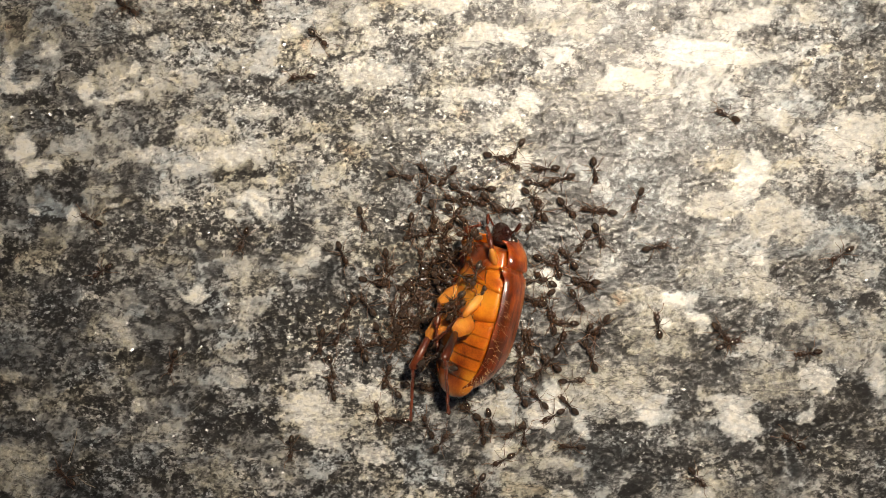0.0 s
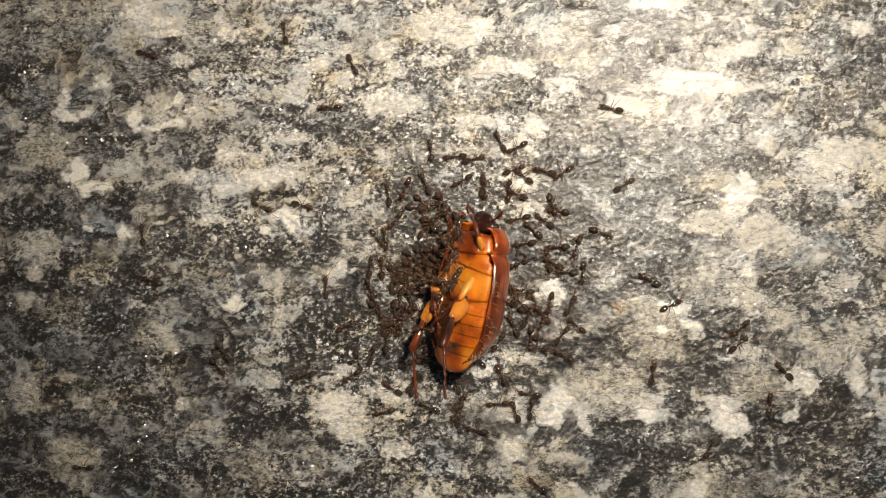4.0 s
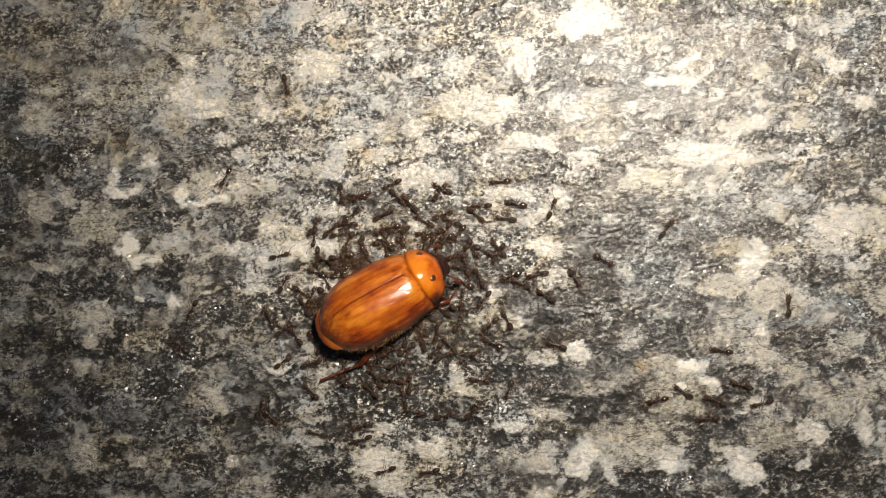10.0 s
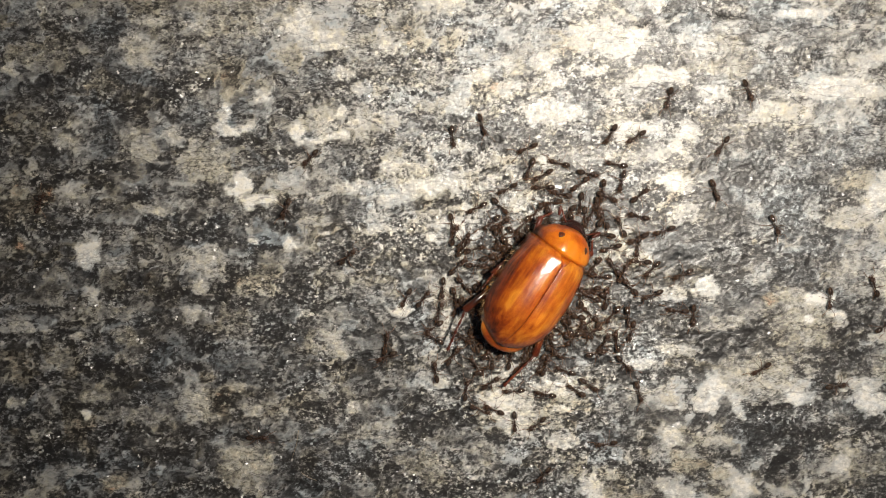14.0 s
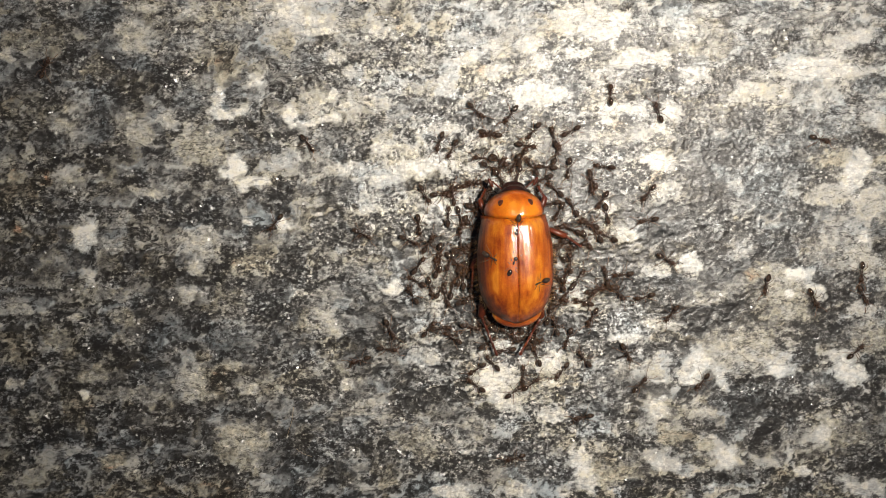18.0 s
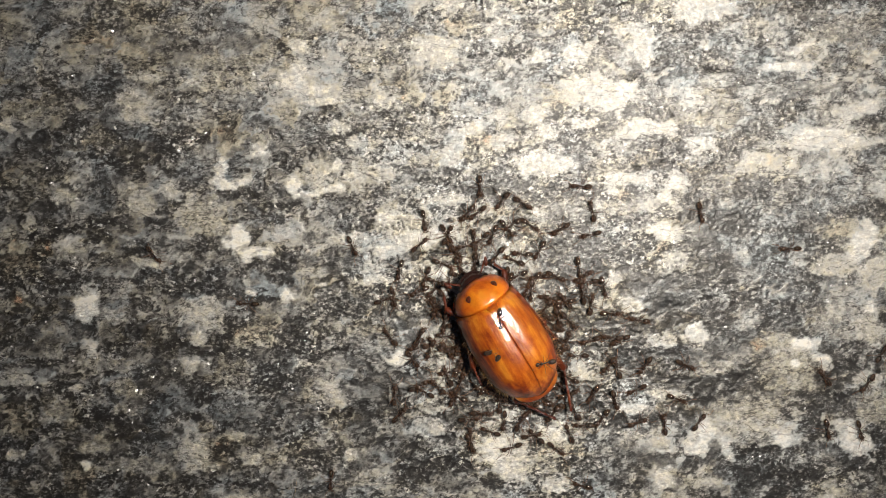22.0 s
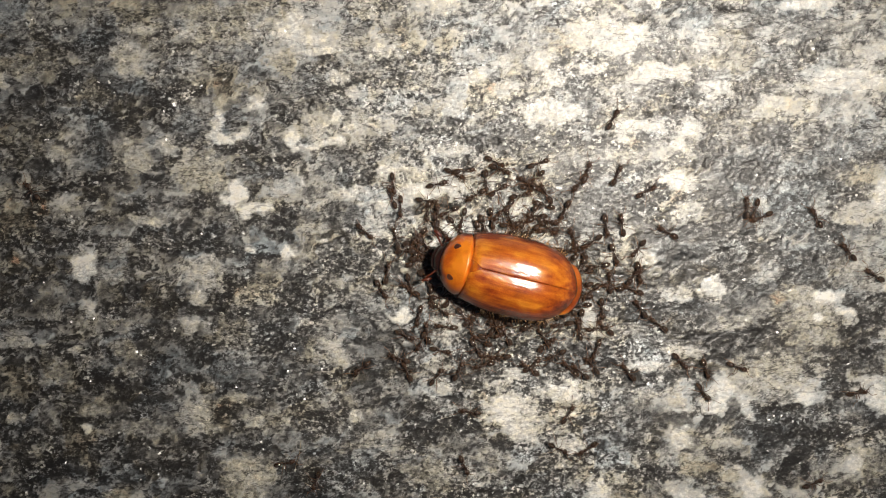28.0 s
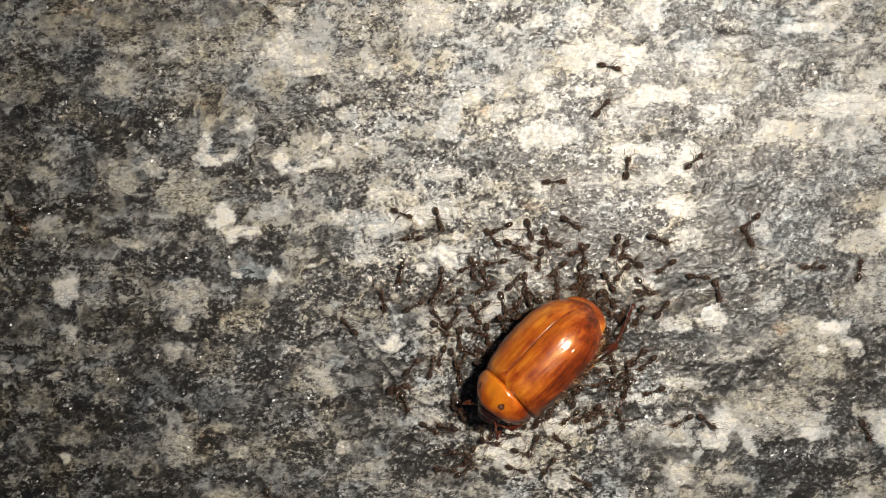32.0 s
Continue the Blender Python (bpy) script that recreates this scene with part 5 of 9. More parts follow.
stone.patch(20.76, 9.40, 1.58, 1.16, 8, 0.25, 0.42)
stone.patch(22.66, 9.97, 1.06, 0.63, 8, 0.86, 0.34)
stone.patch(22.45, 8.46, 1.16, 0.63, 8, 0.86, 0.34)
stone.patch(21.04, 6.66, 1.16, 0.74, 8, 0.97, 0.36)
stone.patch(33.92, 10.22, 4.75, 0.53, 3, 0.97, 0.36)
stone.patch(33.18, 10.73, 1.58, 0.53, 8, 0.97, 0.36)
stone.patch(36.71, 13.18, 0.63, 0.63, 8, 0.86, 0.34)
stone.patch(37.25, 11.07, 0.84, 0.63, 8, 0.86, 0.34)
stone.patch(33.57, 13.88, 0.63, 0.63, 8, 0.86, 0.34)
stone.patch(33.63, 11.77, 0.53, 0.32, 8, 0.25, 0.42)
stone.patch(32.42, 12.14, 1.58, 0.32, 8, 0.36, 0.42)
stone.patch(32.99, 8.94, 3.17, 0.95, 8, 0.67, 0.5)
stone.patch(33.73, 8.09, 0.48, 0.58, 8, 0.97, 0.36)
stone.patch(32.54, 7.76, 0.84, 0.42, 8, 0.86, 0.34)
stone.patch(31.07, 8.70, 0.32, 0.74, 8, 0.86, 0.34)
stone.patch(27.71, 8.94, 1.27, 0.84, 20, 0.86, 0.34)
stone.patch(26.73, 9.79, 0.84, 0.53, 8, 0.36, 0.42)
stone.patch(29.17, 7.99, 1.58, 0.84, 8, 0.67, 0.5)
stone.patch(25.35, 7.28, 2.11, 0.32, 8, 0.86, 0.34)
stone.patch(27.28, 6.81, 0.74, 0.42, 8, 0.67, 0.5)
stone.patch(24.17, 5.86, 2.64, 0.74, 8, 0.25, 0.42)
stone.patch(23.00, 4.67, 2.11, 1.06, 10, 0.25, 0.42)
stone.patch(22.77, 3.72, 1.06, 1.06, 8, 0.25, 0.42)
stone.patch(26.36, 4.91, 1.58, 0.84, 8, 0.36, 0.42)
stone.patch(26.33, 6.33, 2.11, 0.32, 5, 0.36, 0.42)
stone.patch(30.20, 5.39, 0.74, 0.74, 8, 0.86, 0.34)
stone.patch(31.66, 4.44, 1.37, 0.32, -8, 0.36, 0.42)
stone.patch(36.45, 5.63, 2.11, 0.42, 8, 0.36, 0.42)
stone.patch(36.99, 3.96, 2.01, 0.63, 8, 0.25, 0.42)
stone.patch(34.56, 4.44, 2.11, 0.53, 8, 0.36, 0.42)
stone.patch(23.51, 3.01, 0.84, 0.53, 8, 0.86, 0.34)
stone.patch(23.04, 2.05, 1.58, 0.74, 8, 0.67, 0.5)
stone.patch(25.22, 1.58, 0.63, 0.37, -20, 0.86, 0.34)
stone.patch(20.63, 2.29, 0.95, 0.74, 8, 0.86, 0.34)
stone.patch(28.34, 2.53, 1.27, 0.84, 8, 0.5, 0.08)
stone.patch(29.32, 1.81, 2.11, 0.63, 8, 0.36, 0.42)
stone.patch(34.65, 1.33, 3.17, 0.37, 8, 0.25, 0.42)
stone.patch(30.79, 0.85, 0.74, 0.42, 8, 0.25, 0.42)
stone.patch(32.50, 0.13, 1.37, 0.32, -25, 0.25, 0.42)
stone.patch(38.01, 2.29, 0.95, 0.95, 8, 0.74, 0.56)
stone.patch(36.61, 0.37, 0.95, 0.84, 8, 0.74, 0.56)
stone.patch(35.44, -1.07, 1.58, 1.06, 8, 0.67, 0.5)
stone.patch(35.17, 0.13, 1.58, 0.53, 8, 0.36, 0.42)
stone.patch(28.87, 0.14, 0.74, 0.53, 8, 0.86, 0.34)
stone.patch(26.45, 0.38, 0.95, 0.63, 8, 0.67, 0.5)
stone.patch(24.76, 0.38, 0.74, 0.74, 8, 0.25, 0.42)
stone.patch(20.67, -0.34, 1.27, 0.74, 8, 0.86, 0.34)
stone.patch(22.38, -1.06, 0.95, 0.74, 8, 0.67, 0.5)
stone.patch(22.16, -2.74, 1.37, 1.06, 8, 0.36, 0.42)
stone.patch(24.81, -2.02, 1.06, 0.74, 8, 0.25, 0.42)
stone.patch(26.74, -1.78, 1.27, 0.95, 8, 0.86, 0.34)
stone.patch(27.01, -3.23, 2.11, 0.74, 8, 0.25, 0.42)
stone.patch(30.37, -1.79, 2.11, 0.74, 8, 0.25, 0.42)
stone.patch(34.25, -1.79, 2.64, 0.53, 8, 0.25, 0.42)
stone.patch(30.89, -3.23, 1.58, 0.74, 8, 0.36, 0.42)
stone.patch(37.69, -3.24, 1.27, 0.95, 8, 0.67, 0.5)
stone.patch(30.69, -4.92, 1.58, 0.74, 8, 0.15, 0.36)
stone.patch(31.89, -4.44, 1.06, 0.63, 8, 0.15, 0.36)
stone.patch(26.56, -4.91, 1.58, 0.74, 8, 0.67, 0.5)
stone.patch(23.65, -4.67, 1.58, 0.63, 8, 0.25, 0.42)
stone.patch(28.04, -5.89, 1.58, 0.53, 8, 0.36, 0.42)
stone.patch(12.57, -9.73, 0.74, 1.06, 8, 0.86, 0.34)
stone.patch(10.87, -8.76, 0.63, 0.53, 8, 0.86, 0.34)
stone.patch(13.04, -8.28, 1.27, 0.74, 8, 0.36, 0.42)
stone.patch(16.46, -10.72, 1.06, 0.84, 8, 0.86, 0.34)
stone.patch(18.86, -8.29, 1.58, 0.74, 8, 0.36, 0.42)
stone.patch(19.36, -9.26, 1.06, 0.84, 8, 0.25, 0.42)
stone.patch(16.74, -13.41, 0.95, 0.53, 8, 0.86, 0.34)
stone.patch(15.03, -12.67, 1.37, 0.53, 8, 0.25, 0.42)
stone.patch(14.56, -14.62, 2.11, 0.84, 8, 0.25, 0.42)
stone.patch(3.38, -14.10, 2.64, 0.84, 8, 0.25, 0.42)
stone.patch(1.93, -15.31, 1.58, 0.53, 8, 0.25, 0.42)
stone.patch(4.84, -15.57, 1.58, 0.74, 8, 0.97, 0.36)
stone.patch(5.09, -17.29, 2.38, 0.95, 8, 0.97, 0.36)
stone.patch(6.07, -19.27, 2.11, 1.37, 8, 0.97, 0.36)
stone.patch(3.38, -18.02, 0.74, 0.63, 8, 0.86, 0.34)
stone.patch(1.92, -17.03, 1.58, 0.74, 8, 0.63, 0.68)
stone.patch(2.90, -19.50, 0.84, 0.63, 8, 0.67, 0.5)
stone.patch(1.92, -19.99, 1.27, 0.53, 8, 0.25, 0.42)
stone.patch(10.44, -16.33, 1.32, 0.84, 8, 0.86, 0.34)
stone.patch(10.69, -18.05, 0.84, 0.32, 8, 0.86, 0.34)
stone.patch(8.72, -14.60, 0.74, 0.53, 8, 0.67, 0.5)
stone.patch(12.12, -14.13, 0.84, 0.53, 8, 0.86, 0.34)
stone.patch(17.27, -16.35, 1.06, 0.63, 8, 0.86, 0.34)
stone.patch(17.99, -15.62, 1.06, 0.63, 8, 0.25, 0.42)
stone.patch(12.14, -16.09, 1.06, 0.84, 8, 0.52, 0.36)
stone.patch(11.68, -19.04, 3.17, 0.63, 8, 0.36, 0.42)
stone.patch(13.64, -19.45, 1.06, 0.26, 8, 0.25, 0.42)
stone.patch(14.46, -19.06, 0.32, 0.26, 8, 0.86, 0.34)
stone.patch(16.56, -18.82, 3.17, 1.06, 8, 0.52, 0.36)
stone.patch(19.77, -20.57, 0.63, 1.16, 8, 0.86, 0.34)
stone.patch(10.96, -21.27, 1.16, 0.53, 8, 0.86, 0.34)
stone.patch(8.75, -20.27, 1.27, 0.53, 8, 0.25, 0.42)
stone.patch(4.36, -20.89, 3.17, 0.21, 8, 0.25, 0.42)
stone.patch(15.62, -21.54, 2.11, 0.53, 8, 0.36, 0.42)
stone.patch(4.36, -22.48, 1.58, 0.84, 8, 0.67, 0.5)
stone.patch(1.92, -21.72, 1.06, 0.63, 8, 0.36, 0.42)
stone.patch(9.75, -23.75, 2.11, 0.74, 8, 0.25, 0.42)
stone.patch(5.35, -25.22, 3.70, 0.63, 8, 0.25, 0.42)
stone.patch(2.90, -25.95, 2.11, 0.84, 8, 0.25, 0.42)
stone.patch(8.28, -22.50, 0.74, 0.53, 8, 0.67, 0.5)
stone.patch(2.90, -24.36, 0.84, 0.37, 8, 0.86, 0.34)
stone.patch(16.13, -23.28, 2.11, 0.42, -12, 0.25, 0.42)
stone.patch(18.59, -23.79, 2.11, 0.32, -8, 0.25, 0.42)
stone.patch(13.45, -26.01, 1.32, 1.58, 8, 0.86, 0.34)
stone.patch(12.70, -24.51, 0.63, 0.84, 8, 0.86, 0.34)
stone.patch(16.41, -26.03, 2.11, 1.06, 8, 0.63, 0.68)
stone.patch(18.63, -26.54, 1.58, 0.84, 8, 0.63, 0.68)
stone.patch(15.18, -26.77, 1.06, 0.74, 8, 0.36, 0.42)
stone.patch(10.75, -26.50, 1.58, 0.74, 8, 0.15, 0.36)
stone.patch(5.84, -26.72, 0.95, 0.53, 8, 0.67, 0.5)
stone.patch(23.45, -7.09, 1.37, 1.06, 8, 0.86, 0.34)
stone.patch(26.14, -7.82, 2.11, 0.84, 8, 0.25, 0.42)
stone.patch(25.14, -6.61, 1.27, 0.53, 8, 0.15, 0.36)
stone.patch(23.25, -9.27, 1.27, 0.63, 8, 0.52, 0.36)
stone.patch(21.31, -9.76, 1.58, 0.95, 8, 0.25, 0.42)
stone.patch(22.80, -11.47, 2.11, 0.74, 8, 0.25, 0.42)
stone.patch(26.43, -10.01, 1.27, 0.84, 8, 0.67, 0.5)
stone.patch(27.18, -11.24, 2.64, 0.53, 8, 0.36, 0.42)
stone.patch(28.48, -8.07, 0.53, 0.63, 8, 0.6, 0.97)
stone.patch(30.28, -7.83, 1.37, 0.74, 8, 0.67, 0.5)
stone.patch(32.71, -7.74, 1.06, 0.53, 8, 0.86, 0.34)
stone.patch(32.03, -9.78, 2.38, 1.16, 8, 0.74, 0.56)
stone.patch(32.13, -9.69, 0.42, 0.37, 8, 0.86, 0.34)
stone.patch(35.06, -9.69, 0.63, 0.53, 8, 0.86, 0.34)
stone.patch(33.06, -11.74, 2.90, 1.06, 8, 0.74, 0.56)
stone.patch(33.82, -12.73, 1.06, 0.84, 8, 0.52, 0.36)
stone.patch(36.67, -9.55, 1.37, 1.06, 8, 0.15, 0.36)
stone.patch(37.87, -8.82, 1.06, 0.53, 8, 0.25, 0.42)
stone.patch(37.24, -12.25, 1.37, 0.74, 8, 0.25, 0.42)
stone.patch(36.04, -13.22, 2.11, 0.37, 20, 0.25, 0.42)
stone.patch(30.92, -14.19, 0.95, 0.48, 8, 0.15, 0.36)
stone.patch(33.62, -14.44, 2.64, 0.26, 8, 0.25, 0.42)
stone.patch(37.30, -14.21, 1.06, 0.42, 8, 0.25, 0.42)
stone.patch(36.56, -14.21, 1.06, 0.42, 8, 0.67, 0.5)
stone.patch(26.26, -13.93, 3.17, 0.74, 8, 0.63, 0.68)
stone.patch(22.87, -15.64, 1.06, 0.84, 8, 0.86, 0.34)
stone.patch(23.15, -17.12, 1.80, 1.06, 8, 0.86, 0.34)
stone.patch(25.11, -17.37, 0.53, 0.42, 8, 0.63, 0.68)
stone.patch(25.83, -16.63, 0.63, 0.95, 8, 0.86, 0.34)
stone.patch(21.89, -15.14, 0.84, 0.74, 8, 0.25, 0.42)
stone.patch(21.16, -15.38, 0.74, 0.74, 8, 0.15, 0.36)
stone.patch(27.78, -15.90, 2.11, 1.06, 8, 0.67, 0.5)
stone.patch(28.78, -17.14, 1.58, 0.63, 8, 0.63, 0.68)
stone.patch(31.72, -16.90, 1.27, 0.63, 8, 0.86, 0.34)
stone.patch(38.35, -16.68, 1.32, 0.95, 8, 0.74, 0.56)
stone.patch(37.63, -17.17, 0.84, 0.95, 8, 0.86, 0.34)
stone.patch(30.28, -18.13, 1.27, 0.32, 8, 0.15, 0.36)
stone.patch(34.21, -17.90, 1.58, 0.84, 8, 0.36, 0.42)
stone.patch(34.71, -18.40, 0.74, 0.32, 8, 0.86, 0.34)
stone.patch(35.97, -19.40, 1.27, 0.42, 8, 0.67, 0.5)
stone.patch(34.27, -20.13, 1.58, 0.63, 8, 0.15, 0.36)
stone.patch(31.84, -21.37, 2.11, 0.95, 8, 0.15, 0.36)
stone.patch(28.59, -19.36, 1.37, 0.53, 8, 0.25, 0.42)
stone.patch(32.30, -20.37, 1.58, 0.53, 8, 0.15, 0.36)
stone.patch(36.18, -18.16, 2.11, 0.63, 8, 0.36, 0.42)
stone.patch(20.49, -19.58, 0.63, 1.06, 8, 0.67, 0.5)
stone.patch(22.96, -20.58, 2.64, 0.42, 8, 0.74, 0.56)
stone.patch(21.51, -21.82, 0.84, 0.74, 8, 0.67, 0.5)
stone.patch(23.97, -21.83, 1.85, 0.53, 8, 0.36, 0.42)
stone.patch(25.21, -22.58, 0.84, 0.63, 8, 0.15, 0.36)
stone.patch(21.78, -23.31, 1.32, 0.74, 8, 0.63, 0.68)
stone.patch(24.25, -23.82, 1.06, 0.42, 8, 0.74, 0.56)
stone.patch(26.48, -24.33, 1.16, 1.27, 8, 0.86, 0.34)
stone.patch(28.40, -22.10, 1.27, 0.95, 8, 0.52, 0.36)
stone.patch(29.92, -23.60, 1.58, 0.74, 15, 0.25, 0.42)
stone.patch(35.08, -22.63, 0.95, 1.06, 8, 0.86, 0.34)
stone.patch(33.60, -22.62, 0.74, 0.74, 8, 0.25, 0.42)
stone.patch(37.05, -22.39, 1.06, 0.53, 8, 0.67, 0.5)
stone.patch(32.41, -24.36, 0.84, 0.63, 8, 0.86, 0.34)
stone.patch(33.94, -26.13, 0.74, 0.63, 8, 0.86, 0.34)
stone.patch(33.38, -23.87, 0.74, 0.32, 8, 0.25, 0.42)
stone.patch(31.68, -24.86, 0.53, 0.53, 8, 0.25, 0.42)
stone.patch(21.07, -25.30, 1.32, 0.74, 8, 0.86, 0.34)
stone.patch(23.06, -26.07, 0.84, 0.53, 8, 0.5, 0.08)
stone.patch(24.55, -26.83, 1.37, 0.53, 8, 0.15, 0.36)
stone.patch(21.10, -27.06, 1.06, 0.53, 8, 0.15, 0.36)
stone.patch(28.00, -26.09, 1.58, 0.74, 8, 0.36, 0.42)
stone.patch(30.47, -26.11, 0.74, 0.74, 8, 0.25, 0.42)
stone.patch(35.94, -26.89, 2.11, 0.63, 8, 0.25, 0.42)
stone.patch(30.45, -25.10, 1.06, 0.63, 8, 0.67, 0.5)
stone.patch(38.67, -26.91, 1.16, 0.74, 8, 0.86, 0.34)
stone.patch(37.87, -25.14, 1.58, 0.84, 8, 0.36, 0.42)
stone.crystal(-21.76, 7.26, 1.10, 0.99, 0, "blue")
stone.crystal(-10.74, 10.55, 1.60, 1.38, 0, "blue")
stone.crystal(-0.96, 5.49, 1.11, 0.70, 0, "blue")
stone.crystal(28.21, 3.30, 4.59, 0.86, 5, "blue")
stone.crystal(33.77, 4.59, 4.08, 0.55, 3, "blue")
stone.crystal(23.29, -3.16, 1.02, 0.66, 0, "blue")
stone.crystal(29.46, -3.54, 4.11, 0.46, 0, "blue")
stone.crystal(-27.65, -10.94, 0.91, 0.62, 0, "blue")
stone.crystal(6.67, -24.43, 3.64, 1.06, 0, "blue")
stone.crystal(10.85, -25.48, 2.34, 1.01, 0, "blue")
stone.crystal(-7.84, -22.86, 2.58, 1.27, 0, "blue")
stone.crystal(-0.20, 15.92, 1.49, 0.63, 0, "blue")
stone.crystal(28.36, 15.94, 2.34, 0.85, 0, "blue")
stone.crystal(30.20, 1.64, 2.36, 1.16, 0, "blue")
stone.crystal(31.35, -5.09, 2.36, 0.87, 0, "blue")
stone.crystal(31.00, -4.62, 3.25, 1.67, 5, "blue")
stone.crystal(29.44, 0.80, 2.79, 2.37, 0, "blue")
stone.crystal(26.08, 4.28, 2.80, 1.42, 0, "blue")
stone.crystal(36.04, 4.44, 2.29, 1.17, 5, "blue")
stone.crystal(35.92, -13.30, 2.31, 0.96, 5, "blue")
stone.crystal(-34.24, 14.94, 1.58, 0.44, -30, "mica")
stone.crystal(-32.25, 15.54, 1.48, 0.24, 15, "mica")
stone.crystal(-22.64, 13.91, 2.98, 0.24, 3, "mica")
stone.crystal(-29.33, 13.86, 1.98, 0.49, 0, "mica")
stone.crystal(-22.71, 9.97, 1.24, 0.74, 20, "mica")
stone.crystal(-23.74, 7.99, 1.00, 0.89, 30, "mica")
stone.crystal(-33.72, 7.18, 1.24, 0.99, 20, "mica")
stone.crystal(-35.13, 1.70, 1.50, 0.40, 10, "mica")
stone.crystal(-24.32, 3.96, 1.70, 0.30, 10, "mica")
stone.crystal(-30.85, 2.62, 2.25, 0.25, 15, "mica")
stone.crystal(-17.79, 5.29, 2.26, 0.40, -3, "mica")
stone.crystal(-14.79, 4.41, 2.01, 0.45, 0, "mica")
stone.crystal(-10.83, 11.98, 1.50, 0.39, 10, "mica")
stone.crystal(-4.24, 12.32, 2.25, 0.69, 5, "mica")
stone.crystal(-1.64, 12.53, 1.25, 0.54, 0, "mica")
stone.crystal(-6.75, 2.76, 2.02, 0.35, 15, "mica")
stone.crystal(-0.46, 6.89, 1.76, 0.60, 20, "mica")
stone.crystal(1.30, 6.11, 1.01, 0.40, 0, "mica")
stone.crystal(6.56, 9.28, 1.01, 0.15, 22, "mica")
stone.crystal(8.57, 9.84, 1.21, 0.15, 28, "mica")
stone.crystal(9.92, 10.34, 0.70, 0.15, 35, "mica")
stone.crystal(7.11, 5.69, 1.62, 0.65, 0, "mica")
stone.crystal(10.64, 5.66, 1.52, 0.30, -5, "mica")
stone.crystal(11.45, 2.71, 1.42, 0.91, 0, "mica")
stone.crystal(15.07, 12.26, 2.01, 0.25, 25, "mica")
stone.crystal(13.32, 11.45, 1.01, 0.25, 20, "mica")
stone.crystal(16.41, 12.86, 0.70, 0.25, 30, "mica")
stone.crystal(19.64, 10.61, 0.91, 0.60, 40, "mica")
stone.crystal(19.44, 8.27, 1.72, 0.75, 5, "mica")
stone.crystal(21.13, 11.51, 0.35, 0.45, 0, "mica")
stone.crystal(37.79, 12.17, 1.01, 0.25, 10, "mica")
stone.crystal(25.87, 13.22, 0.71, 0.25, 30, "mica")
stone.crystal(27.00, 9.56, 2.03, 0.30, 20, "mica")
stone.crystal(24.08, 5.29, 2.24, 0.70, 15, "mica")
stone.crystal(22.07, 4.43, 1.22, 0.60, 30, "mica")
stone.crystal(37.35, 4.51, 2.45, 0.35, 8, "mica")
stone.crystal(29.26, 2.25, 3.06, 0.25, 5, "mica")
stone.crystal(15.30, 0.46, 1.93, 0.76, 0, "mica")
stone.crystal(23.52, -2.04, 1.28, 0.46, 0, "mica")
stone.crystal(24.90, -5.61, 2.05, 0.82, 0, "mica")
stone.crystal(29.01, -5.59, 2.06, 0.56, 5, "mica")
stone.crystal(32.06, -4.56, 2.06, 0.46, 0, "mica")
stone.crystal(35.32, -9.18, 1.03, 0.98, 0, "mica")
stone.crystal(36.54, -11.25, 1.55, 0.47, 0, "mica")
stone.crystal(24.04, -11.80, 1.76, 0.57, 5, "mica")
stone.crystal(-35.52, 0.19, 0.65, 0.45, 0, "mica")
stone.crystal(-32.95, -1.05, 0.75, 0.25, 0, "mica")
stone.crystal(-20.15, -5.54, 0.15, 0.46, 10, "mica")
stone.crystal(-21.37, 0.27, 1.21, 0.65, 0, "mica")
stone.crystal(-22.44, -3.07, 3.53, 0.41, -3, "mica")
stone.crystal(-14.85, -1.21, 2.02, 1.01, 0, "mica")
stone.crystal(-29.10, -8.13, 1.52, 0.56, 15, "mica")
stone.crystal(-24.55, -8.37, 2.79, 0.56, 8, "mica")
stone.crystal(-19.47, -7.58, 1.52, 0.31, 35, "mica")
stone.crystal(-21.02, -8.87, 1.78, 0.20, 0, "mica")
stone.crystal(-35.72, -9.94, 3.54, 0.26, 8, "mica")
stone.crystal(-37.56, -12.10, 2.03, 0.21, 0, "mica")
stone.crystal(-33.77, -12.50, 0.71, 0.67, 0, "mica")
stone.crystal(-19.01, -10.71, 0.61, 0.15, 20, "mica")
stone.crystal(-14.44, -11.41, 2.45, 0.57, 10, "mica")
stone.crystal(-30.79, -15.07, 1.93, 0.93, 0, "mica")
stone.crystal(-28.27, -16.10, 1.78, 0.47, 8, "mica")
stone.crystal(-23.41, -15.05, 2.04, 0.31, 8, "mica")
stone.crystal(-21.57, -17.80, 0.20, 0.21, 0, "mica")
stone.crystal(-39.08, -18.20, 0.41, 0.94, 0, "mica")
stone.crystal(-31.13, -18.24, 1.02, 0.21, 0, "mica")
stone.crystal(-25.04, -20.52, 0.46, 1.15, 0, "mica")
stone.crystal(-17.64, -23.40, 0.36, 0.26, 50, "mica")
stone.crystal(-36.60, -22.11, 2.97, 0.94, 0, "mica")
stone.crystal(-35.10, -23.42, 1.43, 0.58, 0, "mica")
stone.crystal(-21.79, -25.51, 2.99, 0.48, 0, "mica")
stone.crystal(-19.22, -26.04, 0.77, 0.42, 0, "mica")
stone.crystal(-0.07, -25.76, 1.82, 0.48, 0, "mica")
stone.crystal(4.08, -25.22, 3.02, 0.48, 3, "mica")
stone.crystal(-10.91, -18.14, 2.06, 0.68, 0, "mica")
stone.crystal(-0.61, -19.43, 2.99, 0.63, 5, "mica")
stone.crystal(28.96, -19.90, 1.56, 0.47, 0, "mica")
stone.crystal(30.72, -18.05, 1.04, 0.42, 0, "mica")
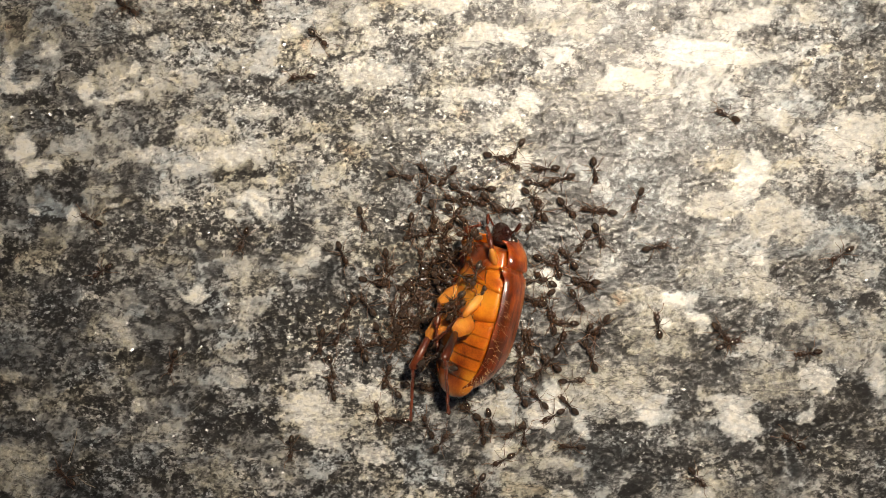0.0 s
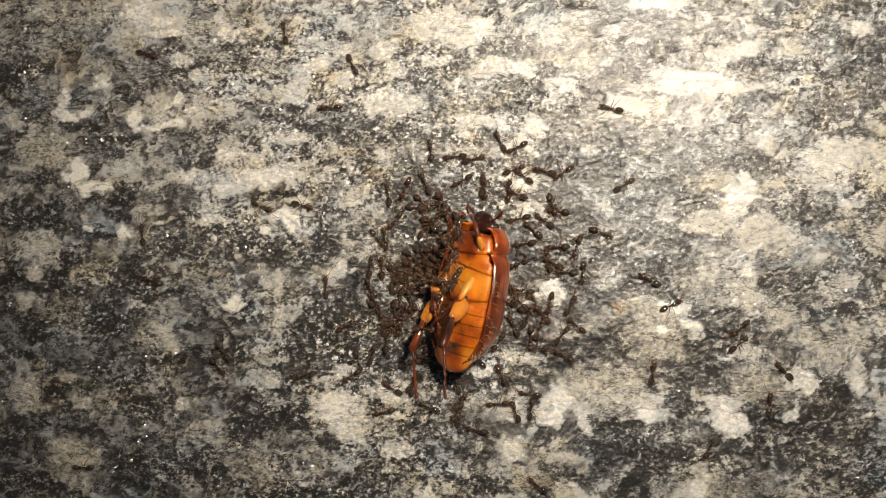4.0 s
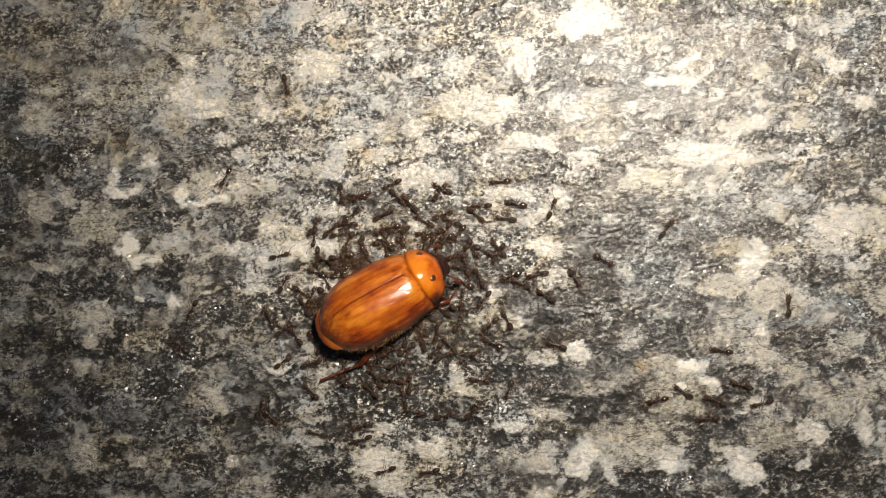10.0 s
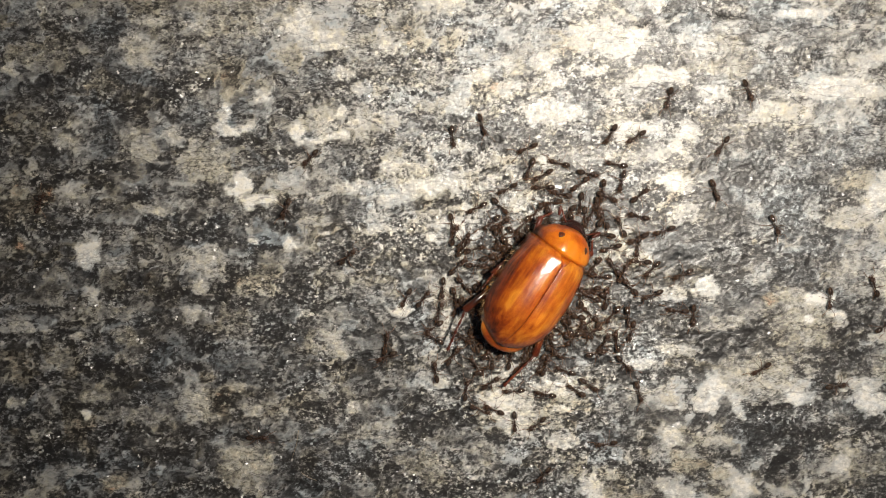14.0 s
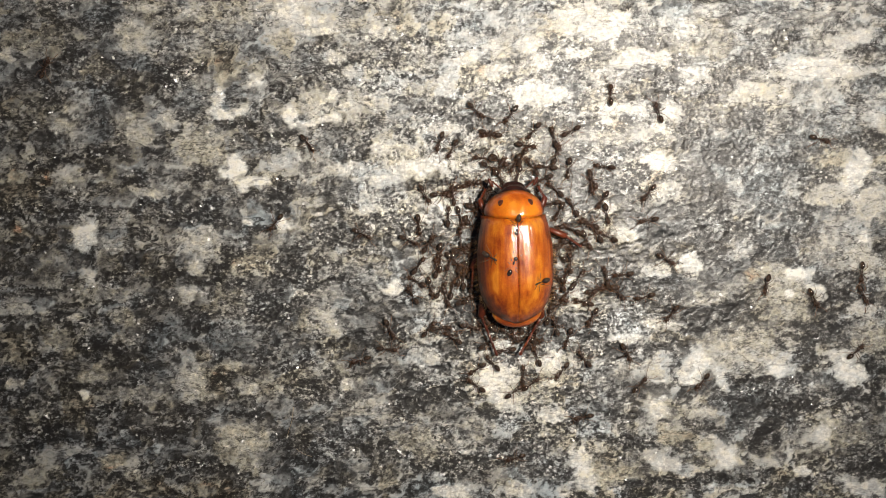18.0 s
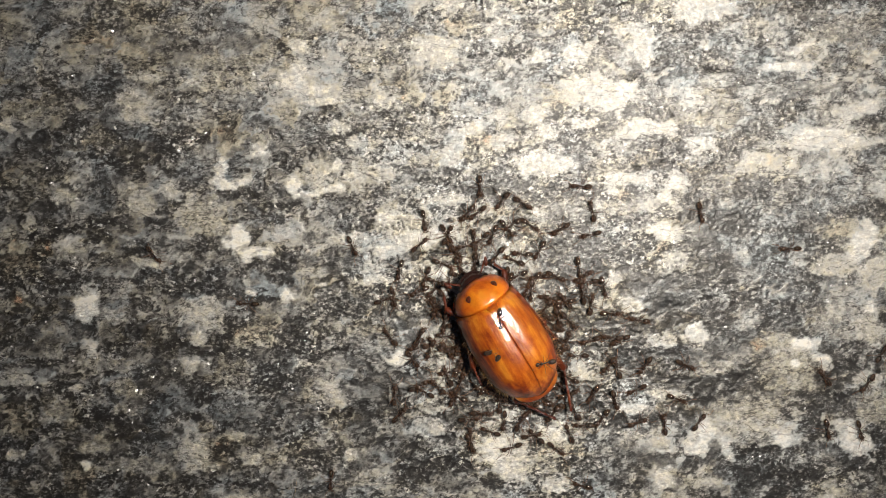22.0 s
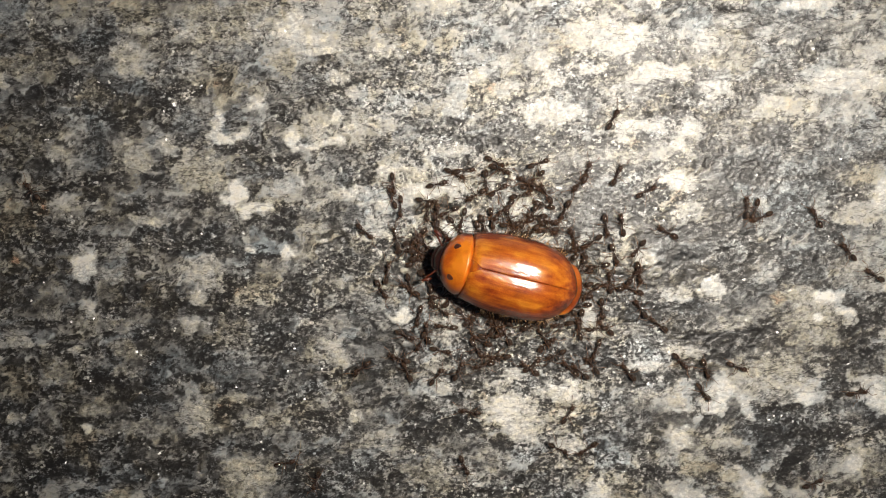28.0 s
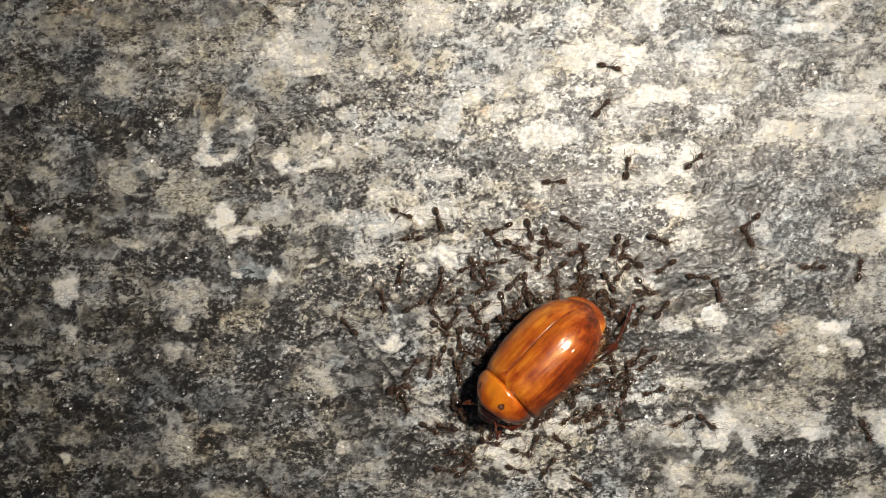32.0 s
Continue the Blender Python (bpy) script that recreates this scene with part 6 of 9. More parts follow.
stone.crystal(32.62, -20.16, 2.35, 0.48, 0, "mica")
stone.crystal(31.11, -22.01, 2.09, 0.53, 35, "mica")
stone.crystal(34.69, -19.89, 1.57, 0.42, 0, "mica")
stone.crystal(40.10, -18.03, 1.31, 0.53, 20, "mica")
stone.crystal(37.04, -26.26, 1.58, 0.27, 5, "mica")
stone.crystal(39.13, -25.99, 0.79, 0.27, 20, "mica")
stone.crystal(27.60, -26.80, 1.99, 0.43, 0, "mica")
stone.crystal(20.80, -27.07, 1.31, 0.48, 0, "mica")
stone.crystal(16.55, -23.62, 2.50, 0.42, -10, "mica")
stone.crystal(25.38, -22.55, 1.46, 0.48, 0, "mica")
stone.crystal(20.51, -14.94, 1.76, 0.68, 0, "mica")
stone.crystal(15.86, -15.05, 1.55, 0.73, 0, "mica")
stone.crystal(-1.43, -4.19, 2.80, 0.76, 0, "mica")
stone.crystal(-1.68, -5.47, 1.53, 0.31, 0, "mica")
stone.crystal(-4.23, -4.97, 0.46, 0.92, 0, "mica")
stone.crystal(-19.78, 20.96, 1.03, 0.64, 0, "mica")
stone.crystal(-14.89, 21.72, 1.02, 0.64, 0, "mica")
stone.crystal(-22.11, 17.97, 2.33, 0.40, 0, "mica")
stone.crystal(-23.67, 14.97, 2.61, 0.30, 8, "mica")
stone.crystal(-22.63, 10.22, 2.09, 0.85, 0, "mica")
stone.crystal(-9.99, 13.02, 0.86, 0.54, 0, "mica")
stone.crystal(-9.72, 10.16, 1.22, 0.74, 0, "mica")
stone.crystal(2.22, 20.75, 1.48, 0.34, 0, "mica")
stone.crystal(7.39, 20.48, 0.88, 0.58, 30, "mica")
stone.crystal(6.93, 18.41, 1.47, 0.48, 20, "mica")
stone.crystal(9.60, 19.34, 1.70, 0.24, 15, "mica")
stone.crystal(10.05, 21.74, 2.43, 0.34, 0, "mica")
stone.crystal(12.51, 20.02, 0.97, 0.24, 25, "mica")
stone.crystal(8.19, 16.63, 0.69, 0.34, 0, "mica")
stone.crystal(14.49, 17.93, 0.68, 0.58, 0, "mica")
stone.crystal(18.83, 17.24, 2.15, 0.29, 5, "mica")
stone.crystal(17.16, 16.70, 0.72, 0.29, 0, "mica")
stone.crystal(14.61, 12.35, 2.18, 0.34, 25, "mica")
stone.crystal(17.01, 13.00, 1.44, 0.29, 15, "mica")
stone.crystal(21.39, 10.56, 1.62, 0.43, 20, "mica")
stone.crystal(19.65, 22.77, 0.81, 0.81, 0, "mica")
stone.crystal(21.62, 20.07, 1.42, 0.33, 0, "mica")
stone.crystal(7.79, 11.14, 1.96, 0.44, 0, "mica")
stone.crystal(1.30, 15.40, 1.98, 0.15, -5, "mica")
stone.crystal(10.26, 10.64, 1.95, 0.15, 25, "mica")
stone.crystal(26.53, 22.26, 1.17, 0.38, 20, "mica")
stone.crystal(25.15, 21.12, 1.65, 0.24, 20, "mica")
stone.crystal(45.62, 17.03, 1.09, 0.93, 0, "mica")
stone.crystal(46.33, 18.42, 1.08, 0.37, 0, "mica")
stone.crystal(37.80, 11.98, 1.84, 0.24, 8, "mica")
stone.crystal(40.80, 12.02, 1.37, 0.28, 20, "mica")
stone.crystal(45.97, 13.96, 1.36, 0.51, 0, "mica")
stone.crystal(45.61, 11.62, 2.27, 0.42, 0, "mica")
stone.crystal(27.56, 10.94, 1.88, 0.62, 0, "mica")
stone.crystal(43.89, 8.82, 1.37, 0.71, 0, "mica")
stone.crystal(36.69, 3.90, 1.86, 0.29, 12, "mica")
stone.crystal(40.13, 4.92, 1.61, 0.19, 25, "mica")
stone.crystal(40.48, 1.84, 2.21, 0.38, 0, "mica")
stone.crystal(42.40, -0.26, 1.38, 0.33, 0, "mica")
stone.crystal(25.89, 2.99, 2.09, 0.87, 0, "mica")
stone.crystal(26.54, -3.39, 1.91, 1.07, 0, "mica")
stone.crystal(24.70, -5.79, 0.96, 0.63, 0, "mica")
stone.crystal(36.70, -10.05, 2.06, 0.78, 0, "mica")
stone.crystal(34.91, -12.84, 1.88, 0.68, 0, "mica")
stone.crystal(29.35, -17.68, 1.43, 0.34, 0, "mica")
stone.crystal(39.27, -16.56, 1.40, 0.49, 0, "mica")
stone.crystal(38.02, -7.58, 1.87, 0.39, 0, "mica")
stone.crystal(45.75, -15.31, 2.30, 0.43, 10, "mica")
stone.crystal(43.49, -16.86, 1.85, 0.44, 0, "mica")
stone.crystal(46.37, -7.59, 1.10, 0.43, 0, "mica")
stone.crystal(39.37, 0.53, 2.73, 0.66, 5, "mica")
stone.crystal(43.23, 0.75, 2.48, 0.56, -3, "mica")
stone.crystal(39.93, 4.18, 2.72, 0.33, 18, "mica")
stone.crystal(35.93, 0.69, 2.06, 0.47, 0, "mica")
stone.crystal(43.80, 9.42, 2.24, 0.92, 20, "mica")
stone.crystal(47.39, 9.22, 1.78, 1.01, 20, "mica")
stone.crystal(45.69, 6.91, 1.34, 0.28, 10, "mica")
stone.crystal(36.74, -10.16, 1.48, 1.05, 0, "mica")
stone.crystal(39.52, -10.55, 1.74, 1.05, 0, "mica")
stone.crystal(26.77, -4.25, 2.11, 0.48, 20, "mica")
stone.crystal(26.70, -10.72, 1.89, 0.67, 0, "mica")
stone.crystal(29.84, -13.37, 0.70, 0.48, 0, "mica")
stone.crystal(42.56, -5.82, 2.72, 0.38, -8, "mica")
stone.crystal(41.38, -4.59, 1.82, 0.28, -5, "mica")
stone.crystal(49.13, -11.65, 1.12, 0.47, 0, "mica")
stone.crystal(46.52, -14.20, 1.36, 0.38, 0, "mica")
stone.crystal(26.88, 9.23, 0.84, 0.84, 0, "mica")
stone.crystal(29.65, 9.96, 1.16, 0.37, 20, "mica")
stone.crystal(-35.54, 12.59, 1.73, 1.47, 0, "olive")
stone.crystal(-19.01, -10.91, 1.73, 1.65, 0, "olive")
stone.crystal(-22.63, 19.96, 1.30, 0.94, 0, "olive")
stone.crystal(-19.51, 16.75, 3.51, 0.55, 0, "olive")
stone.crystal(35.22, 19.99, 3.04, 1.55, 0, "olive")
stone.crystal(35.67, -5.68, 1.94, 1.52, 0, "olive")
stone.crystal(-26.88, 12.40, 0.99, 1.08, 0, "cream")
stone.crystal(-20.57, 3.18, 1.91, 1.80, -20, "cream")
stone.crystal(-17.17, 14.44, 1.99, 0.73, 0, "cream")
stone.crystal(15.73, 4.34, 2.03, 0.50, 0, "cream")
stone.crystal(35.11, -1.07, 1.95, 0.66, -5, "cream")
stone.crystal(24.52, -10.25, 2.06, 0.78, 10, "cream")
stone.crystal(31.76, -10.74, 2.48, 1.97, 0, "cream")
stone.crystal(-27.93, -12.23, 1.27, 0.88, 0, "cream")
stone.crystal(-28.48, -14.03, 1.42, 0.67, 0, "cream")
stone.crystal(-21.08, -19.21, 1.03, 0.57, 0, "cream")
stone.crystal(-18.32, -16.34, 1.13, 0.52, 0, "cream")
stone.crystal(-17.13, -23.40, 2.32, 1.32, -5, "cream")
stone.crystal(-17.15, -25.77, 1.03, 0.85, 0, "cream")
stone.crystal(-27.73, -26.05, 0.72, 0.42, 0, "cream")
stone.crystal(-6.28, -19.96, 1.55, 0.42, 0, "cream")
stone.crystal(-7.57, -20.75, 2.06, 0.32, 0, "cream")
stone.crystal(-1.63, -23.64, 2.07, 1.53, 0, "cream")
stone.crystal(28.80, -14.91, 2.85, 1.78, 0, "cream")
stone.crystal(37.95, -22.80, 1.57, 1.28, 0, "cream")
stone.crystal(39.68, -1.71, 1.57, 1.82, 0, "cream")
stone.crystal(30.48, -7.64, 1.89, 0.63, 0, "cream")
stone.crystal(29.24, -14.05, 2.10, 1.37, 0, "cream")
stone.crystal(39.18, -14.03, 1.59, 1.26, 0, "cream")
stone.crystal(45.12, -10.99, 2.03, 1.59, 0, "cream")
stone.crystal(41.77, -8.23, 1.76, 1.11, 0, "cream")
stone.crystal(38.99, -5.83, 1.19, 2.36, 0, "cream")
stone.crystal(44.86, -6.51, 2.08, 0.66, 0, "cream")
stone.crystal(31.15, -9.86, 1.96, 1.25, 0, "cream")
stone.crystal(40.56, -13.94, 2.20, 1.05, 0, "cream")
stone.crystal(26.55, -13.96, 1.65, 0.97, 0, "cream")
stone.crystal(44.54, -10.15, 1.81, 1.23, 0, "cream")
stone.crystal(47.68, -9.34, 1.26, 1.22, 0, "cream")
stone.crystal(-31.47, 7.69, 0.90, 0.59, 30, "grey")
stone.crystal(-20.49, 8.65, 1.25, 0.69, 20, "grey")
stone.crystal(27.97, -5.09, 1.13, 0.67, 40, "grey")
stone.crystal(35.80, -5.57, 1.55, 1.96, 0, "grey")
stone.crystal(-27.98, -3.30, 0.70, 0.61, 0, "grey")
stone.crystal(-29.04, -5.58, 1.77, 0.61, -10, "grey")
stone.crystal(-23.39, -0.25, 1.41, 0.40, 0, "grey")
stone.crystal(-27.33, -19.48, 2.05, 0.57, 0, "grey")
stone.crystal(-7.54, -7.79, 1.27, 0.72, 0, "grey")
stone.crystal(-14.87, 15.80, 1.95, 1.19, 0, "grey")
stone.crystal(36.60, 6.47, 1.02, 0.62, 0, "grey")
stone.crystal(33.98, 6.98, 0.92, 0.84, 0, "grey")
stone.crystal(27.52, -5.90, 1.50, 0.62, 25, "grey")
stone.crystal(39.14, 7.28, 1.09, 1.21, 0, "grey")
stone.crystal(32.02, 0.14, 0.83, 0.85, 0, "grey")
stone.crystal(27.64, -1.61, 1.03, 1.14, 0, "grey")
stone.crystal(-11.16, 7.08, 1.20, 0.90, 0, "pale")
stone.crystal(-25.90, 11.87, 0.69, 0.49, 0, "pale")
stone.crystal(-38.06, 11.34, 0.79, 0.69, 0, "pale")
stone.crystal(-33.18, 5.10, 1.25, 0.50, 10, "pale")
stone.crystal(-26.56, 4.40, 1.30, 1.00, 40, "pale")
stone.crystal(-27.27, 5.98, 0.60, 0.40, 0, "pale")
stone.crystal(-23.79, 5.66, 0.90, 0.80, 10, "pale")
stone.crystal(-22.30, 4.87, 0.60, 0.50, 0, "pale")
stone.crystal(-19.56, 3.99, 1.10, 0.60, -20, "pale")
stone.crystal(-21.13, 15.38, 1.73, 0.88, 0, "pale")
stone.crystal(-13.46, 12.94, 1.39, 0.44, 0, "pale")
stone.crystal(-7.50, 7.60, 1.40, 0.99, 0, "pale")
stone.crystal(27.79, 8.57, 1.32, 0.50, 10, "pale")
stone.crystal(29.51, 10.08, 1.52, 0.40, 8, "pale")
stone.crystal(35.93, -0.86, 1.03, 0.46, 0, "pale")
stone.crystal(39.24, -1.46, 1.28, 1.28, 0, "pale")
stone.crystal(20.45, -12.65, 2.07, 0.68, 0, "pale")
stone.crystal(39.02, -10.98, 1.14, 0.94, 0, "pale")
stone.crystal(-25.92, -0.76, 1.61, 0.45, -15, "pale")
stone.crystal(-32.02, -3.72, 0.60, 0.40, 0, "pale")
stone.crystal(-20.96, -5.45, 2.02, 1.38, -5, "pale")
stone.crystal(-21.76, -7.59, 0.56, 0.66, 0, "pale")
stone.crystal(-37.54, -11.38, 1.26, 0.56, 0, "pale")
stone.crystal(-32.91, -12.29, 0.56, 0.36, 20, "pale")
stone.crystal(-22.56, -10.15, 0.71, 0.67, 0, "pale")
stone.crystal(-22.18, -17.75, 1.74, 1.41, 0, "pale")
stone.crystal(-31.11, -17.56, 1.28, 0.42, 0, "pale")
stone.crystal(-38.21, -18.20, 0.71, 0.57, 0, "pale")
stone.crystal(-17.07, -18.57, 0.92, 0.63, 0, "pale")
stone.crystal(-8.08, -18.14, 0.62, 0.63, 0, "pale")
stone.crystal(-0.37, -15.51, 0.72, 0.62, 0, "pale")
stone.crystal(24.30, -20.96, 1.56, 0.48, 0, "pale")
stone.crystal(21.99, -22.18, 0.94, 0.42, 0, "pale")
stone.crystal(-5.50, -2.08, 1.52, 0.41, 0, "pale")
stone.crystal(-11.57, -1.70, 1.11, 0.51, 0, "pale")
stone.crystal(-0.40, -7.51, 0.92, 0.82, 0, "pale")
stone.crystal(-10.11, -12.17, 1.28, 0.88, 0, "pale")
stone.crystal(-8.83, -13.25, 0.92, 0.52, 0, "pale")
stone.crystal(-6.76, -2.44, 0.71, 0.41, 0, "pale")
stone.crystal(12.94, -10.55, 0.72, 0.93, 0, "pale")
stone.crystal(-15.91, 20.73, 1.28, 1.18, -40, "pale")
stone.crystal(-25.76, 19.69, 0.63, 0.85, 0, "pale")
stone.crystal(-26.03, 15.35, 1.47, 0.40, 0, "pale")
stone.crystal(-27.08, 13.58, 1.26, 0.85, 0, "pale")
stone.crystal(-6.99, 17.83, 1.21, 0.74, 0, "pale")
stone.crystal(-10.56, 20.75, 1.52, 0.69, 0, "pale")
stone.crystal(15.52, 15.01, 1.64, 0.87, 0, "pale")
stone.crystal(35.91, 13.18, 1.02, 0.80, 0, "pale")
stone.crystal(38.44, 13.68, 0.92, 0.61, 0, "pale")
stone.crystal(40.96, 13.71, 1.10, 0.61, 0, "pale")
stone.crystal(41.28, 5.14, 1.15, 0.38, 30, "pale")
stone.crystal(34.99, -1.17, 1.40, 0.53, 10, "pale")
stone.crystal(26.92, 0.11, 0.81, 0.63, 0, "pale")
stone.crystal(31.22, -16.13, 0.90, 0.69, 0, "pale")
stone.crystal(46.27, -5.20, 1.37, 0.86, 0, "pale")
stone.crystal(35.51, -0.72, 1.75, 0.94, 20, "pale")
stone.crystal(37.31, 0.49, 1.10, 0.75, 0, "pale")
stone.crystal(40.83, -2.02, 2.72, 1.13, 5, "pale")
stone.crystal(44.89, 4.59, 2.33, 1.67, 10, "pale")
stone.crystal(48.47, 4.64, 1.34, 1.57, 0, "pale")
stone.crystal(46.40, 0.44, 0.63, 0.46, 0, "pale")
stone.crystal(48.49, -1.37, 1.16, 0.93, 0, "pale")
stone.crystal(39.73, 5.80, 0.64, 0.84, 0, "pale")
stone.crystal(36.08, 10.03, 2.28, 0.56, 0, "pale")
stone.crystal(26.46, 7.59, 1.12, 0.42, 0, "pale")
stone.crystal(47.87, -13.96, 0.63, 0.57, 0, "pale")
stone.crystal(-29.50, -25.10, 1.13, 0.69, 0, "peach")
stone.crystal(21.23, -23.08, 1.30, 0.90, 0, "peach")
stone.crystal(24.64, -23.88, 1.05, 0.58, 0, "peach")
stone.crystal(16.09, -26.81, 2.09, 1.28, 0, "peach")
stone.crystal(-19.26, 22.69, 1.44, 0.99, 0, "peach")
stone.crystal(32.13, 18.05, 0.42, 0.24, 0, "peach")
stone.crystal(45.86, -0.64, 1.14, 0.52, 0, "peach")
stone.crystal(45.17, -8.86, 0.41, 0.33, 0, "peach")
stone.crystal(46.45, -1.05, 0.54, 0.33, 0, "peach")
stone.crystal(28.57, -7.86, 0.72, 0.46, 10, "pink")
stone.crystal(-37.56, -4.15, 0.45, 0.30, 0, "pink")
stone.crystal(-21.12, -15.56, 0.61, 0.47, 0, "pink")
stone.crystal(-29.78, -25.94, 0.67, 0.21, 0, "pink")
stone.crystal(28.34, -7.72, 0.57, 0.49, 0, "pink")
stone.crystal(26.97, -2.91, 0.28, 0.24, 0, "pink")
stone.crystal(28.52, -8.03, 0.28, 0.34, 0, "pink")
stone.crystal(-19.36, 7.52, 0.55, 1.09, 0, "white")
stone.crystal(-19.53, 6.13, 1.10, 0.55, -5, "white")
stone.crystal(-17.52, 6.29, 0.50, 0.35, 20, "white")
stone.crystal(-18.88, 5.84, 0.80, 0.30, 0, "white")
stone.crystal(-15.99, 8.88, 0.70, 0.30, 0, "white")
stone.crystal(-13.17, 6.07, 0.50, 0.90, 0, "white")
stone.crystal(-11.52, 5.48, 1.00, 0.25, -6, "white")
stone.crystal(-9.86, 5.84, 0.90, 0.30, 22, "white")
stone.crystal(-9.45, 8.08, 0.35, 0.70, -20, "white")
stone.crystal(-18.08, 1.79, 0.80, 0.80, 0, "white")
stone.crystal(-12.70, 15.20, 1.19, 1.47, 0, "white")
stone.crystal(-10.72, 13.45, 2.09, 0.34, 5, "white")
stone.crystal(-9.23, 11.15, 0.90, 0.49, 0, "white")
stone.crystal(-7.84, 9.83, 0.45, 0.59, 0, "white")
stone.crystal(-4.99, 3.27, 0.91, 0.70, 15, "white")
stone.crystal(0.80, 5.10, 1.41, 0.50, 0, "white")
stone.crystal(1.88, 10.98, 1.00, 0.45, 0, "white")
stone.crystal(8.59, 7.95, 1.92, 1.00, 10, "white")
stone.crystal(10.60, 8.21, 1.26, 0.60, 0, "white")
stone.crystal(9.31, 10.93, 1.11, 0.69, 0, "white")
stone.crystal(8.18, 12.65, 0.85, 0.99, 0, "white")
stone.crystal(12.06, 11.69, 1.01, 0.59, 0, "white")
stone.crystal(4.77, 12.38, 1.00, 0.64, 0, "white")
stone.crystal(15.03, 14.18, 1.91, 1.38, 0, "white")
stone.crystal(17.85, 11.73, 2.02, 0.59, 5, "white")
stone.crystal(15.68, 6.74, 1.42, 0.85, 0, "white")
stone.crystal(20.85, 6.53, 1.12, 0.55, 0, "white")
stone.crystal(19.77, 5.22, 0.71, 0.40, 0, "white")
stone.crystal(23.04, 9.93, 1.42, 0.55, 0, "white")
stone.crystal(19.84, 2.25, 1.73, 0.66, 0, "white")
stone.crystal(33.54, 10.85, 3.04, 0.55, 0, "white")
stone.crystal(34.08, 10.01, 3.30, 0.45, 5, "white")
stone.crystal(37.62, 10.38, 1.52, 0.35, 0, "white")
stone.crystal(33.90, 8.01, 0.36, 0.55, 0, "white")
stone.crystal(36.00, 12.80, 1.22, 0.74, 0, "white")
stone.crystal(37.59, 13.36, 1.01, 0.69, 0, "white")
stone.crystal(38.21, 2.35, 1.07, 0.96, 0, "white")
stone.crystal(38.25, 1.33, 0.67, 0.51, 0, "white")
stone.crystal(37.52, 0.32, 0.92, 0.56, 20, "white")
stone.crystal(38.75, -4.53, 0.52, 0.72, 0, "white")
stone.crystal(23.14, -7.16, 1.08, 0.98, 0, "white")
stone.crystal(17.18, -4.37, 1.23, 0.56, 0, "white")
stone.crystal(15.35, -2.18, 0.92, 0.66, 0, "white")
stone.crystal(20.08, -7.69, 1.13, 0.77, 0, "white")
stone.crystal(32.14, -9.71, 0.41, 0.26, -30, "white")
stone.crystal(33.21, -7.79, 1.03, 0.52, 0, "white")
stone.crystal(-31.65, -4.83, 1.01, 1.17, 0, "white")
stone.crystal(-18.60, 0.78, 0.91, 0.70, 0, "white")
stone.crystal(-16.09, 0.04, 1.41, 0.40, 10, "white")
stone.crystal(-17.04, -3.60, 0.51, 0.25, -20, "white")
stone.crystal(-13.86, -3.64, 0.71, 0.61, 0, "white")
stone.crystal(-31.92, -19.13, 0.41, 0.52, 0, "white")
stone.crystal(5.20, -17.32, 1.70, 0.68, 10, "white")
stone.crystal(6.36, -19.26, 1.40, 1.58, 0, "white")
stone.crystal(7.48, -17.58, 0.67, 0.89, 0, "white")
stone.crystal(4.96, -18.63, 0.67, 0.58, 0, "white")
stone.crystal(6.05, -14.45, 1.13, 0.52, 0, "white")
stone.crystal(9.84, -16.27, 1.14, 0.89, 0, "white")
stone.crystal(11.02, -16.00, 0.67, 0.89, 0, "white")
stone.crystal(10.48, -18.10, 0.88, 0.37, 0, "white")
stone.crystal(11.05, -21.25, 1.14, 0.69, 0, "white")
stone.crystal(13.46, -25.75, 1.04, 1.49, 0, "white")
stone.crystal(14.32, -27.34, 0.73, 0.75, 0, "white")
stone.crystal(1.50, -27.89, 2.08, 0.91, 0, "white")
stone.crystal(7.76, -28.15, 1.57, 0.69, 0, "white")
stone.crystal(24.16, -15.97, 0.73, 1.10, 0, "white")
stone.crystal(23.17, -17.65, 1.30, 0.84, 0, "white")
stone.crystal(26.03, -17.80, 0.62, 1.10, 20, "white")
stone.crystal(20.38, -20.44, 0.94, 1.06, 0, "white")
stone.crystal(26.76, -24.94, 0.89, 1.17, 0, "white")
stone.crystal(21.02, -25.47, 1.78, 0.48, -15, "white")
stone.crystal(31.19, -16.74, 1.14, 0.68, 0, "white")
stone.crystal(38.52, -17.62, 1.15, 1.11, 0, "white")
stone.crystal(37.69, -16.46, 0.63, 0.63, 0, "white")
stone.crystal(35.58, -22.53, 0.63, 0.90, 0, "white")
stone.crystal(33.87, -26.00, 0.68, 0.43, 0, "white")
stone.crystal(39.73, -27.86, 1.58, 0.91, 0, "white")
stone.crystal(17.38, -13.90, 1.55, 0.42, 0, "white")
stone.crystal(0.84, -2.25, 0.91, 0.76, -30, "white")
stone.crystal(-0.17, -1.55, 0.71, 0.41, 0, "white")
stone.crystal(-5.24, 0.45, 0.71, 0.30, 0, "white")
stone.crystal(-10.56, -2.71, 0.40, 0.25, 0, "white")
stone.crystal(-3.97, -9.32, 1.02, 0.51, 0, "white")
stone.crystal(1.34, -0.22, 1.01, 0.35, 0, "white")
stone.crystal(-1.44, -2.92, 0.51, 0.41, 0, "white")
stone.crystal(12.14, -8.74, 0.51, 0.41, 0, "white")
stone.crystal(-12.56, 15.82, 0.97, 0.94, 0, "white")
stone.crystal(-12.58, 18.13, 0.82, 0.54, 0, "white")
stone.crystal(-11.02, 14.35, 1.73, 0.35, 0, "white")
stone.crystal(-16.13, 9.56, 0.72, 0.35, 0, "white")
